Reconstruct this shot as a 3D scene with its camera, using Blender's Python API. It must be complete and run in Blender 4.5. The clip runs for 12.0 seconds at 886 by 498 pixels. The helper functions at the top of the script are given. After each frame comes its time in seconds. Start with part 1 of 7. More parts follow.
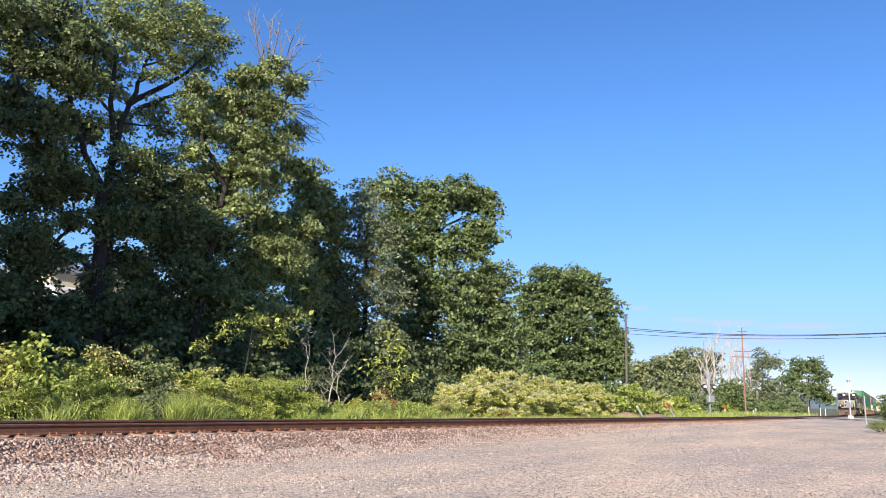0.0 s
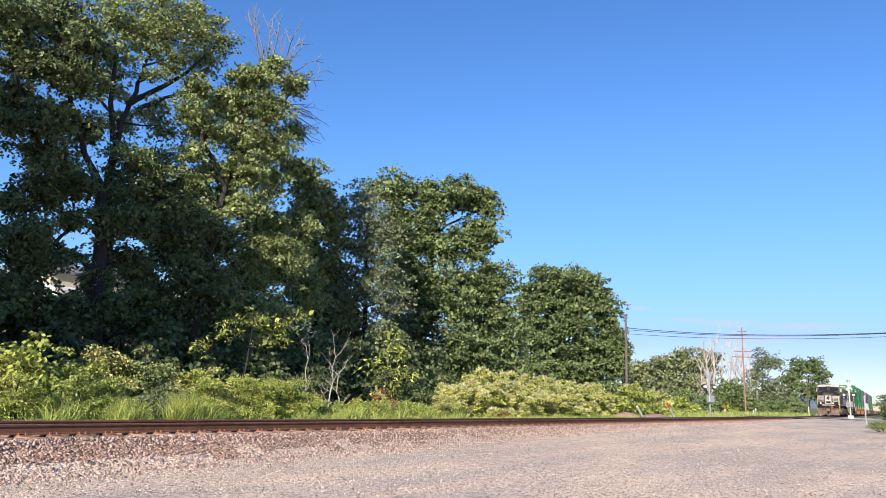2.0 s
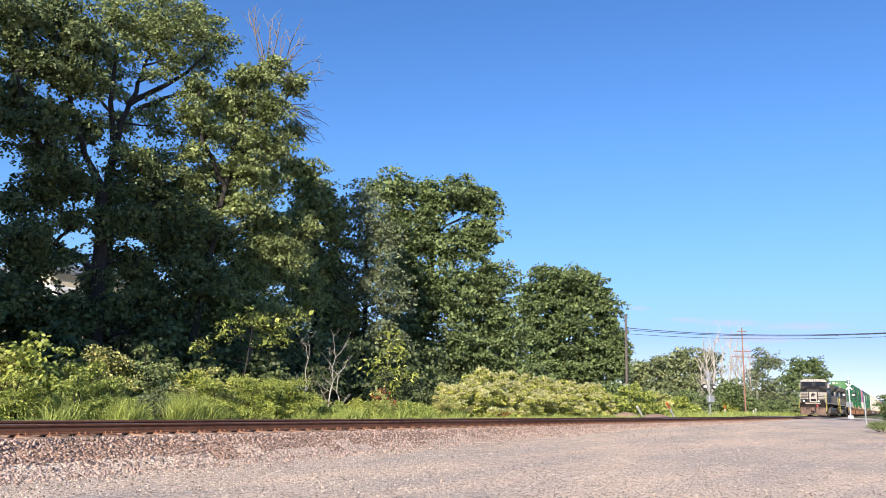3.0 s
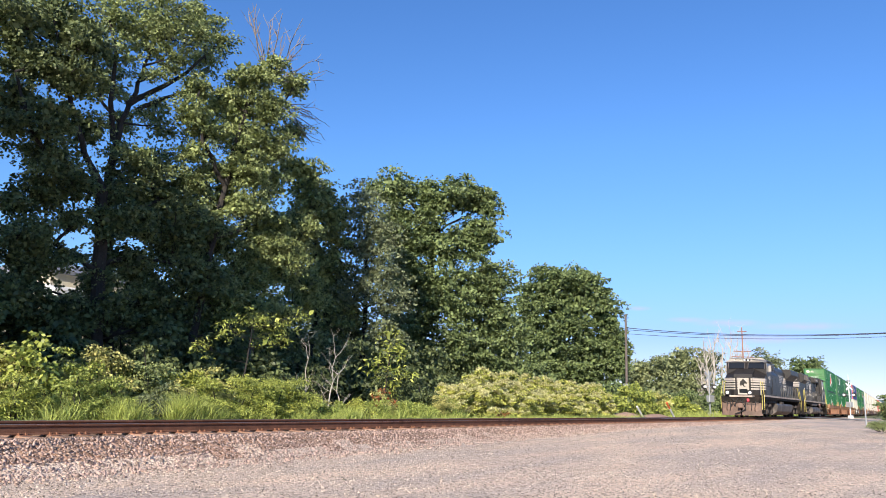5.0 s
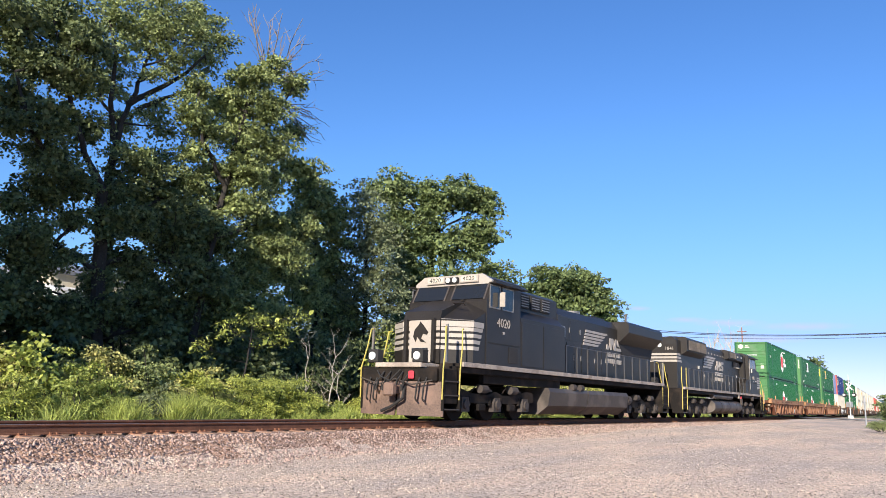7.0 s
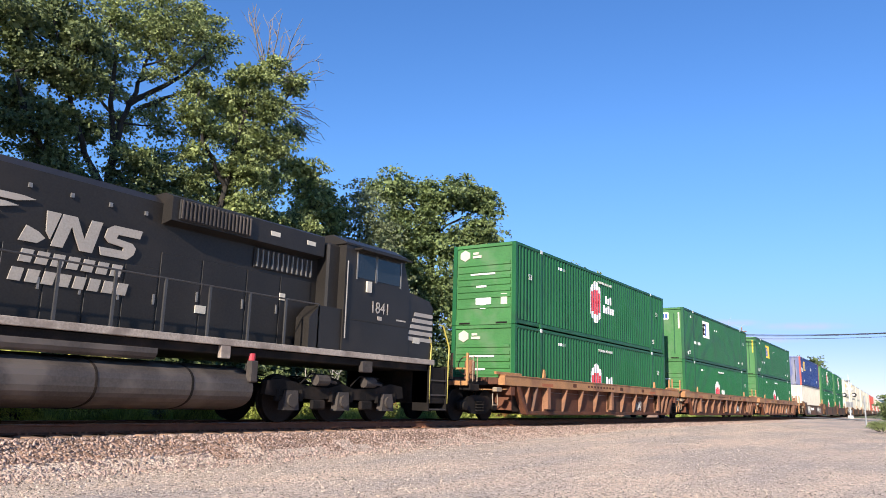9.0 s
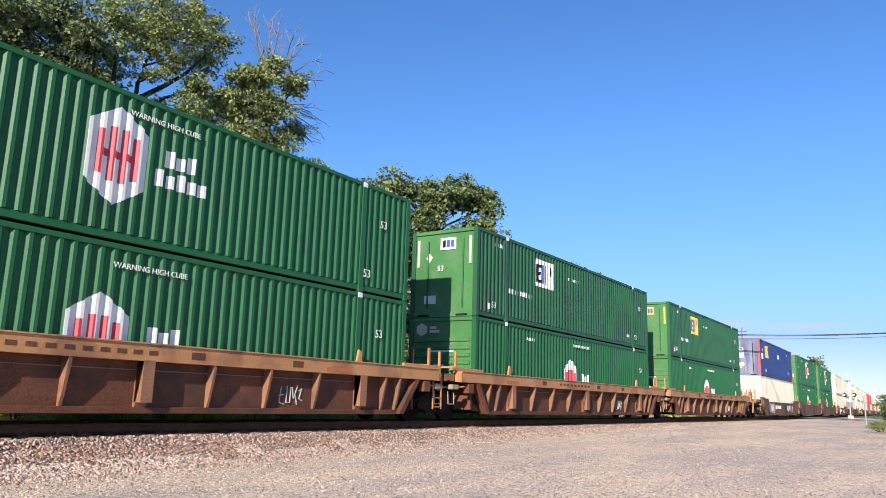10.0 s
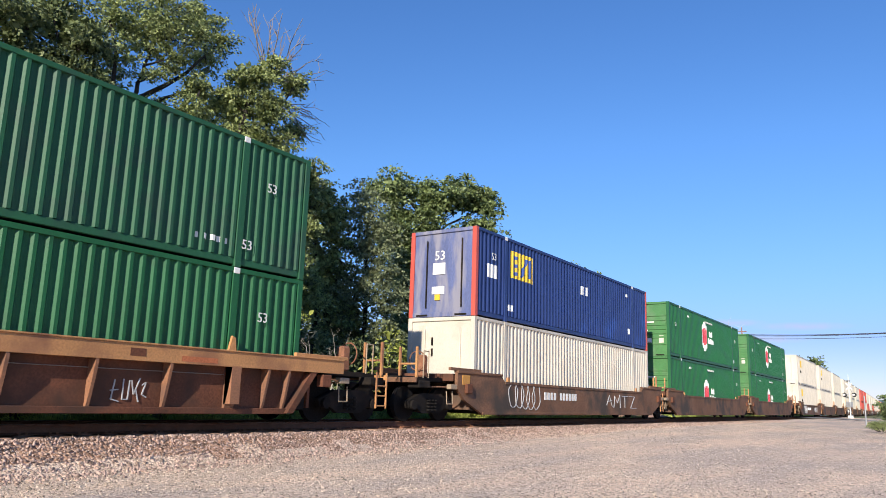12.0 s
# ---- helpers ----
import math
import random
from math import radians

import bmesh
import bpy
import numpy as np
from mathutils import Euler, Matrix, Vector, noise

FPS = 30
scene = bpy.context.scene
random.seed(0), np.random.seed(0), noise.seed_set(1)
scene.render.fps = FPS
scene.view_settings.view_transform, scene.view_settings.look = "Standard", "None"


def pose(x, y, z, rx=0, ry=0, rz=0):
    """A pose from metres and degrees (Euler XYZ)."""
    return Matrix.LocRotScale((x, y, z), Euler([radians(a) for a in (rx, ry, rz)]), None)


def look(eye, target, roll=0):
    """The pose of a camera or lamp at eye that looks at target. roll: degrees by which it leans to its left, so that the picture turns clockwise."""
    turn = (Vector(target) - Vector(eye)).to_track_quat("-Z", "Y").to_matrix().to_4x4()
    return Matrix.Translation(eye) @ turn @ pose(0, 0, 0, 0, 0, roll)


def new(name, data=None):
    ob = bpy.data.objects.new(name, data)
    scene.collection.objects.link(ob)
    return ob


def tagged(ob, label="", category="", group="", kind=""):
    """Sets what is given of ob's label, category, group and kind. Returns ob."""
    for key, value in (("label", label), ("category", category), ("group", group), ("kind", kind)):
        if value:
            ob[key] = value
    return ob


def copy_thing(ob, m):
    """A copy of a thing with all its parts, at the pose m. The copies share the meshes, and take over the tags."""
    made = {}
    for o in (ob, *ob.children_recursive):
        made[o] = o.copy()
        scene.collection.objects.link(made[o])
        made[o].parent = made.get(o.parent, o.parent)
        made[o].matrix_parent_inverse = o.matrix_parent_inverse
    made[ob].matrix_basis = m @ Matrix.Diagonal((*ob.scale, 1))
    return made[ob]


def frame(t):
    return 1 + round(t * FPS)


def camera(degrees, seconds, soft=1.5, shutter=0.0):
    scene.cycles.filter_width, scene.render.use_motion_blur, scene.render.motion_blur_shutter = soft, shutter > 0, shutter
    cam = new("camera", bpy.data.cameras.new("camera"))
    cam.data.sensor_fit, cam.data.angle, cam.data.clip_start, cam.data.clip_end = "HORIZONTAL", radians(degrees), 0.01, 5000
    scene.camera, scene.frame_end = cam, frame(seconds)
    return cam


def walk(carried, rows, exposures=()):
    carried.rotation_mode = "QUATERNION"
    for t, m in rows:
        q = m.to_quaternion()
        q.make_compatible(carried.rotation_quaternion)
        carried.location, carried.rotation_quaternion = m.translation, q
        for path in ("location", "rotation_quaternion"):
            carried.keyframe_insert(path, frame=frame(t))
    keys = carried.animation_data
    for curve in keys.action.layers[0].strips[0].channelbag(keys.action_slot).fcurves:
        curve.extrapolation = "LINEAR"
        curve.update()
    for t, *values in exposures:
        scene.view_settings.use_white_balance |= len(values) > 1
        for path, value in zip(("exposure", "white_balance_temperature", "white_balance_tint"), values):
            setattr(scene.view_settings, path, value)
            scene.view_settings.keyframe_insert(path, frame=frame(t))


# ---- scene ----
cam = camera(60.656, 12.0, soft=0.5, shutter=0.012)
EYE = Vector((0.0, 0.0, 1.25))
YAW, PITCH = 0.60208, 0.19707
AIM = EYE + Vector((math.cos(YAW) * math.cos(PITCH), math.sin(YAW) * math.cos(PITCH), math.sin(PITCH)))
walk(cam, [(0.0, look(EYE, AIM, 1.7166)), (12.0, look(EYE, AIM, 1.7166))], exposures=[(0.0, 0.6), (9.5, 0.58), (11.0, 0.5), (12.0, 0.42)])

# ---- daylight: low morning sun behind the camera, clear sky
SUN_WAY = Vector((3.65, 0.98, -1.6)).normalized()
world = bpy.data.worlds.new("world")
scene.world = world
world.use_nodes = True
wn, wl = world.node_tree.nodes, world.node_tree.links
wn.clear()
sky = wn.new("ShaderNodeTexSky")
sky.sky_type = "NISHITA"
sky.sun_disc = False
sky.sun_elevation = math.asin(-SUN_WAY.z)
sky.sun_rotation = math.atan2(-SUN_WAY.x, -SUN_WAY.y)
sky.air_density, sky.dust_density, sky.ozone_density = 1.0, 0.0, 5.0
bg = wn.new("ShaderNodeBackground")
bg.inputs["Strength"].default_value = 0.133
wo = wn.new("ShaderNodeOutputWorld")
tone = wn.new("ShaderNodeHueSaturation")
tone.inputs["Hue"].default_value = 0.508
tone.inputs["Saturation"].default_value = 1.13
wl.new(sky.outputs[0], tone.inputs["Color"])
# the bright haze near the horizon is held to a clear pale blue
lum = wn.new("ShaderNodeRGBToBW")
wl.new(tone.outputs[0], lum.inputs[0])
span = wn.new("ShaderNodeMapRange")
span.inputs["From Min"].default_value, span.inputs["From Max"].default_value = 2.2, 6.5
wl.new(lum.outputs[0], span.inputs["Value"])
haze = wn.new("ShaderNodeMix")
haze.data_type, haze.blend_type = "RGBA", "MULTIPLY"
haze.inputs["B"].default_value = (0.60, 0.545, 0.75, 1)
wl.new(span.outputs[0], haze.inputs["Factor"])
wl.new(tone.outputs[0], haze.inputs["A"])
wl.new(haze.outputs["Result"], bg.inputs[0])
wl.new(bg.outputs[0], wo.inputs[0])
sun = new("sun", bpy.data.lights.new("sun", "SUN"))
sun.data.energy, sun.data.angle, sun.data.color = 5.0, radians(0.53), (1.0, 0.91, 0.78)
sun.matrix_world = look((-40, -12, 30), Vector((-40, -12, 30)) + SUN_WAY)


# ---- mesh helpers
def finish(name, verts, faces, mat, parent=None, label="", kind="", smooth=False):
    me = bpy.data.meshes.new(name)
    me.from_pydata([tuple(v) for v in verts], [], faces)
    me.materials.append(mat)
    if smooth:
        me.polygons.foreach_set("use_smooth", [True] * len(me.polygons))
    me.update()
    ob = new(name, me)
    if parent is not None:
        ob.parent = parent
    return tagged(ob, label=label, kind=kind)


class Solid:
    """Collects boxes, bars, tubes and prisms for one mesh."""

    def __init__(self):
        self.v, self.f = [], []

    def add(self, verts, faces):
        n = len(self.v)
        self.v += [tuple(p) for p in verts]
        self.f += [tuple(i + n for i in f) for f in faces]
        return self

    def box(self, x0, x1, y0, y1, z0, z1, c=0.0):
        """A box whose edges are cut back by c."""
        if c <= 0:
            p = [(x, y, z) for z in (z0, z1) for y in (y0, y1) for x in (x0, x1)]
            return self.add(p, [(0, 2, 3, 1), (4, 5, 7, 6), (0, 1, 5, 4), (2, 6, 7, 3), (0, 4, 6, 2), (1, 3, 7, 5)])
        bm = bmesh.new()
        bmesh.ops.create_cube(bm, size=1.0)
        for v in bm.verts:
            v.co = Vector(((x0 + x1) / 2 + v.co.x * (x1 - x0), (y0 + y1) / 2 + v.co.y * (y1 - y0), (z0 + z1) / 2 + v.co.z * (z1 - z0)))
        bmesh.ops.bevel(bm, geom=list(bm.edges), offset=c, segments=1, affect="EDGES")
        bm.verts.index_update()
        self.add([v.co for v in bm.verts], [[v.index for v in f.verts] for f in bm.faces])
        bm.free()
        return self

    def prism(self, poly, axis, a, b):
        """A flat outline drawn along an axis from a to b."""
        n = len(poly)

        def put(p, s):
            return {"x": (s, p[0], p[1]), "y": (p[0], s, p[1]), "z": (p[0], p[1], s)}[axis]
        area = sum(poly[i][0] * poly[(i + 1) % n][1] - poly[(i + 1) % n][0] * poly[i][1] for i in range(n))
        flip = (area < 0) ^ (axis == "y")
        faces = [tuple(range(n))[::-1], tuple(range(n, 2 * n))] + [(i, (i + 1) % n, (i + 1) % n + n, i + n) for i in range(n)]
        if flip:
            faces = [f[::-1] for f in faces]
        return self.add([put(p, a) for p in poly] + [put(p, b) for p in poly], faces)

    def rod(self, p, q, r, n=8, r2=None):
        p, q = Vector(p), Vector(q)
        d = (q - p).normalized()
        s = d.orthogonal().normalized()
        t = d.cross(s)
        r2 = r if r2 is None else r2
        ring = [math.cos(2 * math.pi * i / n) * s + math.sin(2 * math.pi * i / n) * t for i in range(n)]
        return self.add([p + c * r for c in ring] + [q + c * r2 for c in ring],
                        [tuple(range(n))[::-1], tuple(range(n, 2 * n))] + [(i, (i + 1) % n, (i + 1) % n + n, i + n) for i in range(n)])

    def pipe(self, pts, r, n=6):
        for a, b in zip(pts, pts[1:]):
            self.rod(a, b, r, n)
        return self

    def part(self, name, mat, parent=None, label="", kind="", smooth=False):
        return finish(name, self.v, self.f, mat, parent, label, kind, smooth)


def empty(name, label, category, group="", kind=""):
    ob = new(name)
    ob.empty_display_size = 0.3
    return tagged(ob, label, category, group, kind)


def lettering(text, size, mat, parent, place, turn="side", name="lettering", stretch=1.0):
    """Letters as a thin mesh: on the side that faces -y, or on the end that faces -x."""
    cu = bpy.data.curves.new("letters", "FONT")
    cu.body, cu.size, cu.extrude, cu.align_x, cu.align_y, cu.resolution_u = text, size, 0.004, "CENTER", "CENTER", 2
    tmp = bpy.data.objects.new("letters", cu)
    scene.collection.objects.link(tmp)
    me = bpy.data.meshes.new_from_object(tmp.evaluated_get(bpy.context.evaluated_depsgraph_get()))
    bpy.data.objects.remove(tmp)
    bpy.data.curves.remove(cu)
    rot = Euler((radians(90), 0, radians(-90) if turn == "end" else 0)).to_matrix().to_4x4()
    me.transform(Matrix.Translation(place) @ rot @ Matrix.Diagonal((stretch, 1, 1, 1)))
    me.materials.clear()
    me.materials.append(mat)
    ob = new(name, me)
    ob.parent = parent
    return ob


# ---- materials
def material(name, base, rough=0.6, metal=0.0, spread=0.15, scale=6.0, bump=0.1, fine=60.0, dirt=None, dirt_at=0.55, dirt_scale=1.2,
             per_object=0.0, island=0.0, transmit=0.0, spec=0.5, coat=0.0, hue=None, stretch=None):
    """A painted, stony or leafy surface: base colour varied at two scales, dirt in patches, fine relief."""
    m = bpy.data.materials.new(name)
    m.use_nodes = True
    n, l = m.node_tree.nodes, m.node_tree.links
    b = n["Principled BSDF"]
    b.inputs["Roughness"].default_value = rough
    b.inputs["Metallic"].default_value = metal
    b.inputs["Specular IOR Level"].default_value = spec
    b.inputs["Coat Weight"].default_value = coat
    co = n.new("ShaderNodeTexCoord")
    src = co.outputs["Object"]
    if stretch:
        mp = n.new("ShaderNodeMapping")
        mp.inputs["Scale"].default_value = stretch
        l.new(src, mp.inputs[0])
        src = mp.outputs[0]

    def noise_tex(s, detail=4.0):
        t = n.new("ShaderNodeTexNoise")
        t.inputs["Scale"].default_value, t.inputs["Detail"].default_value = s, detail
        l.new(src, t.inputs["Vector"])
        return t
    big, small = noise_tex(scale), noise_tex(fine, 3.0)
    mixn = n.new("ShaderNodeMath")
    mixn.operation = "MULTIPLY_ADD"
    l.new(small.outputs["Fac"], mixn.inputs[0])
    mixn.inputs[1].default_value = 0.5
    half = n.new("ShaderNodeMath")
    half.operation = "MULTIPLY"
    half.inputs[1].default_value = 0.5
    l.new(big.outputs["Fac"], half.inputs[0])
    l.new(half.outputs[0], mixn.inputs[2])
    out = mixn.outputs[0]
    if island or per_object:
        inf = n.new("ShaderNodeNewGeometry") if island else n.new("ShaderNodeObjectInfo")
        add = n.new("ShaderNodeMath")
        add.operation = "MULTIPLY_ADD"
        l.new(inf.outputs["Random Per Island" if island else "Random"], add.inputs[0])
        amount = island or per_object
        add.inputs[1].default_value = amount
        sub = n.new("ShaderNodeMath")
        sub.operation = "SUBTRACT"
        sub.inputs[1].default_value = amount / 2
        l.new(out, sub.inputs[0])
        l.new(sub.outputs[0], add.inputs[2])
        out = add.outputs[0]
    ramp = n.new("ShaderNodeValToRGB")
    lo = [max(0.0, c * (1 - 2.2 * spread)) for c in base]
    hi = [min(1.0, c * (1 + 2.2 * spread)) for c in base]
    if hue:
        hi = [c for c in hue]
    e = ramp.color_ramp.elements
    e[0].position, e[1].position = 0.25, 0.75
    e[0].color, e[1].color = (*lo, 1), (*hi, 1)
    if not hue:
        mid = e.new(0.5)
        mid.color = (*base, 1)
    l.new(out, ramp.inputs[0])
    col = ramp.outputs[0]
    if dirt:
        dn = noise_tex(dirt_scale, 8.0)
        dr = n.new("ShaderNodeValToRGB")
        dr.color_ramp.elements[0].position, dr.color_ramp.elements[1].position = dirt_at, dirt_at + 0.15
        l.new(dn.outputs["Fac"], dr.inputs[0])
        mx = n.new("ShaderNodeMix")
        mx.data_type = "RGBA"
        l.new(dr.outputs[0], mx.inputs["Factor"])
        l.new(col, mx.inputs["A"])
        mx.inputs["B"].default_value = (*dirt, 1)
        col = mx.outputs["Result"]
    l.new(col, b.inputs["Base Color"])
    if bump:
        bu = n.new("ShaderNodeBump")
        bu.inputs["Strength"].default_value = bump
        bu.inputs["Distance"].default_value = 0.02
        l.new(small.outputs["Fac"], bu.inputs["Height"])
        l.new(bu.outputs[0], b.inputs["Normal"])
    if transmit:
        tr = n.new("ShaderNodeBsdfTranslucent")
        l.new(col, tr.inputs[0])
        ms = n.new("ShaderNodeMixShader")
        ms.inputs[0].default_value = transmit
        l.new(b.outputs[0], ms.inputs[1])
        l.new(tr.outputs[0], ms.inputs[2])
        l.new(ms.outputs[0], n["Material Output"].inputs[0])
    return m


def leaf(name, base, hue, rough=0.5, spread=0.25):
    return material(name, base, rough=rough, spread=spread, scale=0.7, bump=0.0, fine=3.0, island=0.42, transmit=0.22, hue=hue, spec=0.35)


def gravel(name, stops, size, rough=0.95, bump=0.9, patch=0.3):
    """Packed small stones: each cell of a Voronoi mesh takes its own tone, with dark joints and broad stains."""
    m = bpy.data.materials.new(name)
    m.use_nodes = True
    n, l = m.node_tree.nodes, m.node_tree.links
    b = n["Principled BSDF"]
    b.inputs["Roughness"].default_value = rough
    b.inputs["Specular IOR Level"].default_value = 0.2
    co = n.new("ShaderNodeTexCoord")
    cell = n.new("ShaderNodeTexVoronoi")
    cell.inputs["Scale"].default_value = 1 / size
    l.new(co.outputs["Object"], cell.inputs["Vector"])
    tone = n.new("ShaderNodeSeparateColor")
    l.new(cell.outputs["Color"], tone.inputs[0])
    ramp = n.new("ShaderNodeValToRGB")
    e = ramp.color_ramp.elements
    e[0].color, e[1].color = (*stops[0], 1), (*stops[-1], 1)
    for i, c in enumerate(stops[1:-1]):
        k = e.new((i + 1) / (len(stops) - 1))
        k.color = (*c, 1)
    l.new(tone.outputs[0], ramp.inputs[0])
    stain = n.new("ShaderNodeTexNoise")
    stain.inputs["Scale"].default_value, stain.inputs["Detail"].default_value = patch, 6.0
    long = n.new("ShaderNodeMapping")
    long.inputs["Scale"].default_value = (0.5, 2.2, 1.0)
    long.inputs["Rotation"].default_value = (0, 0, 0.12)
    l.new(co.outputs["Object"], long.inputs[0])
    l.new(long.outputs[0], stain.inputs["Vector"])
    sr = n.new("ShaderNodeValToRGB")
    sr.color_ramp.elements[0].position, sr.color_ramp.elements[1].position = 0.40, 0.62
    sr.color_ramp.elements[0].color, sr.color_ramp.elements[1].color = (0.80, 0.80, 0.82, 1), (1.08, 1.02, 0.96, 1)
    l.new(stain.outputs["Fac"], sr.inputs[0])
    mul = n.new("ShaderNodeMix")
    mul.data_type, mul.blend_type = "RGBA", "MULTIPLY"
    mul.inputs["Factor"].default_value = 1.0
    l.new(ramp.outputs[0], mul.inputs["A"])
    l.new(sr.outputs[0], mul.inputs["B"])
    l.new(mul.outputs["Result"], b.inputs["Base Color"])
    bu = n.new("ShaderNodeBump")
    bu.invert = True
    bu.inputs["Strength"].default_value, bu.inputs["Distance"].default_value = bump, size * 0.6
    l.new(cell.outputs["Distance"], bu.inputs["Height"])
    l.new(bu.outputs[0], b.inputs["Normal"])
    return m


M = {
    "gravel": gravel("gravel_ground", [(0.32, 0.24, 0.185), (0.63, 0.495, 0.385), (0.75, 0.60, 0.475), (0.89, 0.73, 0.595)], 0.035, bump=0.85),
    "bed": gravel("ballast_bed", [(0.17, 0.11, 0.08), (0.36, 0.225, 0.155), (0.44, 0.29, 0.21), (0.52, 0.37, 0.29)], 0.06),
    "stone": material("ballast_stone", (0.39, 0.28, 0.228), 0.92, spread=0.19, scale=0.9, fine=30, bump=0.3, island=1.0, spec=0.2),
    "pebble": material("pebble", (0.45, 0.36, 0.28), 0.95, spread=0.3, scale=0.9, fine=30, bump=0.2, island=1.0, spec=0.2),
    "asphalt": material("worn_asphalt", (0.27, 0.255, 0.24), 0.9, spread=0.2, scale=0.8, fine=40, bump=0.5, dirt=(0.33, 0.30, 0.27), dirt_at=0.5, dirt_scale=0.5),
    "rail": material("rusty_rail", (0.155, 0.072, 0.045), 0.8, 0.0, spread=0.25, scale=4, fine=80, bump=0.2, spec=0.15),
    "railtop": material("worn_rail_head", (0.42, 0.36, 0.33), 0.38, 0.8, spread=0.1, scale=4, fine=80, bump=0.05),
    "tie": material("weathered_tie", (0.25, 0.15, 0.10), 0.9, spread=0.3, scale=3, fine=30, bump=0.5, per_object=0.4),
    "plate": material("rusty_plate", (0.27, 0.12, 0.065), 0.8, 0.2, spread=0.25, scale=6, fine=60, bump=0.3),
    "bark": material("bark", (0.036, 0.030, 0.025), 0.95, spread=0.3, scale=3, fine=20, bump=0.9),
    "deadwood": material("bleached_wood", (0.46, 0.41, 0.35), 0.9, spread=0.25, scale=3, fine=20, bump=0.5),
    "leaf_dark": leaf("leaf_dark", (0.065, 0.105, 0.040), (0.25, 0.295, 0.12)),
    "leaf_olive": leaf("leaf_olive", (0.115, 0.160, 0.055), (0.44, 0.50, 0.19)),
    "leaf_mid": leaf("leaf_mid", (0.076, 0.128, 0.047), (0.30, 0.37, 0.142)),
    "leaf_bright": leaf("leaf_bright", (0.181, 0.271, 0.051), (0.610, 0.644, 0.147)),
    "leaf_grey": leaf("leaf_grey", (0.137, 0.182, 0.098), (0.324, 0.360, 0.186)),
    # leaves of the distant trees, lightened in colour to stand in for haze
    "leaf_far_hazy": leaf("leaf_far_hazy", (0.15, 0.20, 0.09), (0.40, 0.43, 0.20)),
    "leaf_cream": leaf("leaf_cream", (0.305, 0.360, 0.066), (0.851, 0.792, 0.294)),
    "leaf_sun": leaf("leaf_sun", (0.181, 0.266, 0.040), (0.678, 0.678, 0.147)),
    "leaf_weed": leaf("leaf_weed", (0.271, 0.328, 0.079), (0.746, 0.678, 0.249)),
    "leaf_hedge": leaf("leaf_hedge", (0.339, 0.418, 0.068), (0.768, 0.746, 0.192)),
    "blossom": leaf("cream_blossom", (0.70, 0.66, 0.26), (0.86, 0.81, 0.42)),
    "leaf_rust": leaf("leaf_rust", (0.30, 0.09, 0.03), (0.45, 0.17, 0.06)),
    "grass": leaf("grass_blade", (0.192, 0.296, 0.045), (0.589, 0.644, 0.173)),
    "soil": material("weedy_soil", (0.15, 0.15, 0.06), 0.95, spread=0.3, scale=0.8, fine=15, bump=0.6),
    "earth": material("reddish_earth", (0.38, 0.24, 0.17), 0.95, spread=0.2, scale=2, fine=20, bump=0.7),
}


# ---- the line of the track: straight, then a long bend away, then straight
SIDE, BEND, S_IN, S_OUT = 13.855, 0.00027, 14.8, 130.0
RAIL_Z = 0.65
SPEED = 22.11


def line_y(s):
    a = min(max(s, S_IN), S_OUT) - S_IN
    return SIDE + BEND * a * a + (2 * BEND * a * (s - S_OUT) if s > S_OUT else 0.0)


def line_turn(s):
    return math.atan(2 * BEND * (min(max(s, S_IN), S_OUT) - S_IN))


def smooth01(a, b, t):
    t = min(max((t - a) / (b - a), 0.0), 1.0)
    return t * t * (3 - 2 * t)


def ground_z(x, y):
    """The yard falls a little towards the near end; the bed of the track stands proud of it."""
    yc = line_y(x)
    yard = 0.42 * smooth01(4, 34, x) + 0.14 * smooth01(30, 80, x)
    yard *= 0.35 + 0.65 * smooth01(0, 11, y)
    off = abs(y - yc)
    bed = RAIL_Z - 0.215
    back = 0.35 + 0.0 * x
    low = yard if y < yc else back
    t = smooth01(1.62, 2.75, off)
    z = bed * (1 - t) + low * t if bed > low else low * t + bed * (1 - t)
    # the far hills
    r = math.hypot(x, y)
    z += 0.012 * max(0.0, r - 500)
    return z + 0.018 * noise.noise((x * 0.7, y * 0.7, 3.0)) * (1 - smooth01(60, 200, r))


def spaced(a, b, near, step, grow):
    out, left, right = [near], near, near
    d = step
    while right < b:
        right += d
        d *= grow
        out.append(right)
    d = step
    while left > a:
        left -= d
        d *= grow
        out.insert(0, left)
    return out


def build_ground():
    xs, ys = spaced(-1500, 2500, 14, 0.5, 1.035), spaced(-1500, 2500, 12, 0.22, 1.045)
    v = [(x, y, ground_z(x, y)) for y in ys for x in xs]
    w = len(xs)
    f = [(j * w + i, j * w + i + 1, (j + 1) * w + i + 1, (j + 1) * w + i) for j in range(len(ys) - 1) for i in range(w - 1)]
    ob = finish("ground", v, f, M["gravel"], smooth=True)
    ob.data.materials.append(M["soil"])
    ob.data.materials.append(M["bed"])
    mi = []
    for p in ob.data.polygons:
        c = p.center
        mi.append(2 if abs(c.y - line_y(c.x)) < 2.35 + 0.5 * noise.noise((c.x * 1.3, c.y * 1.3, 0)) - 0.6 * smooth01(14, 40, c.x) and -25 < c.x < 200 else 1 if (c.y > line_y(c.x) + 2.6 or c.x < -25 or c.x > 115 or c.y < -30) else 0)
    ob.data.polygons.foreach_set("material_index", mi)
    return tagged(ob, "pale crushed gravel yard with weedy soil beyond the track", "ground", kind="structure")


build_ground()


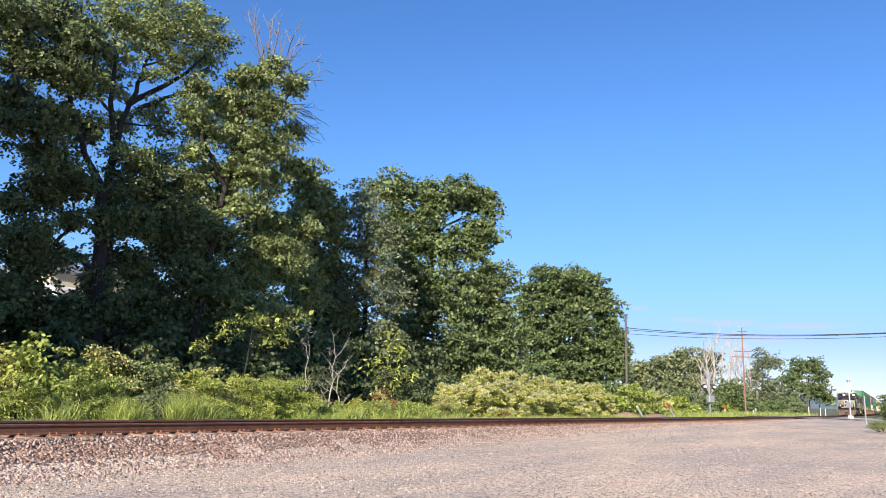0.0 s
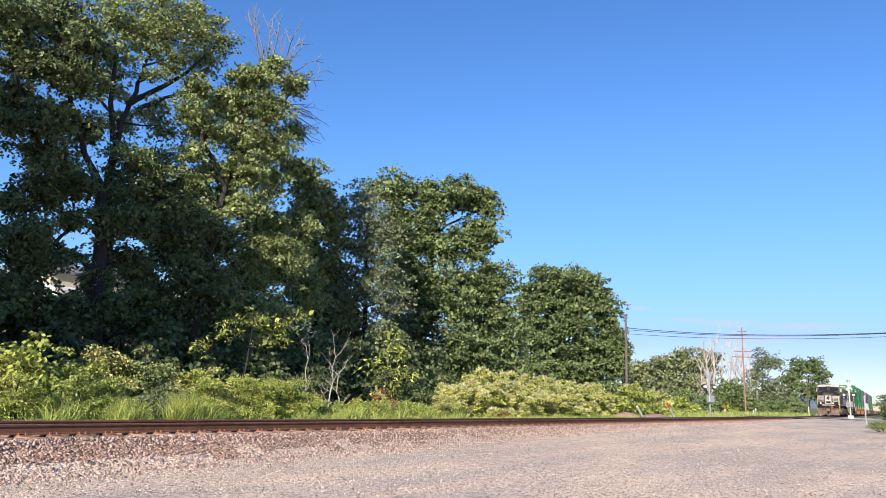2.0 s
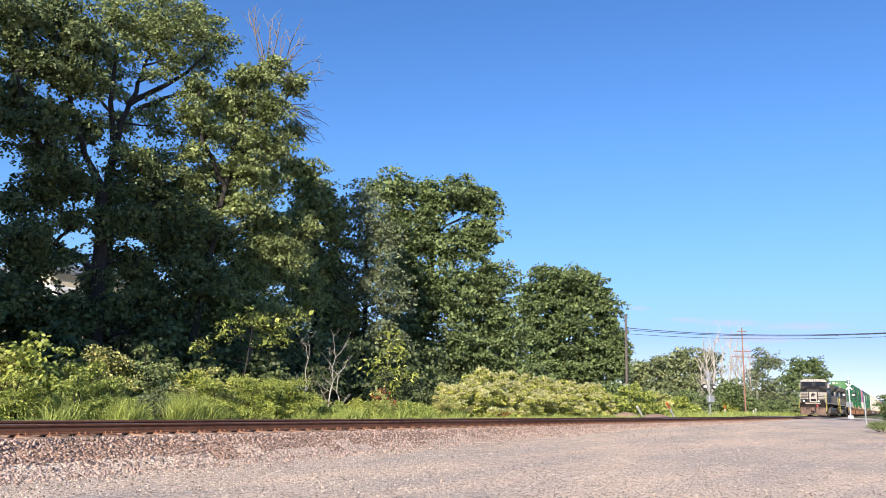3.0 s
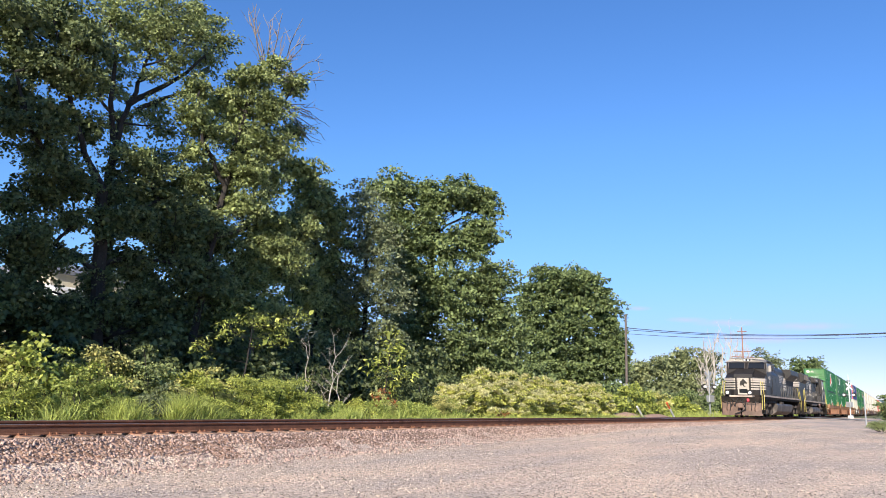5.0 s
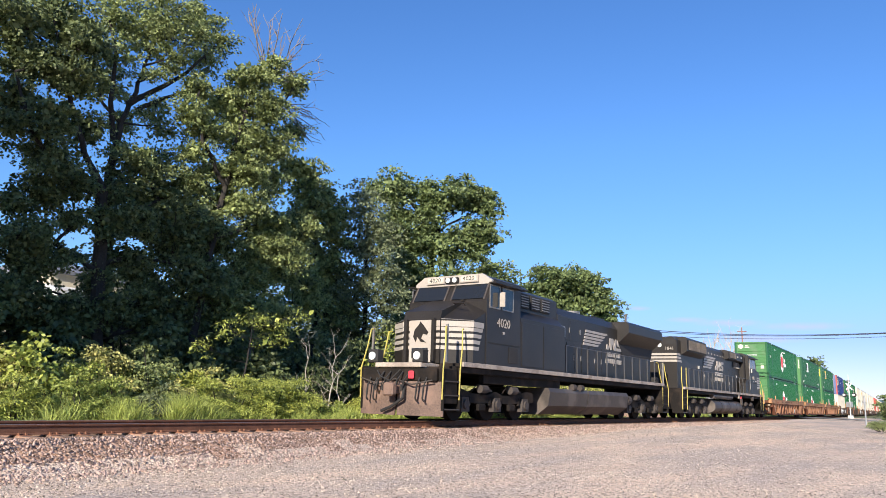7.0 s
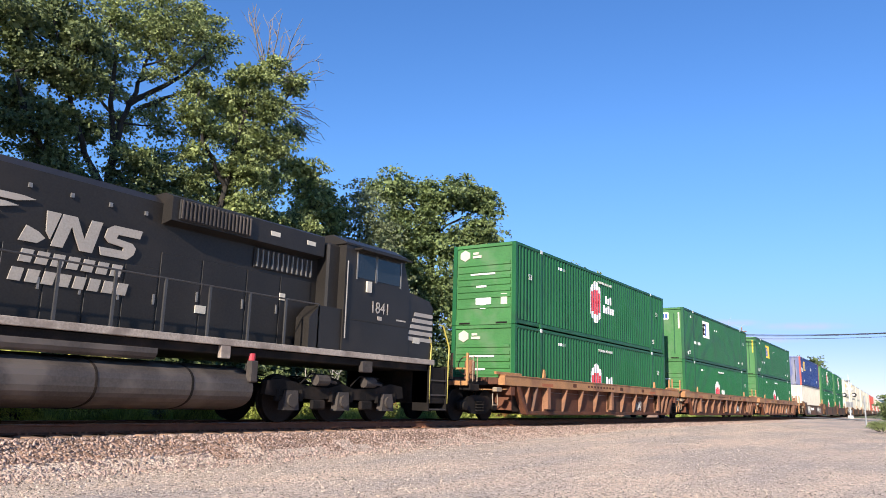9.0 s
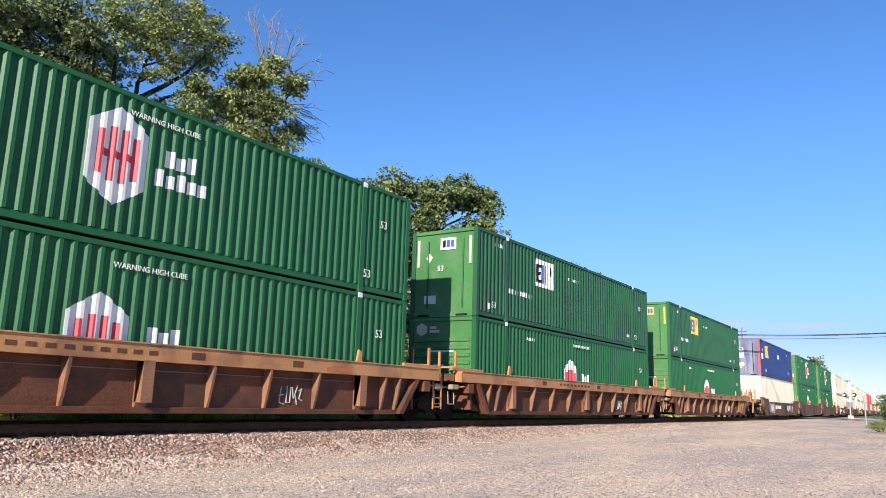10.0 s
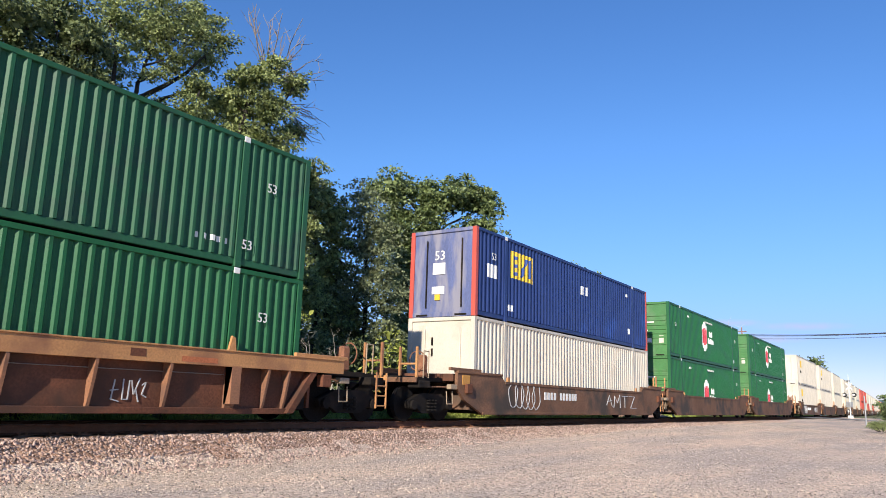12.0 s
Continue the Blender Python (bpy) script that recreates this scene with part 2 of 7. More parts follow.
def sweep(profile, s0, s1, step, lateral):
    n = max(1, int((s1 - s0) / step))
    v, f, k = [], [], len(profile)
    for i in range(n + 1):
        s = s0 + (s1 - s0) * i / n
        a = line_turn(s)
        for py, pz in profile:
            v.append((s - math.sin(a) * (lateral + py), line_y(s) + math.cos(a) * (lateral + py), RAIL_Z + pz))
    for i in range(n):
        for j in range(k):
            f.append((i * k + j, i * k + (j + 1) % k, (i + 1) * k + (j + 1) % k, (i + 1) * k + j))
    return v, f


def build_track():
    track = empty("railway_track", "rusty steel railway track on timber ties in ballast", "track", kind="structure")
    prof = [(-0.070, -0.171), (0.070, -0.171), (0.070, -0.160), (0.012, -0.140), (0.010, -0.045), (0.034, -0.036), (0.036, -0.012), (0.030, -0.003),
            (-0.030, -0.003), (-0.036, -0.012), (-0.034, -0.036), (-0.010, -0.045), (-0.012, -0.140), (-0.070, -0.160)]
    for lat in (-0.753, 0.753):
        v, f = sweep(prof, -60, 420, 2.0, lat)
        rail = finish("rail", v, f, M["rail"], track)
        v, f = sweep([(-0.026, -0.003), (0.026, -0.003), (0.024, 0.0), (-0.024, 0.0)], -60, 420, 2.0, lat)
        finish("running_surface", v, f, M["railtop"], rail, "worn pale running surface of the rail")
    tie = Solid().box(-0.11, 0.11, -1.3, 1.3, -0.34, -0.185, 0.012)
    plates = Solid()
    for y in (-0.753, 0.753):
        plates.box(-0.10, 0.10, y - 0.19, y + 0.19, -0.187, -0.169, 0.004)
        for x in (-0.06, 0.06):
            for d in (-0.085, 0.085):
                plates.box(x - 0.014, x + 0.014, y + d - 0.02, y + d + 0.02, -0.17, -0.135)
    first = None
    for i in range(230):
        s = -14 + i * 0.52
        a = line_turn(s)
        m = Matrix.Translation((s, line_y(s), RAIL_Z)) @ Matrix.Rotation(a + random.uniform(-0.012, 0.012), 4, "Z")
        if first is None:
            t = tie.part("tie", M["tie"], track)
            p = plates.part("tie_plate", M["plate"], t)
            first = (t.data, p.data)
        else:
            t = new("tie", first[0])
            t.parent = track
            p = new("tie_plate", first[1])
            p.parent = t
        t.matrix_basis = m
    return track


build_track()


# ---- loose stones
def scatter_stones(name, spots, sizes, mat, label, category):
    """Many small angular stones as one mesh."""
    n = len(spots)
    g = np.random.default_rng(len(spots))
    base = np.array([(1, 0, 0), (-1, 0, 0), (0, 1, 0), (0, -1, 0), (0, 0, 1), (0, 0, -1)], float)
    tri = np.array([(0, 2, 4), (2, 1, 4), (1, 3, 4), (3, 0, 4), (2, 0, 5), (1, 2, 5), (3, 1, 5), (0, 3, 5)])
    v = base[None] * g.uniform(0.55, 1.15, (n, 6, 1)) + g.normal(0, 0.18, (n, 6, 3))
    v *= np.stack([g.uniform(0.7, 1.3, n), g.uniform(0.7, 1.2, n), g.uniform(0.4, 0.75, n)], 1)[:, None, :]
    q = g.normal(size=(n, 4))
    q /= np.linalg.norm(q, axis=1)[:, None]
    w, x, y, z = q.T
    R = np.stack([1 - 2 * (y * y + z * z), 2 * (x * y - z * w), 2 * (x * z + y * w), 2 * (x * y + z * w), 1 - 2 * (x * x + z * z), 2 * (y * z - x * w), 2 * (x * z - y * w), 2 * (y * z + x * w), 1 - 2 * (x * x + y * y)], 1).reshape(n, 3, 3)
    v = np.einsum("nij,nkj->nki", R, v) * (np.asarray(sizes)[:, None, None] / 2) + np.asarray(spots)[:, None, :]
    f = (tri[None] + 6 * np.arange(n)[:, None, None]).reshape(-1)
    me = bpy.data.meshes.new(name)
    me.vertices.add(n * 6)
    me.vertices.foreach_set("co", v.astype(np.float32).ravel())
    me.loops.add(len(f))
    me.loops.foreach_set("vertex_index", f.astype(np.int32))
    me.polygons.add(len(f) // 3)
    me.polygons.foreach_set("loop_start", np.arange(0, len(f), 3, dtype=np.int32))
    me.materials.append(M[mat])
    me.update()
    me.validate()
    return tagged(new(name, me), label, category, kind="stuff")


def build_stones():
    g = np.random.default_rng(3)
    # ballast on the near shoulder of the bed
    n = 50000
    xs = 1.0 + 60.0 * g.uniform(0, 1, n) ** 1.5
    off = g.uniform(-3.9, -0.86, n)
    keep = g.uniform(0, 1, n) < np.clip((off + 3.9) / 1.5, 0.03, 1) ** 1.6
    xs, off = xs[keep], off[keep]
    ys = np.array([line_y(x) for x in xs]) + off
    size = 0.03 + 0.065 * g.uniform(0, 1, len(xs)) ** 1.3
    z = np.array([ground_z(x, y) for x, y in zip(xs, ys)]) + size * 0.12 - 0.035 * (off > -1.42)
    scatter_stones("ballast", np.stack([xs, ys, z], 1), size, "stone", "coarse pinkish-grey crushed ballast stones", "ballast")
    # between and beyond the rails
    n = 9000
    xs = 1.0 + 50.0 * g.uniform(0, 1, n) ** 1.4
    off = g.uniform(-0.65, 2.6, n)
    ys = np.array([line_y(x) for x in xs]) + off
    size = g.uniform(0.04, 0.085, n)
    z = np.array([ground_z(x, y) for x, y in zip(xs, ys)]) + size * 0.1 - 0.03
    scatter_stones("ballast", np.stack([xs, ys, z], 1), size, "stone", "coarse ballast stones between the rusty rails", "ballast")
    # gravel of the yard
    n = 105000
    t = g.uniform(0, 1, n) ** 1.3
    xs = 3.5 + 46 * t
    lo = -0.75 * np.clip(xs - 9, 0, 8)
    ys = g.uniform(0, 1, n) * (11.9 - np.maximum(lo, -4)) + np.maximum(lo, -4)
    inside = ys > 0.62 * (9.5 - xs) * 1.0
    xs, ys = xs[inside], ys[inside]
    patch = np.array([noise.noise((x * 0.45, y * 0.45, 7.0)) for x, y in zip(xs, ys)])
    keep = g.uniform(0, 1, len(xs)) < np.clip(0.7 + 0.6 * patch, 0.3, 1.0)
    xs, ys = xs[keep], ys[keep]
    size = 0.015 + 0.034 * g.uniform(0, 1, len(xs)) ** 2.4
    z = np.array([ground_z(x, y) for x, y in zip(xs, ys)]) + size * 0.08
    scatter_stones("gravel", np.stack([xs, ys, z], 1), size, "pebble", "fine loose pale gravel on the yard", "gravel")


build_stones()


# ---- the train
def paint(name, base, rough=0.45, **kw):
    return material(name, base, rough, spread=kw.pop("spread", 0.10), scale=kw.pop("scale", 0.8), fine=kw.pop("fine", 25), bump=kw.pop("bump", 0.08), **kw)


M.update({
    "green": paint("green_paint", (0.017, 0.112, 0.040), 0.45, spec=0.28, dirt=(0.018, 0.076, 0.033), dirt_at=0.58),
    "green_old": paint("faded_green_paint", (0.022, 0.104, 0.047), 0.5, spec=0.28, dirt=(0.028, 0.082, 0.047), dirt_at=0.5),
    # green of the end walls, direct sun painted in: paler and yellower than the sides
    "green_end": paint("sunlit_green_end_paint", (0.055, 0.19, 0.055), 0.5, dirt=(0.095, 0.20, 0.085), dirt_at=0.5, dirt_scale=1.4, spread=0.15),
    "blue": paint("blue_paint", (0.020, 0.042, 0.155), 0.45, spec=0.3, dirt=(0.03, 0.08, 0.30), dirt_at=0.62, dirt_scale=0.4),
    "red": paint("red_paint", (0.52, 0.085, 0.06), 0.5),
    "cream": paint("cream_paint", (0.60, 0.545, 0.45), 0.5, dirt=(0.50, 0.44, 0.355), dirt_at=0.55),
    "white": paint("white_paint", (0.78, 0.77, 0.73), 0.5, spread=0.05),
    "logo_red": paint("logo_red", (0.55, 0.05, 0.07), 0.5),
    "yellow": paint("yellow_paint", (0.75, 0.50, 0.04), 0.5),
    "black": paint("black_paint", (0.0235, 0.0198, 0.0172), 0.45, dirt=(0.034, 0.027, 0.022), dirt_at=0.54, dirt_scale=0.7, spread=0.22, spec=0.33),
    "frame_black": paint("grimy_black", (0.015, 0.0125, 0.011), 0.8, spec=0.15, dirt=(0.036, 0.026, 0.02), dirt_at=0.5, dirt_scale=1.6, spread=0.25),
    "dark_wheel": paint("oily_wheel_steel", (0.014, 0.012, 0.011), 0.85, spread=0.3, spec=0.1),
    "steel": paint("dull_steel", (0.28, 0.26, 0.24), 0.5, metal=0.6),
    "car_orange": paint("faded_orange_paint", (0.46, 0.225, 0.085), 0.6, dirt=(0.26, 0.115, 0.055), dirt_at=0.5, dirt_scale=0.9, spread=0.2),
    "car_brown": paint("rusty_brown_paint", (0.145, 0.060, 0.036), 0.8, spec=0.15, dirt=(0.085, 0.046, 0.032), dirt_at=0.48, dirt_scale=0.9, spread=0.25),
    "rib": paint("rusty_rib_paint", (0.27, 0.125, 0.065), 0.7, dirt=(0.15, 0.08, 0.055), dirt_at=0.5, dirt_scale=1.2, spread=0.2),
    "car_grey": paint("grimy_brown_paint", (0.19, 0.10, 0.06), 0.75, spec=0.2, dirt=(0.07, 0.055, 0.045), dirt_at=0.5, dirt_scale=0.7, spread=0.25),
    "glass": paint("cab_glass", (0.018, 0.02, 0.023), 0.08, spread=0.02, bump=0.0, spec=0.5),
    "lamp": paint("lamp_lens", (0.8, 0.8, 0.75), 0.2, spread=0.02),
    "graffiti": paint("graffiti_paint", (0.42, 0.42, 0.42), 0.6),
    "deep_blue": paint("logo_blue", (0.05, 0.10, 0.36), 0.5),
})
# end-wall blue: sun on the end painted in as a lighter base, plus weathering
M["blue_end"] = paint("weathered_sunlit_blue_paint", (0.10, 0.125, 0.26), 0.6, dirt=(0.24, 0.235, 0.29), dirt_at=0.47, dirt_scale=1.1, spread=0.2, stretch=(1.0, 2.2, 0.5))
M["sill_cream"] = paint("pale_worn_steel", (0.36, 0.27, 0.18), 0.6, spread=0.2)
M["orange_panel"] = paint("faded_orange_panel", (0.52, 0.25, 0.05), 0.6)
M["red_oxide"] = paint("red_oxide_paint", (0.42, 0.13, 0.05), 0.7, spread=0.2)
ROLLING = []  # thing, place of its middle along the line at the start
CL, CW, CH = 16.15, 2.59, 2.896


def corrugated(x0, x1, y, z0, z1, out, pitch=0.255, deep=0.062):
    """A pressed sheet with upright ribs; out is the side that the ribs face."""
    n = max(1, round((x1 - x0) / pitch))
    p = (x1 - x0) / n
    line = []
    for i in range(n):
        a = x0 + i * p
        line += [(a, 0), (a + 0.34 * p, 0), (a + 0.58 * p, 1), (a + 0.84 * p, 1)]
    line.append((x1, 0))
    s = Solid()
    pts = [(x, y - out * deep * (1 - k)) for x, k in line]
    v = [(x, yy, z) for z in (z0, z1) for x, yy in pts]
    w = len(pts)
    s.add(v, [((i, i + 1, w + i + 1, w + i) if out < 0 else (i + 1, i, w + i, w + i + 1)) for i in range(w - 1)])
    return s


def container(colour, end="ribbed", posts=None, style="", label="", rail=None, marks="white"):
    """A 53 foot domestic container, its middle at 0, its floor at 0; the near side faces -y and the leading end -x."""
    ob = empty("container", label, "container", "containers on the train")
    body, post = M[colour], M[posts or colour]
    # faded: paler end paint with the direct sun's brightness put into its colour
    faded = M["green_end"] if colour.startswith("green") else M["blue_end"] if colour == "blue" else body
    h, w = CL / 2, CW / 2
    stack = h - 1.98
    for side in (-1, 1):
        sh = Solid()
        for a, b in ((-h + 0.16, -stack - 0.08), (-stack + 0.08, stack - 0.08), (stack + 0.08, h - 0.16)):
            c = corrugated(a, b, side * (w - 0.012), 0.20, CH - 0.10, side)
            sh.add(c.v, c.f)
        sh.part("side_panel", body, ob)
        Solid().box(-h + 0.16, h - 0.16, *sorted((side * (w - 0.12), side * (w - 0.035))), 0.05, 0.20, 0.012).part("bottom_rail", M[rail or colour], ob)
        Solid().box(-h + 0.16, h - 0.16, *sorted((side * (w - 0.08), side * w)), CH - 0.10, CH, 0.008).part("top_rail", body, ob)
        for x in (-h + 0.08, h - 0.08):
            Solid().box(x - 0.08, x + 0.08, *sorted((side * (w - 0.16), side * w)), 0.0, CH, 0.012).part("corner_post", post, ob)
        for x in (-stack, stack):
            Solid().box(x - 0.09, x + 0.09, *sorted((side * (w - 0.10), side * (w + 0.004))), 0.0, CH, 0.01).part("stacking_post", body, ob)
            for z in (0.0, CH - 0.13):
                Solid().box(x - 0.085, x + 0.085, *sorted((side * (w - 0.10), side * (w + 0.012))), z, z + 0.13, 0.01).part(
                    "corner_casting", M["white"] if (z > 1 and marks == "white") else body, ob)
    Solid().box(-h + 0.1, h - 0.1, -w + 0.05, w - 0.05, CH - 0.05, CH - 0.01).part("roof", body, ob)
    Solid().box(-h + 0.1, h - 0.1, -w + 0.05, w - 0.05, 0.05, 0.16).part("floor", M["frame_black"], ob)
    for e in (-1, 1):
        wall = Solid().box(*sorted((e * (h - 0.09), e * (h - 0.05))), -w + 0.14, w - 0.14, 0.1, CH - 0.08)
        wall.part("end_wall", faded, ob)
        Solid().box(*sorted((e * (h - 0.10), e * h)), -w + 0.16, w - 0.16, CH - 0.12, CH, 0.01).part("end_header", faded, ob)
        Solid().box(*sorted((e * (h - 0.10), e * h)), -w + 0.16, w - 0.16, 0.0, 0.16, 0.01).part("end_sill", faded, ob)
        if end == "ribbed":
            zs = (0.62, 0.98, 1.20, 1.43, 1.66, 1.90, 2.15)
        else:
            zs = ()
        for z in zs:
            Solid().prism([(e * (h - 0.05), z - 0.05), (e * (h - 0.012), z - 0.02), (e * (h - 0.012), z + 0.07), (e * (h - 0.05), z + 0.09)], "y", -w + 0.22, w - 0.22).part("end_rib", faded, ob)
        if end == "plain":
            for y in (-0.75, 0.62):
                Solid().rod((e * (h - 0.02), y, 0.3), (e * (h - 0.02), y, CH - 0.35), 0.026, 8).part("locking_bar", M["frame_black"] if colour == "blue" else body, ob)
        for y in (-0.75, 0.75):
            Solid().box(*sorted((e * (h - 0.06), e * (h + 0.012))), y - 0.22, y + 0.22, 0.03, 0.09).part("lift_pocket", M["frame_black"], ob)

    fields = ((-h + 0.16, -stack - 0.08), (-stack + 0.08, stack - 0.08), (stack + 0.08, h - 0.16))

    def painted(s, x0, x1, low, high, lift=0.003, bends=()):
        """Adds to s a coat of paint from x0 to x1 on the near side, between the heights low(x) and high(x), that follows the ribs."""
        a, b = next((q for q in fields if q[0] <= (x0 + x1) / 2 <= q[1]), fields[1])
        x0, x1 = max(x0, a), min(x1, b)
        n = max(1, round((b - a) / 0.255))
        p = (b - a) / n
        marks = [a + (i + t) * p for i in range(n) for t in (0.0, 0.34, 0.58, 0.84)]
        xs = sorted({x0, x1, *(m for m in marks if x0 < m < x1), *(m for m in bends if x0 < m < x1)})

        def face(x):
            t = ((x - a) / p) % 1.0
            k = 0.0 if t < 0.34 else (t - 0.34) / 0.24 if t < 0.58 else 1.0 if t < 0.84 else (1.0 - t) / 0.16
            return -(w - 0.012) + 0.062 * (1 - k) - lift
        v = [(x, face(x), low(x)) for x in xs] + [(x, face(x), high(x)) for x in xs]
        m = len(xs)
        return s.add(v, [(i, i + 1, m + i + 1, m + i) for i in range(m - 1)])

    def block(s, x0, x1, z0, z1, lift=0.003):
        return painted(s, x0, x1, lambda x: z0, lambda x: z1, lift)

    def slab(name, mat, x0, x1, z0, z1):
        block(Solid(), x0, x1, z0, z1).part(name, M[mat], ob)

    def bars(x0, z, n, wide=0.10, high=0.10, gap=0.05, mat="white"):
        s = Solid()
        for i in range(n):
            block(s, x0 + i * (wide + gap), x0 + i * (wide + gap) + wide * (0.6 + 0.4 * ((i * 7) % 3) / 2), z, z + high)
        s.part("marking", M[mat], ob, kind="stuff")

    def end_slab(name, mat, y0, y1, z0, z1):
        Solid().box(-h + (0.014 if name == "sign_shape" else 0.020), -h + 0.050, y0, y1, z0, z1).part(name, M[mat], ob)

    if style in ("badge", "badge_low"):
        cx = -0.9
        zc = 1.62 if style == "badge" else 1.05
        tip = lambda x: 0.95 - 0.40 * abs(x - cx) / 0.62
        painted(Solid(), cx - 0.62, cx + 0.62, lambda x: zc - tip(x), lambda x: zc + tip(x), bends=(cx,)).part("badge", M["white"], ob, "white hexagonal badge")
        st = Solid()
        for dx in (-0.36, -0.12, 0.12, 0.36):
            hh = 0.42 if abs(dx) > 0.3 else 0.52
            block(st, cx + dx - 0.052, cx + dx + 0.052, zc - hh, zc + hh, 0.006)
        block(st, cx - 0.36, cx + 0.36, zc - 0.07, zc + 0.07, 0.008)
        st.part("badge_stripe", M["logo_red"], ob, "red stripes of the badge")
        word = Solid()
        for row, (n, x0) in enumerate(((3, cx + 1.02), (5, cx + 0.84))):
            zz = zc + 0.06 - row * 0.42
            for i in range(n):
                x = x0 + i * 0.25
                block(word, x, x + 0.19, zz, zz + (0.34 if i in (0, 2) else 0.26))
        word.part("badge_word", M["white"], ob, "white blocky wordmark", "stuff")
        lettering("WARNING HIGH CUBE", 0.155, M["white"], ob, (cx + 0.95, -w - 0.008, 2.50), name="warning_text")
        bars(-4.6, 2.42, 4, 0.13, 0.10)
        # leading end
        Solid().prism([(0.60, 2.42), (0.80, 2.31), (1.00, 2.42), (1.00, 2.62), (0.80, 2.73), (0.60, 2.62)], "x", -h + 0.02, -h + 0.05).part("end_badge", M["cream"], ob)
        end_slab("end_mark", "cream", 0.24, 0.46, 2.54, 2.62)
        end_slab("end_mark", "cream", 0.12, 0.48, 2.41, 2.50)
        end_slab("end_mark", "white", -0.45, 0.55, 1.78, 1.84)
        end_slab("end_mark", "white", -0.10, 0.30, 1.33, 1.40)
        if style == "badge":
            end_slab("placard", "white", -0.30, 0.32, 0.72, 1.00)
            end_slab("placard", "white", -0.08, 0.14, 0.56, 0.72)
            end_slab("placard", "cream", -0.95, -0.70, 0.70, 1.08)
    if style in ("block", "block_gold"):
        gold = style == "block_gold"
        x0, z0 = (-4.0, 1.55)
        block(Solid(), x0, x0 + 1.55, z0, z0 + 1.0).part("panel_sign", M["yellow" if gold else "white"], ob, "square panel sign with blocky dark shapes")
        g = Solid()
        for k in range(3):
            block(g, x0 + 0.14, x0 + 0.50 - 0.06 * (k == 1), z0 + 0.14 + 0.28 * k, z0 + 0.26 + 0.28 * k, 0.006)
        block(g, x0 + 0.14, x0 + 0.24, z0 + 0.14, z0 + 0.82, 0.008)
        g.part("sign_shape", M["frame_black" if not gold else "deep_blue"], ob)
        g = Solid()
        for a, b in ((0.58, 0.70), (0.80, 0.92), (1.02, 1.12)):
            block(g, x0 + a, x0 + b, z0 + 0.14, z0 + 0.84, 0.006)
        g.part("sign_shape", M["deep_blue"], ob)
        g = block(Solid(), x0 + 1.2, x0 + 1.42, z0 + 0.5, z0 + 0.84, 0.006)
        g.part("sign_shape", M["frame_black" if not gold else "deep_blue"], ob)
        bars(-2.0 + 0.9, 2.15, 6, 0.13, 0.10)
        bars(-5.95, 1.0, 9, 0.14, 0.16, 0.07)
        bars(5.0, 0.45, 5, 0.13, 0.12)
        bars(-6.9, 2.45, 5, 0.12, 0.12)
        end_slab("end_sign", "white" if not gold else "yellow", -0.45, 0.15, 2.22, 2.62)
        for y in (-1.06, 0.98):
            Solid().box(-h + 0.020, -h + 0.050, y, y + 0.09, 1.70, 2.62).part("end_stripe", M["yellow" if gold else "cream"], ob)
        for y in (0.0, -0.16, -0.32):
            end_slab("sign_shape", "frame_black" if y == 0.0 else "deep_blue", y - 0.06, y + 0.06, 2.30, 2.54)
        Solid().prism([(0.45, 1.98), (0.58, 1.82), (0.71, 1.98), (0.58, 2.14)], "x", -h + 0.02, -h + 0.05).part("end_placard", M["cream"], ob)
        lettering("53", 0.26, M["white"], ob, (-h + 0.018, 0.12, 1.60), "end")
        end_slab("end_mark", "white", 0.30, 0.75, 0.45, 0.72)
        bars(-7.3, 0.30, 1, 0.2, 0.2)
    if style == "blue":
        x0, z0 = (-5.7, 1.55)
        block(Solid(), x0, x0 + 1.6, z0, z0 + 0.95).part("panel_sign", M["yellow"], ob, "yellow square panel sign with blue shapes")
        g = Solid()
        for k in range(3):
            block(g, x0 + 0.12, x0 + 0.50, z0 + 0.12 + 0.28 * k, z0 + 0.24 + 0.28 * k, 0.006)
        block(g, x0 + 0.12, x0 + 0.24, z0 + 0.12, z0 + 0.80, 0.008)
        g.part("sign_shape", M["deep_blue"], ob)
        painted(Solid(), x0 + 0.62, x0 + 1.24, lambda x: z0 + 0.12 + 0.70 * max(0.0, x - x0 - 0.82) / 0.42, lambda x: z0 + 0.14 + 0.68 * min(1.0, (x - x0 - 0.62) / 0.42), 0.006, (x0 + 0.82, x0 + 1.04)).part("sign_shape", M["deep_blue"], ob)
        block(Solid(), x0 + 1.32, x0 + 1.45, z0 + 0.15, z0 + 0.82, 0.006).part("sign_shape", M["deep_blue"], ob)
        slab("placard", "white", -7.3, -6.95, 1.35, 1.80)
        slab("placard", "white", -6.9, -6.6, 1.35, 1.80)
        slab("placard", "white", 0.2, 0.5, 1.75, 2.1)
        slab("placard", "white", 0.56, 0.86, 1.75, 2.1)
        bars(5.0, 2.3, 3, 0.12, 0.12)
        bars(5.4, 0.6, 2, 0.12, 0.25)
        bars(-5.9, 0.4, 2, 0.15, 0.2)
        end_slab("placard", "white", -0.10, 0.38, 1.40, 1.78)
        end_slab("placard", "white", -0.08, 0.40, 0.75, 1.00)
        end_slab("placard", "yellow", 0.08, 0.28, 0.55, 0.74)
        lettering("53", 0.44, M["white"], ob, (-h + 0.04, 0.12, 2.02), "end")
        lettering("53", 0.34, M["white"], ob, (-6.95, -w - 0.012, 2.05))
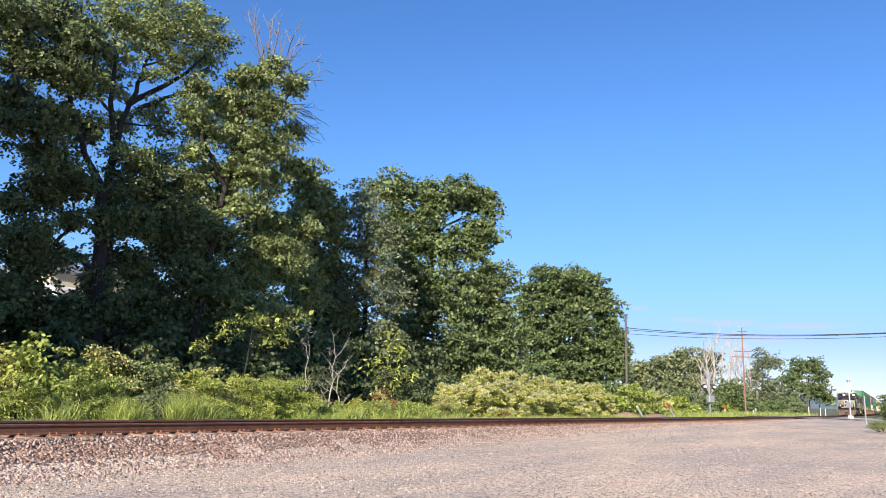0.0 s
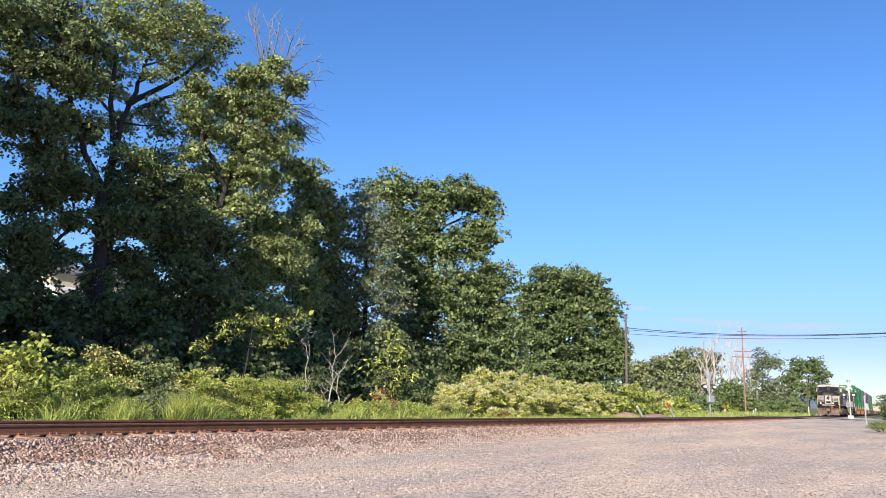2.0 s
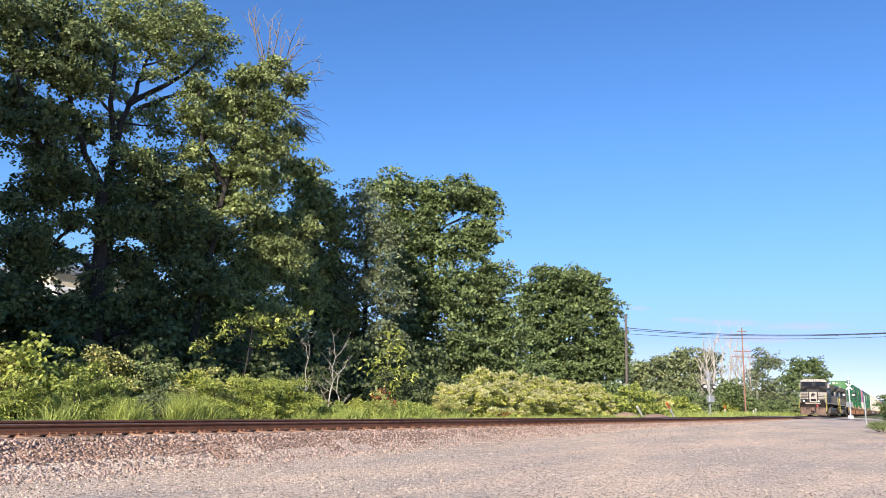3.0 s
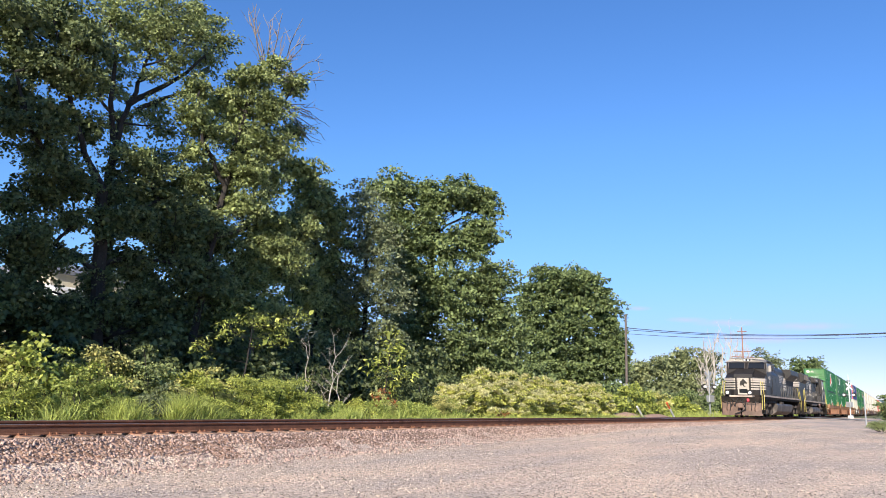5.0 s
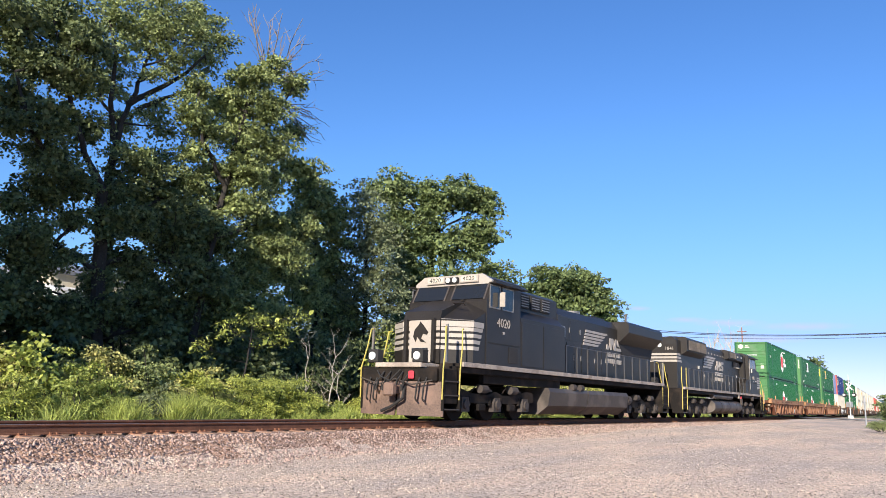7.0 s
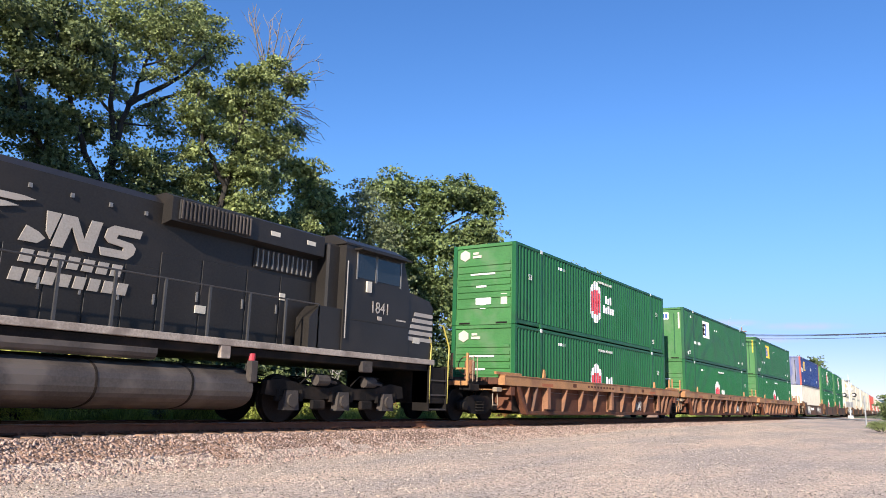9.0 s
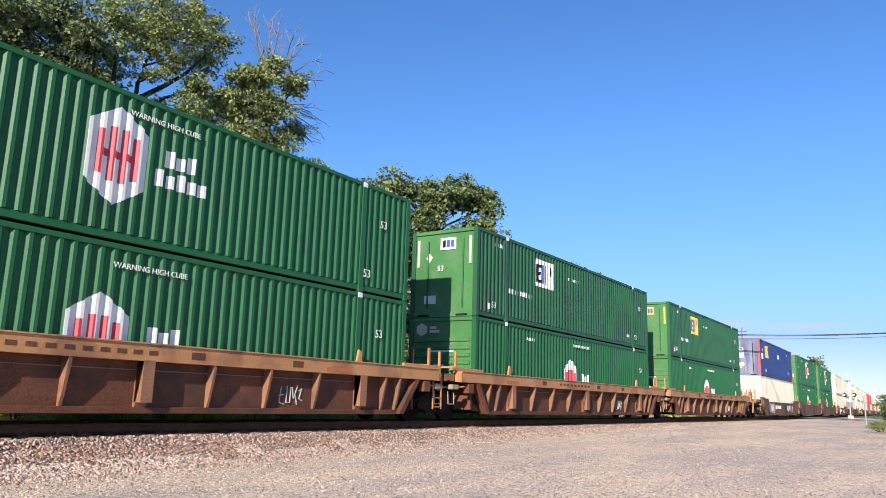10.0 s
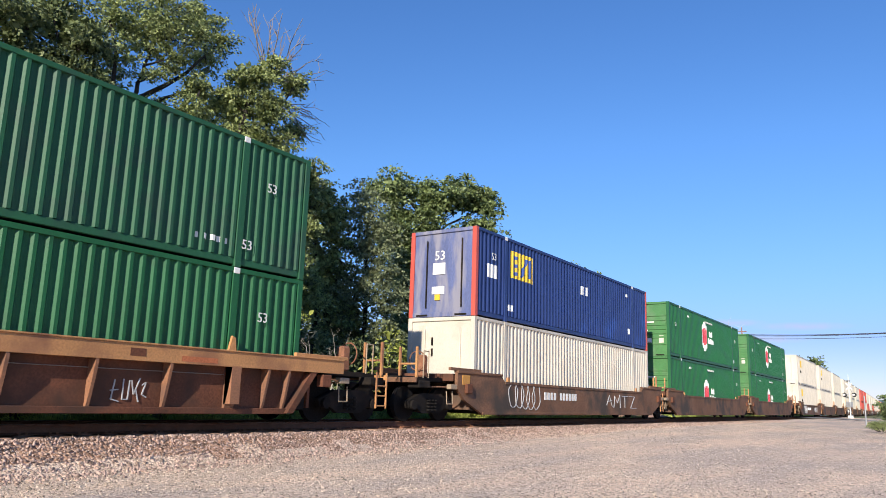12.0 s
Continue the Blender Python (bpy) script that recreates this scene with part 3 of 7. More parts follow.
    if style.startswith("badge") or style.startswith("block"):
        for x, z in ((-7.0, 1.75 if style == "badge" else 0.45), (6.9, 1.9), (6.3, 0.5)):
            lettering("53", 0.30, M["white"], ob, (x, -w - 0.012, z))
    if style == "pale":
        slab("panel_sign", "yellow", -6.0, -4.6, 1.75, 2.45)
        bars(-5.9, 1.2, 4, 0.2, 0.25, 0.05, "frame_black")
    if style == "cream":
        Solid().box(-h + 0.02, -h + 0.05, 0.30, 0.36, 2.0, 2.25).part("end_mark", M["frame_black"], ob)
        Solid().box(-h + 0.02, -h + 0.05, 0.30, 0.36, 1.65, 1.90).part("end_mark", M["frame_black"], ob)
    return ob


def truck(parent, x, y0=0.98, base=1.78, wheel_r=0.48, name="truck"):
    """A two-axle cast bogie under parent, its middle at x."""
    tr = Solid().box(x - 0.25, x + 0.25, -1.1, 1.1, 0.45, 0.72, 0.03)
    tr = tr.part(name, M["frame_black"], parent)
    for side in (-1, 1):
        y = side * y0
        s = Solid().prism([(x - base / 2 - 0.22, 0.55), (x - base / 2 - 0.16, 0.36), (x - base / 2 + 0.2, 0.36), (x - 0.42, 0.22), (x + 0.42, 0.22), (x + base / 2 - 0.2, 0.36),
                           (x + base / 2 + 0.16, 0.36), (x + base / 2 + 0.22, 0.55), (x + 0.5, 0.78), (x - 0.5, 0.78)], "y", *sorted((y, y + side * 0.14)))
        s.part("side_frame", M["frame_black"], tr)
        spring = Solid()
        for dx in (-0.16, 0.0, 0.16):
            for k in range(4):
                spring.rod((x + dx, y + side * 0.17, 0.30 + k * 0.09), (x + dx, y + side * 0.17, 0.345 + k * 0.09), 0.065, 8)
        spring.part("spring", M["frame_black"], tr, kind="stuff")
        for ax in (-base / 2, base / 2):
            Solid().rod((x + ax, y, 0.45), (x + ax, y + side * 0.22, 0.45), 0.13, 10).part("bearing_cap", M["frame_black"], tr)
    for ax in (-base / 2, base / 2):
        ws = Solid().rod((0, -0.8, 0), (0, 0.8, 0), 0.09, 8)
        for side in (-1, 1):
            ws.rod((0, side * 0.70, 0), (0, side * 0.83, 0), wheel_r, 24)
        ws = ws.part("wheelset", M["dark_wheel"], tr)
        ws.location = (x + ax, 0, wheel_r)
    return tr


def well_car(kind="ribbed", first=False, last=False, colour="car_orange", lower="car_brown", label=""):
    """One well of a double-stack car, its middle at 0 and the top of the rail at 0. Container floor at 0.34."""
    ob = empty("well_car", label, "railway car", "well cars of the train")
    hw = 8.35  # half the well
    for side in (-1, 1):
        y0, y1 = sorted((side * 1.40, side * 1.50))
        if kind == "ribbed":
            Solid().prism([(-hw - 0.95, 1.14), (hw + 0.95, 1.14), (hw + 0.95, 1.44), (-hw - 0.95, 1.44)], "y", *sorted((side * 1.36, side * 1.60))).part("top_chord", M[colour], ob, "faded orange top sill")
            Solid().box(-hw - 0.95, hw + 0.95, *sorted((side * 1.36, side * 1.63)), 1.44, 1.47, 0.006).part("chord_flange", M[colour], ob)
            Solid().prism([(-hw + 0.75, 0.22), (hw - 0.75, 0.22), (hw + 0.05, 1.16), (-hw - 0.05, 1.16)], "y", *sorted((side * 1.34, side * 1.37))).part("side_sheet", M[lower], ob)
            Solid().box(-hw + 0.7, hw - 0.7, *sorted((side * 1.34, side * 1.47)), 0.20, 0.32, 0.01).part("bottom_chord", M[lower], ob)
            for e in (-1, 1):
                Solid().prism([(e * (hw - 0.80), 0.22), (e * (hw - 0.62), 0.22), (e * (hw + 0.10), 1.16), (e * (hw - 0.10), 1.16)], "y", *sorted((side * 1.36, side * 1.58))).part("end_strut", M[lower], ob)
            for x in (-7.55, -6.95, -6.05, -4.5, -3.0, -1.5, 0.0, 1.5, 3.0, 4.5, 6.05, 6.95, 7.55):
                big = abs(x) == 6.05 or x == 0.0
                dx = 0.12 if big else 0.03
                g = Solid().prism([(side * 1.37, 0.32), (side * 1.43, 0.32), (side * 1.48, 0.5), (side * 1.59, 1.05), (side * 1.59, 1.16), (side * 1.37, 1.16)], "x", x - dx, x + dx)
                if big:
                    g.box(x - dx, x + dx, *sorted((side * 1.40, side * 1.60)), 0.40, 1.16)
                g.part("rib", M["rib"], ob)
            Solid().rod((-5.9, side * 1.39, 0.98), (5.9, side * 1.39, 0.98), 0.009, 5).part("brake_pipe", M["steel"], ob)
            for u in (-4.0, 0.9, 3.6):
                Solid().box(u, u + 0.32, *sorted((side * 1.600, side * 1.604)), 1.22, 1.36).part("stencil", M["car_brown"], ob)
            for u in (-6.6, 4.7):
                Solid().box(u, u + 0.85, *sorted((side * 1.600, side * 1.604)), 1.18, 1.28).part("paint_patch", M["red_oxide"], ob, "worn orange-red paint patch")
        else:
            Solid().prism([(-hw + 0.5, 0.22), (hw - 0.5, 0.22), (hw + 0.55, 0.62), (hw + 0.95, 0.95), (hw + 0.95, 1.46), (hw - 1.6, 1.46), (hw - 1.9, 1.24), (-hw + 1.9, 1.24), (-hw + 1.6, 1.46), (-hw - 0.95, 1.46),
                            (-hw - 0.95, 0.95), (-hw - 0.55, 0.62)], "y", y0, y1).part("side_sheet", M["car_grey"], ob)
            Solid().box(-hw + 1.9, hw - 1.9, *sorted((side * 1.38, side * 1.53)), 1.16, 1.25, 0.01).part("top_chord", M["car_grey"], ob)
            Solid().box(-hw + 0.5, hw - 0.5, *sorted((side * 1.38, side * 1.53)), 0.20, 0.29, 0.01).part("bottom_chord", M["car_grey"], ob)
            for e in (-1, 1):
                Solid().box(*sorted((e * (hw - 1.7), e * (hw + 0.95))), *sorted((side * 1.37, side * 1.54)), 1.40, 1.475, 0.01).part("top_chord", M["car_grey"], ob)
        Solid().box(-hw + 0.05, hw - 0.05, *sorted((side * 1.315, side * 1.33)), 0.30, 1.15).part("well_wall", M["frame_black"], ob)
        for e in (-1, 1):
            # guides that catch the lower container
            x = e * (hw - 2.3)
            Solid().prism([(x - 0.10, 1.46), (x + 0.10, 1.46), (x + 0.06, 1.74), (x - 0.02, 1.78)] if kind == "ribbed" else [(x - 0.10, 1.24), (x + 0.10, 1.24), (x + 0.05, 1.40), (x - 0.05, 1.40)],
                          "y", *sorted((side * 1.36, side * 1.42))).part("container_guide", M[colour], ob)
    Solid().box(-hw + 0.6, hw - 0.6, -1.36, 1.36, 0.22, 0.33).part("well_floor", M["frame_black"], ob)
    for e in (-1, 1):
        Solid().box(*sorted((e * (hw + 0.02), e * (hw + 1.0))), -1.36, 1.36, 1.16, 1.38, 0.01).part("end_platform", M[lower], ob)
        Solid().box(*sorted((e * (hw + 0.0), e * (hw + 0.08))), -1.36, 1.36, 0.34, 1.2).part("bulkhead", M[lower if kind == "ribbed" else "car_grey"], ob)
        Solid().box(*sorted((e * (hw + 0.9), e * (hw + 1.75))), -0.25, 0.25, 0.75, 1.15, 0.02).part("draft_sill", M["frame_black"], ob)
        end = (e < 0 and first) or (e > 0 and last)
        reach = 3.3 if end else 1.55
        if end:
            # long end platform over its own bogie
            Solid().box(*sorted((e * (hw + 0.9), e * (hw + 2.9))), -1.0, 1.0, 1.12, 1.24, 0.01).part("end_platform", M["frame_black"], ob)
            Solid().box(*sorted((e * (hw + 2.84), e * (hw + 2.92))), -1.4, 1.4, 1.06, 1.20, 0.01).part("end_sill", M[colour if kind == "ribbed" else "car_grey"], ob)
            Solid().box(*sorted((e * (hw + 2.9), e * (hw + 3.75))), -0.09, 0.09, 0.82, 1.02, 0.02).part("coupler", M["frame_black"], ob)
        post = Solid()
        xx = e * (hw + (2.75 if end else 0.85))
        for yy in (-1.3, -0.72):
            post.box(xx - 0.035, xx + 0.035, yy - 0.03, yy + 0.03, 1.2, 2.05)
        post.box(xx - 0.02, xx + 0.02, -1.3, -0.72, 1.55, 1.60)
        post.part("handrail", M[colour], ob)
        side_mat = M[colour if kind == "ribbed" else "car_grey"]
        # shelf, beams and hoses round the end
        for yy in (-1.45, 1.36):
            Solid().box(*sorted((e * (hw - 0.5), e * (hw + 1.25))), yy, yy + 0.09, 1.47, 1.56, 0.01).part("end_shelf", side_mat, ob)
        Solid().box(*sorted((e * (hw + 0.25), e * (hw + 0.55))), -1.60, -1.40, 0.82, 1.10, 0.015).part("bracket", M["car_brown"], ob)
        Solid().box(*sorted((e * (hw + 0.95), e * (hw + 1.30))), -1.50, -1.34, 0.92, 1.06, 0.015).part("bracket", M["sill_cream"], ob)
        Solid().pipe([(e * (hw + 0.6), -1.5, 1.02), (e * (hw + 0.95), -1.42, 0.98), (e * (hw + 1.5), -1.2, 0.98), (e * (hw + 1.7), -0.5, 0.95)], 0.022).part("uncoupling_rod", side_mat, ob)
        Solid().pipe([(e * (hw + 0.9), -0.5, 1.05), (e * (hw + 1.35), -0.62, 0.62), (e * (hw + 1.75), -0.4, 0.72)], 0.032).part("air_hose", M["frame_black"], ob)
        Solid().pipe([(e * (hw + 1.05), -1.38, 0.86), (e * (hw + 1.05), -1.40, 0.5), (e * (hw + 1.35), -1.40, 0.5), (e * (hw + 1.35), -1.38, 0.86)], 0.016).part("stirrup", M["sill_cream"], ob)
        if end:
            wheel = Solid().box(*sorted((e * (hw + 1.65), e * (hw + 1.95))), -0.92, -0.66, 1.24, 1.88, 0.05).part("brake_housing", M["plate"], ob, "rusty hand-brake housing")
            ring = [(e * (hw + 2.02), -0.78 + 0.28 * math.cos(2 * math.pi * i / 14), 1.70 + 0.28 * math.sin(2 * math.pi * i / 14)) for i in range(15)]
            Solid().pipe(ring, 0.018, 5).part("brake_wheel", M["plate"], wheel)
            Solid().pipe([(e * (hw + 2.4), -1.28, 1.2), (e * (hw + 2.4), -1.28, 1.95), (e * (hw + 2.15), -1.28, 1.95), (e * (hw + 2.15), -1.28, 1.2)], 0.016).part("grab_iron", M["sill_cream"], ob)
            Solid().box(*sorted((e * (hw + 2.2), e * (hw + 2.75))), -1.40, -1.0, 0.92, 1.12, 0.02).part("crossover_step", M["frame_black"], ob)
        if e < 0:
            continue
        lad = Solid()
        xl = e * (hw + (2.55 if end else 1.05))
        for dx in (-0.2, 0.2):
            lad.box(xl + dx - 0.015, xl + dx + 0.015, -1.50, -1.46, 0.35, 1.25)
        for z in (0.40, 0.65, 0.9):
            lad.box(xl - 0.2, xl + 0.2, -1.49, -1.46, z, z + 0.03)
        lad.part("ladder", M[colour], ob)
    def scrawl(name, strokes, mat, y, r, label):
        for st in strokes:
            Solid().pipe([(px, y, pz) for px, pz in st], r, 4).part(name, M[mat], ob, label)
    if kind == "ribbed":
        scrawl("scrawl", [[(3.50, 0.79), (3.45, 0.45), (3.61, 0.41)], [(3.42, 0.60), (3.58, 0.62)], [(3.67, 0.81), (3.67, 0.45), (3.78, 0.45), (3.79, 0.79)], [(3.83, 0.79), (3.89, 0.54), (4.00, 0.83)], [(3.92, 0.64), (4.00, 0.41)], [(4.05, 0.71), (4.13, 0.76), (4.06, 0.54), (4.16, 0.49)]],
               "graffiti", -1.385, 0.014, "pale scrawled paint mark")
        s = Solid()
        for i in range(9):
            s.box(-2.6 + i * 0.32, -2.42 + i * 0.32, -1.606, -1.598, 1.25, 1.33)
        s.part("marking", M["car_brown"], ob, kind="stuff")
    elif first:
        for k in range(5):
            cx = -5.9 + k * 0.42
            pts = [(cx + 0.30 * math.cos(a) * (1 + 0.15 * math.sin(3 * a + k)), 0.82 + 0.42 * math.sin(a) * (1 + 0.1 * math.cos(2 * a + k))) for a in [2 * math.pi * i / 14 for i in range(15)]]
            scrawl("scrawl", [pts], "graffiti", -1.508, 0.016, "grey bubble-shaped paint outline")
        s = Solid()
        for i in range(10):
            s.box(-3.6 + i * 0.26 + (0.25 if i > 3 else 0), -3.44 + i * 0.26 + (0.25 if i > 3 else 0), -1.512, -1.499, 0.72, 0.98)
        s.part("marking", M["white"], ob, kind="stuff")
        scrawl("scrawl", [[(2.2, 0.6), (2.5, 1.0), (2.8, 0.55)], [(2.3, 0.75), (2.75, 0.8)], [(3.0, 0.5), (3.1, 1.0), (3.4, 0.7), (3.7, 1.05), (3.75, 0.5)], [(3.95, 1.0), (4.7, 1.0)], [(4.3, 1.0), (4.3, 0.5)], [(4.9, 1.0), (5.5, 1.0), (5.0, 0.5), (5.7, 0.5)]], "graffiti", -1.508, 0.02, "pale angular paint strokes")
        Solid().box(-9.05, -8.62, -1.512, -1.499, 1.06, 1.36).part("panel", M["orange_panel"], ob, "faded orange panel")
    if first:
        truck(ob, -hw - 1.75)
    if last:
        truck(ob, hw + 1.75)
    else:
        truck(ob, 9.9)
    return ob


def place_rolling(ob, u):
    ROLLING.append((ob, u))


def hold(proto, u, z):
    """A copy of a container whose middle is at u, its floor z over the rail."""
    ob = copy_thing(proto, Matrix.Identity(4))
    LIFT[ob.name] = z
    place_rolling(ob, u)
    return ob


LIFT = {}


def build_train():
    green_a = container("green", "ribbed", style="badge", label="green corrugated container with a white badge, stacked on a well car")
    green_low = container("green", "ribbed", style="badge_low", label="green corrugated container with a low badge, sunk in a well car")
    green_b = container("green_old", "plain", style="block", label="faded green corrugated container with a white panel sign", rail="green_old")
    green_c = container("green_old", "plain", style="block_gold", label="faded green container with a yellow and white panel sign")
    blue = container("blue", "plain", posts="red", style="blue", label="blue corrugated container with red corner posts")
    cream = container("cream", "plain", style="cream", label="plain cream corrugated container on a well car", marks="none")
    pale = container("cream", "plain", style="pale", label="cream corrugated container with a yellow sign", marks="none")
    rust = container("red", "plain", style="", label="plain red corrugated container on the train", marks="none")
    starts = []
    u = 221.75
    for k in range(9):
        for j in range(3):
            starts.append((u, j))
            u += 19.75 if j < 2 else 23.7
    loads = [(green_low, green_a), (green_low, green_b), (green_low, green_c), (cream, blue), (green_low, green_a), (green_low, green_a),
             (pale, pale), (cream, pale), (cream, cream), (pale, cream), (cream, pale), (cream, cream), (rust, rust), (cream, rust), (rust, cream)]
    cars = {}
    for i, (u, j) in enumerate(starts):
        kind = "ribbed" if i < 3 else "smooth"
        key = (kind, j)
        if key not in cars:
            cars[key] = well_car(kind, j == 0, j == 2, "car_orange", "car_brown", "rusty orange ribbed well car of a double-stack train" if kind == "ribbed" else "grimy brown smooth-sided well car")
            car = cars[key]
        else:
            car = copy_thing(cars[key], Matrix.Identity(4))
        place_rolling(car, u + CL / 2)
        low, top = loads[i] if i < len(loads) else loads[6 + (i * 5) % 9]
        hold(low, u + CL / 2, 0.335)
        hold(top, u + CL / 2, 0.335 + CH + 0.012)
    for p in (green_a, green_low, green_b, green_c, blue, cream, pale, rust):
        for o in (*p.children_recursive, p):
            bpy.data.objects.remove(o)


build_train()


def mirrored(side, a, b):
    return sorted((side * a, side * b))


def loco_truck(parent, x, gap=1.9, r=0.53):
    """A three-axle locomotive bogie with its cast frame, boxes, brake gear and wheels."""
    tr = Solid().box(x - gap - 0.5, x + gap + 0.5, -0.75, 0.75, 0.62, 0.86, 0.03).part("truck", M["frame_black"], parent)
    for side in (-1, 1):
        g = gap
        Solid().prism([(x - g - 0.75, 0.62), (x - g - 0.70, 0.92), (x - g - 0.2, 0.98), (x - g + 0.5, 0.84), (x - 0.5, 0.80), (x, 0.92), (x + 0.5, 0.80), (x + g - 0.5, 0.84), (x + g + 0.2, 0.98),
                       (x + g + 0.70, 0.92), (x + g + 0.75, 0.62), (x + g + 0.30, 0.58), (x + g - 0.35, 0.56), (x + g / 2, 0.52), (x + 0.35, 0.56), (x - 0.35, 0.56), (x - g / 2, 0.52), (x - g + 0.35, 0.56), (x - g - 0.30, 0.58)],
                      "y", *mirrored(side, 1.02, 1.16)).part("side_frame", M["frame_black"], tr)
        for k in (-g, 0, g):
            Solid().prism([(x + k - 0.24, 0.28), (x + k + 0.24, 0.28), (x + k + 0.18, 0.72), (x + k - 0.18, 0.72)], "y", *mirrored(side, 1.05, 1.24)).part("axle_box", M["truck_grey"], tr)
            Solid().rod((x + k, side * 1.22, 0.50), (x + k, side * 1.30, 0.50), 0.15, 12).part("bearing_cap", M["truck_grey"], tr)
            for d in (-0.36, 0.36):
                Solid().rod((x + k + d, side * 1.12, 0.48), (x + k + d, side * 1.12, 0.74), 0.075, 8).part("spring", M["frame_black"], tr)
        for k in (-g * 0.5, g * 0.5):
            Solid().rod((x + k - 0.16, side * 1.24, 0.98), (x + k + 0.24, side * 1.24, 0.98), 0.13, 10).part("brake_cylinder", M["truck_grey"], tr)
            Solid().rod((x + k + 0.24, side * 1.24, 0.98), (x + k + 0.62, side * 1.20, 0.93), 0.035, 6).part("brake_rod", M["truck_grey"], tr)
            Solid().box(x + k - 0.22, x + k + 0.22, *mirrored(side, 1.14, 1.26), 0.30, 0.52, 0.03).part("brake_hanger", M["frame_black"], tr)
            Solid().pipe([(x + k - 0.6, side * 1.2, 0.88), (x + k - 0.3, side * 1.22, 1.12), (x + k + 0.5, side * 1.2, 1.10)], 0.02).part("air_hose", M["frame_black"], tr)
    for k in (-gap, 0, gap):
        ws = Solid().rod((0, -0.9, 0), (0, 0.9, 0), 0.09, 8)
        for side in (-1, 1):
            ws.rod((0, side * 0.69, 0), (0, side * 0.84, 0), r, 28)
            ws.rod((0, side * 0.66, 0), (0, side * 0.70, 0), r + 0.028, 28)
        ws = ws.part("wheelset", M["wheel"], tr)
        ws.location = (x + k, 0, r)
    return tr


M["truck_grey"] = paint("dusty_cast_steel", (0.062, 0.05, 0.043), 0.85, spread=0.3, dirt=(0.05, 0.04, 0.035), dirt_at=0.5, dirt_scale=3)
M["wheel"] = paint("dark_wheel_steel", (0.016, 0.013, 0.012), 0.8, spread=0.3, spec=0.15)
M["plow"] = paint("rusty_plow", (0.16, 0.105, 0.08), 0.75, spread=0.3, dirt=(0.24, 0.15, 0.11), dirt_at=0.5, dirt_scale=1.5)
M["sill"] = paint("dusty_pale_sill", (0.40, 0.33, 0.27), 0.7, spread=0.25, dirt=(0.24, 0.19, 0.155), dirt_at=0.5, dirt_scale=2)
M["loco_white"] = paint("grimy_white_paint", (0.42, 0.37, 0.315), 0.5, spread=0.12, dirt=(0.42, 0.36, 0.30), dirt_at=0.54, dirt_scale=2)
M["handrail_yellow"] = paint("handrail_yellow", (0.48, 0.39, 0.08), 0.5)
M["tank"] = paint("dusty_tank", (0.062, 0.05, 0.043), 0.55, spread=0.25, dirt=(0.13, 0.105, 0.088), dirt_at=0.5)
M["stanchion"] = paint("dark_handrail_steel", (0.075, 0.07, 0.068), 0.4, metal=0.3)
M["rubber"] = paint("black_rubber", (0.025, 0.023, 0.022), 0.8)


def railing(ob, x0, x1, step, y, z0, z1):
    n = round((x1 - x0) / step)
    for i in range(n + 1):
        x = x0 + (x1 - x0) * i / n
        Solid().box(x - 0.025, x + 0.025, y - 0.02, y + 0.02, z0, z1).part("stanchion", M["stanchion"], ob)
    Solid().rod((x0, y, z1), (x1, y, z1), 0.018, 6).part("handrail", M["stanchion"], ob)


def stripes(ob, x_end, side_y, z_top, z_bot, n, front_x, lean, y_half, direction):
    """White bands round a nose: across its end and swept back on its sides."""
    step = (z_top - z_bot) / n
    for i in range(n):
        z1 = z_top - i * step
        z0 = z1 - step * 0.62
        Solid().box(*sorted((front_x, front_x + direction * 0.012)), -y_half, y_half, z0, z1).part("nose_stripe", M["loco_white"], ob)
        for side in (-1, 1):
            a, b = x_end - direction * lean * i / n, x_end - direction * lean * (i + 0.6) / n
            Solid().prism([(front_x, z0), (b, z0), (a, z1), (front_x, z1)], "y", *mirrored(side, side_y, side_y + 0.012)).part("nose_stripe", M["loco_white"], ob)


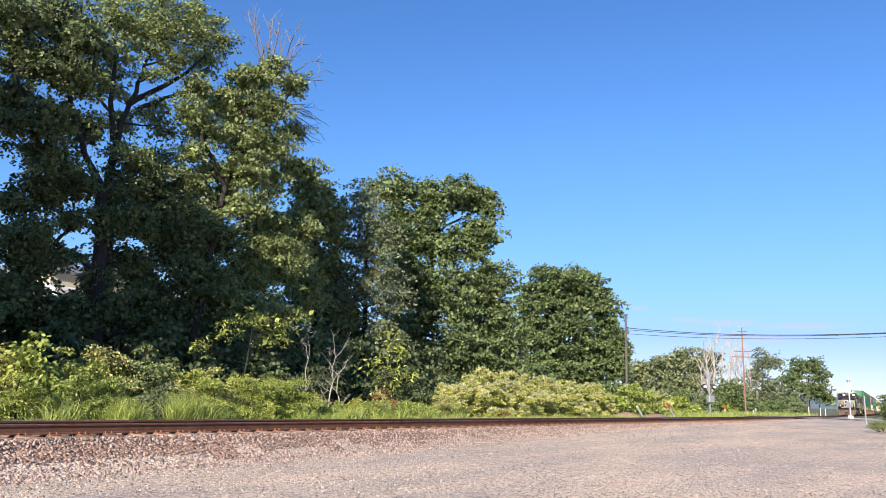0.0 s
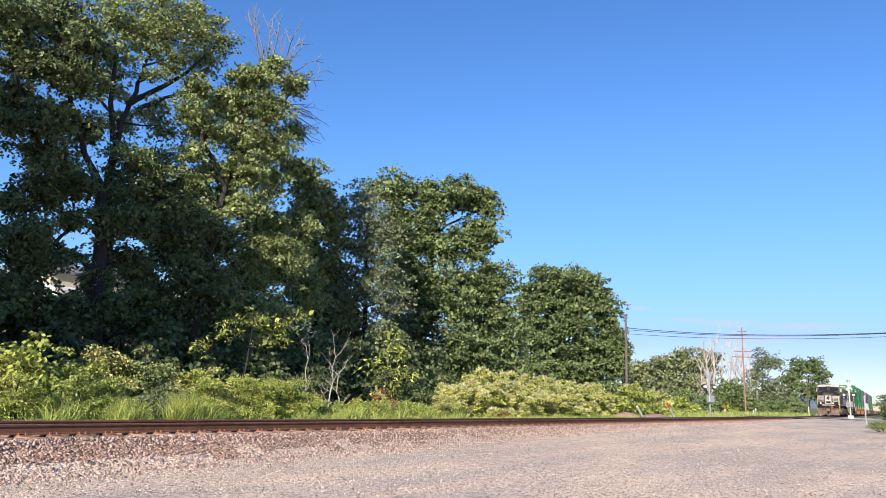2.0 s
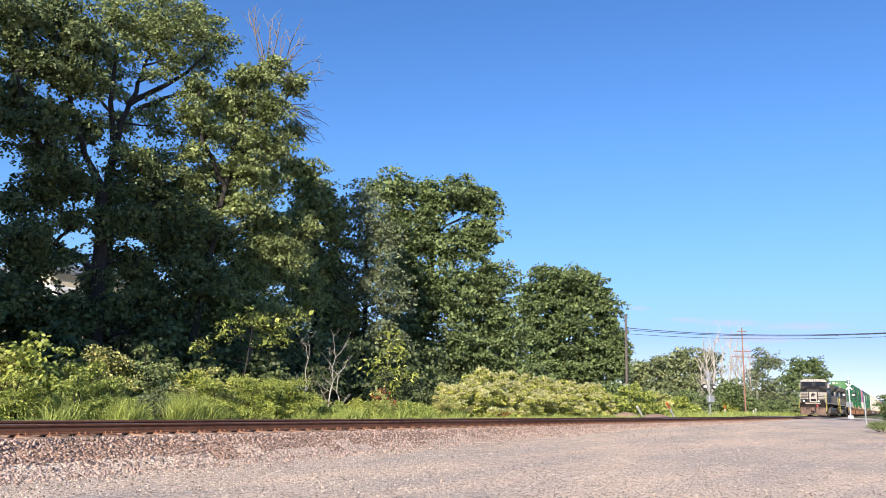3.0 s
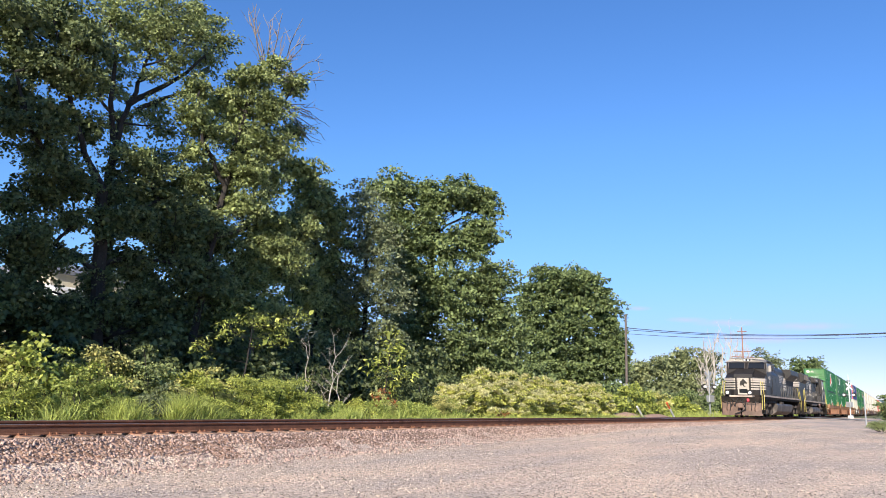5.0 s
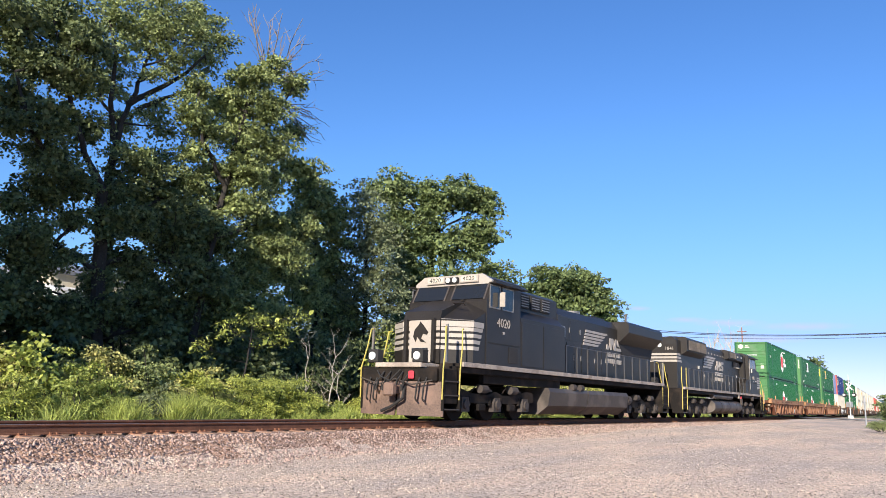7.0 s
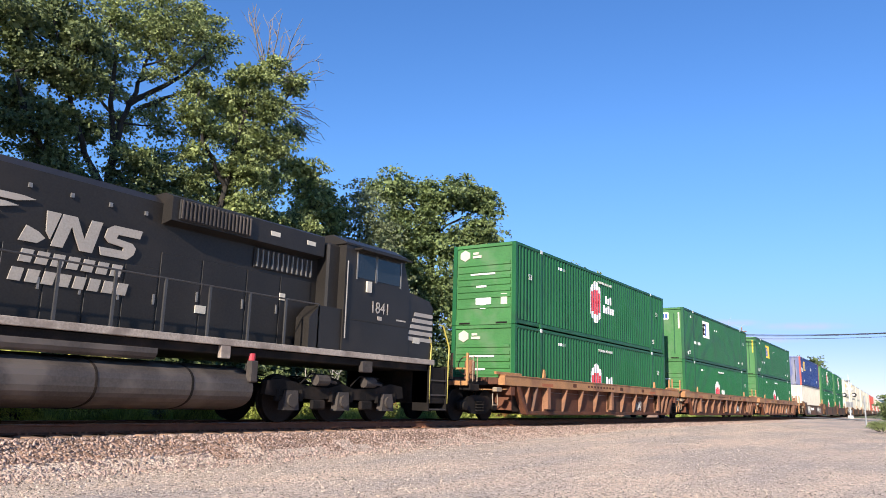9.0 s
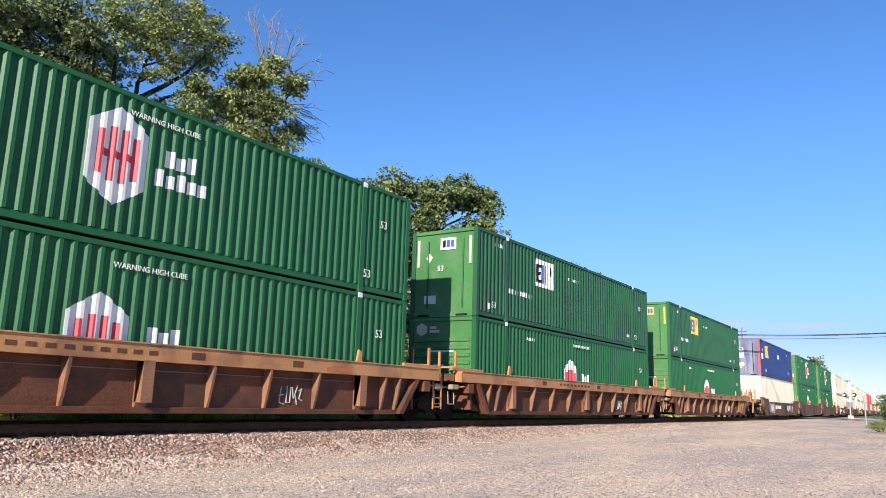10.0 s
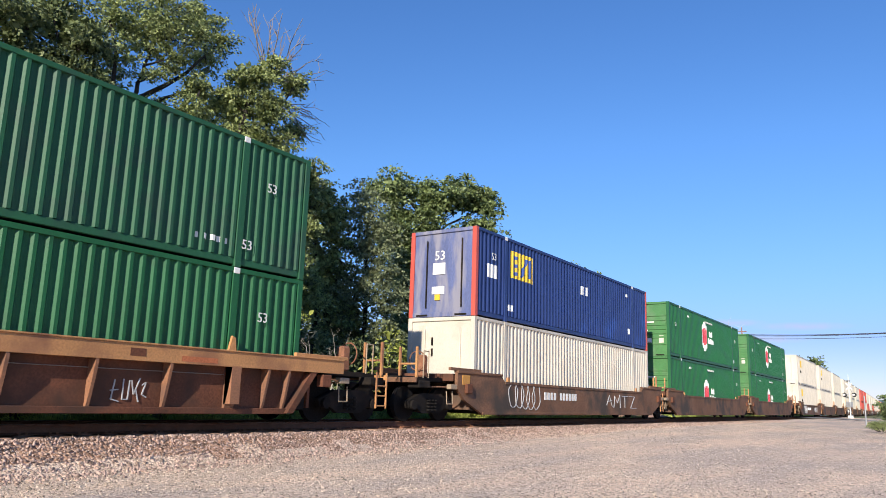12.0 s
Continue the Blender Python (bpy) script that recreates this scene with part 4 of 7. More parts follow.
def mane_logo(ob, x, y, z, k=1.0):
    """Slanting bands that run out into a block mark, with two rows of small bars below."""
    f0, f1 = y - 0.012, y + 0.012
    for i in range(5):
        zz = z + 0.06 * k - i * 0.15 * k
        left = x - (0.10 - 0.05 * i) * k - 0.12 * i * k
        right = x + (2.55 - 0.26 * i) * k
        Solid().prism([(left, zz - 0.105 * k), (right - 0.30 * k, zz - 0.105 * k), (right, zz - 0.03 * k), (right - 0.2 * k, zz), (left + 0.06, zz)], "y", f0, f1).part("logo_band", M["loco_white"], ob)
    bx = x + 2.75 * k
    shapes = ([(-0.40, -0.66), (-0.10, -0.66), (0.02, -0.56), (-0.10, -0.47), (-0.30, -0.40)], [(0.00, -0.10), (0.24, -0.10), (0.10, -0.56), (0.02, -0.44)],
              [(0.12, -0.66), (0.32, -0.66), (0.44, -0.28), (0.62, -0.66), (0.84, -0.66), (0.98, -0.10), (0.78, -0.10), (0.68, -0.46), (0.52, -0.10), (0.27, -0.10)])
    for shape in shapes:
        Solid().prism([(bx + p * k, z + q * k) for p, q in shape], "y", f0, f1).part("logo_mark", M["loco_white"], ob)
    Solid().prism([(bx + 1.0 * k, z - 0.66 * k), (bx + 1.5 * k, z - 0.66 * k), (bx + 1.62 * k, z - 0.56 * k), (bx + 1.66 * k, z - 0.44 * k), (bx + 1.58 * k, z - 0.36 * k), (bx + 1.26 * k, z - 0.32 * k), (bx + 1.30 * k, z - 0.25 * k), (bx + 1.72 * k, z - 0.25 * k),
                   (bx + 1.76 * k, z - 0.10 * k), (bx + 1.20 * k, z - 0.10 * k), (bx + 1.08 * k, z - 0.18 * k), (bx + 1.04 * k, z - 0.34 * k), (bx + 1.12 * k, z - 0.42 * k), (bx + 1.42 * k, z - 0.46 * k), (bx + 1.40 * k, z - 0.52 * k), (bx + 0.96 * k, z - 0.52 * k)], "y", f0, f1).part("logo_mark", M["loco_white"], ob)
    for row, n in ((0, 7), (1, 8)):
        s = Solid()
        for i in range(n):
            xx = bx - (0.36 + 0.12 * row) * k + i * 0.262 * k
            zz = z - (0.99 + 0.31 * row) * k
            s.prism([(xx, zz), (xx + 0.19 * k, zz), (xx + 0.235 * k, zz + 0.21 * k), (xx + 0.045 * k, zz + 0.21 * k)], "y", f0, f1)
        s.part("word_bar", M["loco_white"], ob, kind="stuff")


def door_panels(ob, xs, y, z0, z1):
    """Shallow access doors along a hood, with latches."""
    for a, b in zip(xs, xs[1:]):
        Solid().box(a + 0.02, b - 0.02, *sorted((y - 0.018, y + 0.01)), z0, z1, 0.006).part("hood_door", M["black"], ob)
        Solid().box(b - 0.10, b - 0.06, y - 0.04, y - 0.01, (z0 + z1) / 2 - 0.10, (z0 + z1) / 2 + 0.10).part("latch", M["steel"], ob)


def step_well(ob, x, e):
    """Corner steps at one end, on both sides."""
    for side in (-1, 1):
        Solid().prism([(x - 0.42, 0.32), (x + 0.42, 0.32), (x + 0.45, 1.55), (x - 0.45, 1.55)], "y", *mirrored(side, 0.92, 0.97)).part("step_back", M["frame_black"], ob)
        for dx in (-0.43, 0.43):
            Solid().box(x + dx - 0.02, x + dx + 0.02, *mirrored(side, 0.95, 1.52), 0.30, 1.55).part("step_side", M["frame_black"], ob)
        for z in (0.32, 0.72, 1.12):
            Solid().box(x - 0.42, x + 0.42, *mirrored(side, 0.97, 1.52), z, z + 0.04).part("tread", M["truck_grey"], ob)


def locomotive_lead():
    ob = empty("locomotive", "black wide-cab diesel locomotive with white nose stripes", "locomotive", "locomotives of the train")
    B, C = M["black"], 1.52
    U = 183.0
    X = lambda u: u - U
    # frame, walkways and cab
    Solid().box(X(173.6), X(192.6), -1.45, 1.45, 1.42, 1.60, 0.02).part("frame", M["frame_black"], ob)
    for side in (-1, 1):
        Solid().box(X(173.9), X(192.7), *mirrored(side, 1.46, 1.55), 1.60, 1.74, 0.01).part("side_sill", M["sill"], ob, "dusty pale side sill")
        Solid().box(X(175.5), X(181.1), *mirrored(side, 1.10, 1.30), 1.15, 1.44, 0.02).part("side_skirt", M["frame_black"], ob)
    Solid().box(X(173.9), X(192.6), -1.45, 1.45, 1.60, 1.70, 0.01).part("walkway", M["frame_black"], ob)
    # nose: chamfered box, higher towards the cab
    Solid().prism([(X(173.85), 1.70), (X(173.85), 3.02), (X(173.95), 3.32), (X(175.30), 3.82), (X(175.60), 3.82), (X(175.60), 1.70)], "y", -0.70, 0.70).part("nose", B, ob)
    for side in (-1, 1):
        q = [(173.92, 0.70, 1.70), (174.50, 1.50, 1.70), (173.92, 0.70, 3.05), (174.50, 1.50, 3.02), (175.35, 0.70, 3.80), (175.35, 1.50, 3.42), (175.62, 0.70, 3.82), (175.62, 1.50, 3.45), (175.62, 0.70, 1.70), (175.62, 1.50, 1.70)]
        f = [(0, 1, 3, 2), (2, 3, 5, 4), (4, 5, 7, 6), (1, 9, 7, 5, 3), (0, 2, 4, 6, 8), (8, 6, 7, 9), (0, 8, 9, 1)]
        Solid().add([(X(u), side * y, z) for u, y, z in q], [g[::-1] for g in f] if side < 0 else f).part("nose_cheek", B, ob)
        Solid().pipe([(X(173.90), side * 0.70, 3.06), (X(174.49), side * 1.51, 3.03)], 0.012).part("seam", M["steel"], ob)
    for i in range(5):
        z1 = 3.0 - i * 0.19
        z0 = z1 - (0.17 if i == 0 else 0.115)
        for side in (-1, 1):
            Solid().box(X(173.838), X(173.852), *mirrored(side, 0.42, 0.70), z0, z1).part("nose_stripe", M["loco_white"], ob)
            Solid().prism([(X(173.905), side * 0.70), (X(174.49), side * 1.507), (X(174.50), side * 1.50), (X(173.92), side * 0.69)], "z", z0, z1).part("nose_stripe", M["loco_white"], ob)
            Solid().prism([(X(174.49), z0), (X(175.12 - 0.07 * (i + 0.6)), z0), (X(175.12 - 0.07 * i), z1), (X(174.49), z1)], "y", *mirrored(side, 1.50, 1.512)).part("nose_stripe", M["loco_white"], ob)
    Solid().box(X(173.785), X(173.802), -0.30, 0.30, 1.85, 2.16).part("door_window", M["glass"], ob)
    Solid().box(X(173.80), X(173.90), -0.42, 0.42, 1.72, 3.02, 0.02).part("nose_door", M["loco_white"], ob, "grimy white nose door")
    Solid().prism([(-0.24, 2.32), (-0.04, 2.46), (-0.12, 2.60), (-0.26, 2.56), (-0.31, 2.64), (-0.12, 2.86), (0.00, 2.98), (0.05, 2.88), (0.20, 2.74), (0.26, 2.52), (0.16, 2.34), (0.10, 2.50), (-0.02, 2.36)], "x", X(173.785), X(173.80)).part("door_emblem", B, ob)
    for y in (-0.52, 0.52):
        Solid().box(X(173.70), X(173.93), y - 0.05, y + 0.05, 1.72, 3.05, 0.01).part("door_post", B, ob)
    Solid().pipe([(X(174.55), -1.15, 3.52), (X(174.42), -1.15, 3.58), (X(174.42), -0.80, 3.60), (X(174.55), -0.80, 3.56)], 0.02).part("grab_iron", B, ob)
    # cab
    Solid().prism([(X(175.25), 1.70), (X(177.5), 1.70), (X(177.5), 4.50), (X(175.72), 4.50), (X(175.25), 3.75)], "y", -C, C).part("cab", B, ob)
    Solid().prism([(-C - 0.03, 4.44), (-1.15, 4.66), (1.15, 4.66), (C + 0.03, 4.44), (C + 0.03, 4.40), (-C - 0.03, 4.40)], "x", X(175.73), X(178.0)).part("cab_roof", B, ob)
    # white brow above the windscreens
    Solid().prism([(-1.5, 4.35), (1.5, 4.35), (1.5, 4.46), (1.15, 4.69), (-1.15, 4.69), (-1.5, 4.46)], "x", X(175.57), X(175.72)).part("brow", M["loco_white"], ob, "white panel above the windscreens")
    n = Vector((-0.75, 0, 0.47)).normalized()
    for side in (-1, 1):
        ys = mirrored(side, 0.16, 1.36)
        Solid().prism([(X(175.262), 3.84), (X(175.575), 4.34), (X(175.60), 4.32), (X(175.29), 3.82)], "y", *ys).part("windscreen", M["glass"], ob, "dark glass windscreen")
        for y0, y1 in ((0.10, 0.16), (1.36, 1.42)):
            Solid().prism([(X(175.252), 3.80), (X(175.572), 4.36), (X(175.61), 4.34), (X(175.29), 3.78)], "y", *mirrored(side, y0, y1)).part("window_frame", M["tank"], ob)
        Solid().pipe([(X(175.27), side * 0.5, 3.80), (X(175.33), side * 0.95, 3.92)], 0.012).part("wiper", M["rubber"], ob)
        for a, b in ((175.45, 176.05), (176.25, 176.95)):
            w = Solid().box(X(a), X(b), *mirrored(side, C - 0.02, C + 0.008), 3.58, 4.26).part("side_window", M["glass"], ob)
            fr = Solid()
            fr.box(X(a) - 0.04, X(a), *mirrored(side, C, C + 0.02), 3.54, 4.30).box(X(b), X(b) + 0.04, *mirrored(side, C, C + 0.02), 3.54, 4.30)
            fr.box(X(a), X(b), *mirrored(side, C, C + 0.02), 4.26, 4.30).box(X(a), X(b), *mirrored(side, C, C + 0.02), 3.54, 3.58)
            fr.part("window_frame", M["steel"], w)
        Solid().box(X(175.98), X(176.02), *mirrored(side, C + 0.04, C + 0.24), 3.62, 4.10, 0.01).part("mirror", M["loco_white"], ob)
        Solid().box(X(175.4), X(177.3), *mirrored(side, C - 0.02, C + 0.22), 4.33, 4.37).part("sun_visor", B, ob)
        board = Solid().box(X(175.50), X(175.565), *mirrored(side, 0.30, 1.02), 4.42, 4.66, 0.01).part("number_board", M["loco_white"], ob)
        Solid().box(X(175.492), X(175.502), *mirrored(side, 0.36, 0.96), 4.47, 4.62).part("board_face", M["cream"], board)
        lettering("4020", 0.19, M["rubber"], board, (X(175.487), side * 0.66, 4.545), "end", stretch=1.2)
    Solid().box(X(175.46), X(175.565), -0.26, 0.26, 4.42, 4.62, 0.03).part("headlight_housing", M["rubber"], ob)
    for y in (-0.13, 0.13):
        Solid().rod((X(175.44), y, 4.52), (X(175.48), y, 4.52), 0.085, 12).part("headlight", M["lamp"], ob)
    lettering("4020", 0.42, M["loco_white"], ob, (X(176.34), -C - 0.012, 3.10), stretch=1.05)
    Solid().box(X(176.3), X(176.42), -C - 0.012, -C, 2.76, 2.84).part("marking", M["loco_white"], ob)
    Solid().box(X(175.4), X(177.4), -C - 0.02, -C, 2.42, 2.45).part("seam", M["rubber"], ob)
    Solid().box(X(176.7), X(177.3), -C - 0.02, -C, 1.85, 2.38, 0.01).part("louvre", M["rubber"], ob)
    # equipment cabinets behind the cab
    Solid().prism([(-1.52, 1.70), (1.52, 1.70), (1.52, 3.42), (1.18, 3.75), (1.18, 4.40), (0.9, 4.55), (-0.9, 4.55), (-1.18, 4.40), (-1.18, 3.75), (-1.52, 3.42)], "x", X(177.52), X(181.05)).part("cabinet", B, ob)
    for side in (-1, 1):
        for k in range(3):
            a = 178.0 + k * 0.82
            v = Solid().box(X(a), X(a + 0.7), *mirrored(side, 1.16, 1.24), 3.86, 4.38, 0.02).part("vent_box", M["rubber"], ob)
            for j in range(5):
                Solid().box(X(a + 0.06), X(a + 0.64), *mirrored(side, 1.235, 1.26), 3.92 + j * 0.09, 3.95 + j * 0.09).part("slat", M["steel"], v)
        Solid().box(X(177.6), X(179.2), *mirrored(side, 1.515, 1.54), 1.80, 3.30, 0.006).part("hood_door", B, ob)
        Solid().box(X(179.25), X(181.0), *mirrored(side, 1.515, 1.54), 1.80, 3.30, 0.006).part("hood_door", B, ob)
        Solid().box(X(177.6), X(181.0), *mirrored(side, 1.52, 1.535), 2.32, 2.36).part("seam", M["rubber"], ob)
    Solid().box(X(181.06), X(181.5), -1.2, 1.2, 1.7, 4.0, 0.04).part("blower_duct", B, ob)
    Solid().box(X(180.9), X(181.25), -1.46, -1.35, 3.1, 3.5, 0.01).part("sand_filler", M["steel"], ob)
    # long hood
    hood = [(-0.95, 1.70), (0.95, 1.70), (0.95, 4.0), (0.72, 4.32), (-0.72, 4.32), (-0.95, 4.0)]
    Solid().prism(hood, "x", X(181.45), X(192.2)).part("hood", B, ob)
    door_panels(ob, [X(181.7 + 0.72 * i) for i in range(9)], -0.95, 1.85, 3.0)
    door_panels(ob, [X(181.7 + 1.05 * i) for i in range(3)], -0.95, 3.1, 3.9)
    mane_logo(ob, X(184.35), -0.975, 3.62, 0.92)
    Solid().rod((X(184.9), 0, 4.3), (X(184.9), 0, 4.52), 0.42, 16).part("exhaust_stack", M["steel"], ob)
    Solid().box(X(186.2), X(187.6), -0.5, 0.5, 4.3, 4.46, 0.04).part("roof_hatch", B, ob)
    # radiator wings
    Solid().prism([(-0.95, 3.35), (-1.50, 3.86), (-1.50, 4.22), (-1.38, 4.36), (1.38, 4.36), (1.50, 4.22), (1.50, 3.86), (0.95, 3.35)], "x", X(187.95), X(192.7)).part("radiator", B, ob, "overhanging radiator section")
    for side in (-1, 1):
        Solid().prism([(X(187.96), 3.36), (X(188.5), 2.9), (X(192.4), 2.9), (X(192.6), 3.4)], "y", *mirrored(side, 0.95, 0.99)).part("radiator_grille", M["rubber"], ob)
    Solid().box(X(192.2), X(192.7), -0.85, 0.85, 1.7, 3.9, 0.03).part("hood_end", B, ob)
    for side in (-1, 1):
        railing(ob, X(181.3), X(192.5), 1.02, side * 1.46, 1.70, 2.78)
    # tank
    for k, (a, b) in enumerate(((179.85, 183.3), (183.36, 187.75))):
        Solid().prism([(-1.42, 1.15), (-1.50, 1.0), (-1.42, 0.52), (-1.0, 0.20), (1.0, 0.20), (1.42, 0.52), (1.50, 1.0), (1.42, 1.15)], "x", X(a), X(b)).part("fuel_tank", M["tank"], ob, "dusty fuel tank")
    for u in (181.9, 182.6):
        Solid().rod((X(u), -1.4, 1.22), (X(u) + 0.28, -1.4, 1.22), 0.13, 10).part("filter_bowl", M["truck_grey"], ob)
    Solid().rod((X(187.85), -1.3, 0.85), (X(188.25), -1.3, 0.85), 0.2, 10).part("air_reservoir", M["truck_grey"], ob)
    loco_truck(ob, X(176.5), 1.95)
    loco_truck(ob, X(190.4), 1.9)
    # pilot end: plow, hoses, coupler, ditch lights, steps, grabs
    for e, ux in ((-1, 172.75), (1, 193.5)):
        x = X(ux)
        if e < 0:
            for side in (-1, 1):
                Solid().prism([(x - 0.05, side * 0.04), (x + 0.18, side * 1.50), (x + 0.22, side * 1.50), (x + 0.0, side * 0.04)] if side > 0 else
                              [(x - 0.05, -0.04), (x + 0.0, -0.04), (x + 0.22, -1.50), (x + 0.18, -1.50)], "z", 0.14, 1.12).part("plow_blade", M["plow"], ob, "rusty angled plow blade")
        Solid().box(*sorted((x - e * 0.25, x - e * 0.95)), -1.48, 1.48, 0.5, 1.5, 0.02).part("pilot", M["frame_black"], ob)
        Solid().box(*sorted((x + e * 0.05, x - e * 0.9)), -0.85, 0.85, 1.52, 1.66, 0.02).part("anticlimber", M["sill"], ob)
        q = 0.52 if e < 0 else 1.2
        Solid().box(*sorted((x + e * (q - 0.2), x - e * 0.4)), -0.14, 0.14, 0.74, 1.0, 0.03).part("coupler", M["plow"], ob)
        Solid().box(*sorted((x + e * q, x + e * (q - 0.24))), -0.20, 0.16, 0.68, 1.06, 0.05).part("coupler_head", M["plow"], ob)
        for y in (-1.05, -0.8, 0.75, 1.0):
            Solid().pipe([(x + e * 0.02, y, 1.22), (x + e * 0.16, y, 0.98), (x + e * 0.14, y + 0.05, 0.62), (x + e * 0.08, y + 0.03, 0.55)], 0.028).part("air_hose", M["rubber"], ob)
        Solid().pipe([(x + e * 0.05, -0.3, 1.05), (x + e * 0.2, -0.34, 0.62), (x + e * 0.2, 0.1, 0.36), (x + e * 0.16, 0.45, 0.25)], 0.045).part("brake_hose", M["rubber"], ob)
        Solid().pipe([(x + e * 0.1, -1.3, 1.15), (x + e * 0.14, -0.6, 1.02), (x + e * 0.14, 0.0, 1.18), (x + e * 0.14, 0.6, 1.02), (x + e * 0.1, 1.3, 1.2)], 0.022).part("uncoupling_lever", M["truck_grey"], ob)
        Solid().box(*sorted((x + e * 0.02, x + e * 0.10)), -0.62, -0.42, 1.18, 1.42, 0.03).part("jumper_plug", M["logo_red"], ob, "red round jumper plug")
        for y in (-0.45, -0.2, 0.25, 0.5):
            Solid().pipe([(x + e * 0.02, y, 1.40), (x + e * 0.22, y + 0.06, 1.15), (x + e * 0.20, y + 0.16, 0.85), (x + e * 0.08, y + 0.28, 1.02)], 0.024).part("control_hose", M["rubber"], ob)
        Solid().box(*sorted((x - e * 0.02, x - e * 0.24)), -1.35, 1.35, 1.12, 1.50, 0.03).part("pilot_beam", M["frame_black"], ob)
        Solid().pipe([(x + e * 0.1, -0.15, 1.45), (x + e * 0.2, 0.15, 1.12), (x + e * 0.2, 0.5, 1.25), (x + e * 0.1, 0.7, 1.42)], 0.02).part("jumper_cable", M["rubber"], ob)
        for y in (-0.68, 0.98) if e < 0 else (-0.8, 0.8):
            Solid().box(*sorted((x + e * 0.02, x - e * 0.3)), y - 0.19, y + 0.19, 1.66, 2.06, 0.03).part("ditch_light_box", M["rubber"], ob)
            Solid().rod((x + e * 0.01, y, 1.86), (x + e * 0.06, y, 1.86), 0.12, 14).part("ditch_light", M["lamp"], ob)
        step_well(ob, x - e * 0.62, e)
        for side in (-1, 1):
            for dx in (0.12, 1.02):
                Solid().pipe([(x - e * dx, side * 1.5, 0.62), (x - e * dx, side * 1.52, 1.5), (x - e * (dx + 0.18), side * 1.46, 2.15), (x - e * (dx + 0.26), side * 1.40, 2.72), (x - e * (dx + 0.4), side * 1.36, 2.74)], 0.022).part("grab_rail", M["handrail_yellow"], ob, "bright yellow grab rail")
            Solid().box(*sorted((x - e * 0.45, x - e * 0.5)), *mirrored(side, 1.35, 1.42), 1.7, 2.8).part("stanchion", M["steel"], ob)
    place_rolling(ob, U)
    return ob


def locomotive_trail():
    ob = empty("locomotive", "black diesel locomotive running cab last, grimy with white stripes", "locomotive", "locomotives of the train")
    B, C, U = M["black"], 1.52, 206.0
    X = lambda u: u - U
    Solid().box(X(195.6), X(216.2), -1.45, 1.45, 1.38, 1.56, 0.02).part("frame", M["frame_black"], ob)
    Solid().box(X(195.7), X(216.0), -1.45, 1.45, 1.56, 1.64, 0.01).part("walkway", M["frame_black"], ob)
    for side in (-1, 1):
        Solid().box(X(195.6), X(216.1), *mirrored(side, 1.46, 1.55), 1.56, 1.70, 0.01).part("side_sill", M["sill"], ob, "dusty pale side sill")
    hood = [(-0.95, 1.64), (0.95, 1.64), (0.95, 4.28), (0.70, 4.46), (-0.70, 4.46), (-0.95, 4.28)]
    Solid().prism(hood, "x", X(196.4), X(212.3)).part("hood", B, ob)
    stripes(ob, X(197.0), 0.955, 3.55, 3.0, 3, X(196.4), 0.3, 0.95, -1)
    for side in (-1, 1):
        Solid().box(X(196.38), X(196.42), *mirrored(side, 0.35, 0.85), 4.05, 4.25).part("number_board", M["rubber"], ob)
    lettering("1841", 0.26, M["loco_white"], ob, (X(196.38), -0.55, 3.8), "end")
    Solid().rod((X(196.34), 0, 4.0), (X(196.42), 0, 4.0), 0.12, 12).part("headlight", M["lamp"], ob)

    def grille(u0, u1, z0, z1, y, n, mat="steel"):
        g = Solid().box(X(u0), X(u1), -y - 0.04, -y, z0, z1, 0.02).part("grille", M["rubber"], ob)
        for i in range(n):
            a = u0 + (u1 - u0) * (i + 0.5) / n
            Solid().box(X(a) - 0.015, X(a) + 0.015, -y - 0.075, -y - 0.03, z0 + 0.03, z1 - 0.03).part("slat", M[mat], g)
    # radiator section at the hood's end, dynamic brake grids near the cab
    Solid().prism([(-0.95, 3.5), (-1.30, 3.72), (-1.30, 4.42), (-1.1, 4.52), (1.1, 4.52), (1.30, 4.42), (1.30, 3.72), (0.95, 3.5)], "x", X(197.2), X(201.35)).part("radiator", B, ob)
    grille(197.4, 201.2, 3.76, 4.36, 1.30, 26, "tank")
    Solid().prism([(-0.95, 3.86), (-1.25, 3.92), (-1.25, 4.40), (-1.0, 4.50), (1.0, 4.50), (1.25, 4.40), (1.25, 3.92), (0.95, 3.86)], "x", X(207.35), X(211.7)).part("brake_housing", B, ob)
    grille(207.5, 209.35, 3.95, 4.38, 1.25, 19, "tank")
    grille(209.75, 211.6, 3.38, 3.84, 0.95, 12)
    for u in (209.95, 211.1):
        Solid().box(X(u), X(u + 0.28), -1.262, -1.248, 4.12, 4.22).part("marking", M["cream"], ob)
    door_panels(ob, [X(201.4 + 0.75 * i) for i in range(9)], -0.95, 1.75, 2.95)
    for i in range(8):
        Solid().box(X(201.7 + i * 0.75), X(201.76 + i * 0.75), -0.985, -0.95, 3.95, 4.03).part("latch", M["steel"], ob)
    door_panels(ob, [X(207.4), X(208.4), X(209.6), X(210.6), X(211.6)], -0.95, 1.75, 3.3)
    mane_logo(ob, X(202.15), -0.985, 3.72, 1.06)
    for u in (199.0, 204.5, 206.3):
        Solid().box(X(u), X(u + 0.8), -0.35, 0.35, 4.44, 4.58, 0.05).part("roof_hatch", B, ob)
    for u, z, w in ((200.6, 2.9, 0.3), (201.9, 2.45, 0.2), (210.6, 2.75, 0.16), (208.3, 2.2, 0.26)):
        Solid().box(X(u), X(u + w), -0.995, -0.96, z, z + 0.16).part("marking", M["cream"], ob)
    # cab and nose
    Solid().box(X(211.8), X(212.35), -1.3, 1.3, 1.64, 4.3, 0.05).part("cab_link", B, ob)
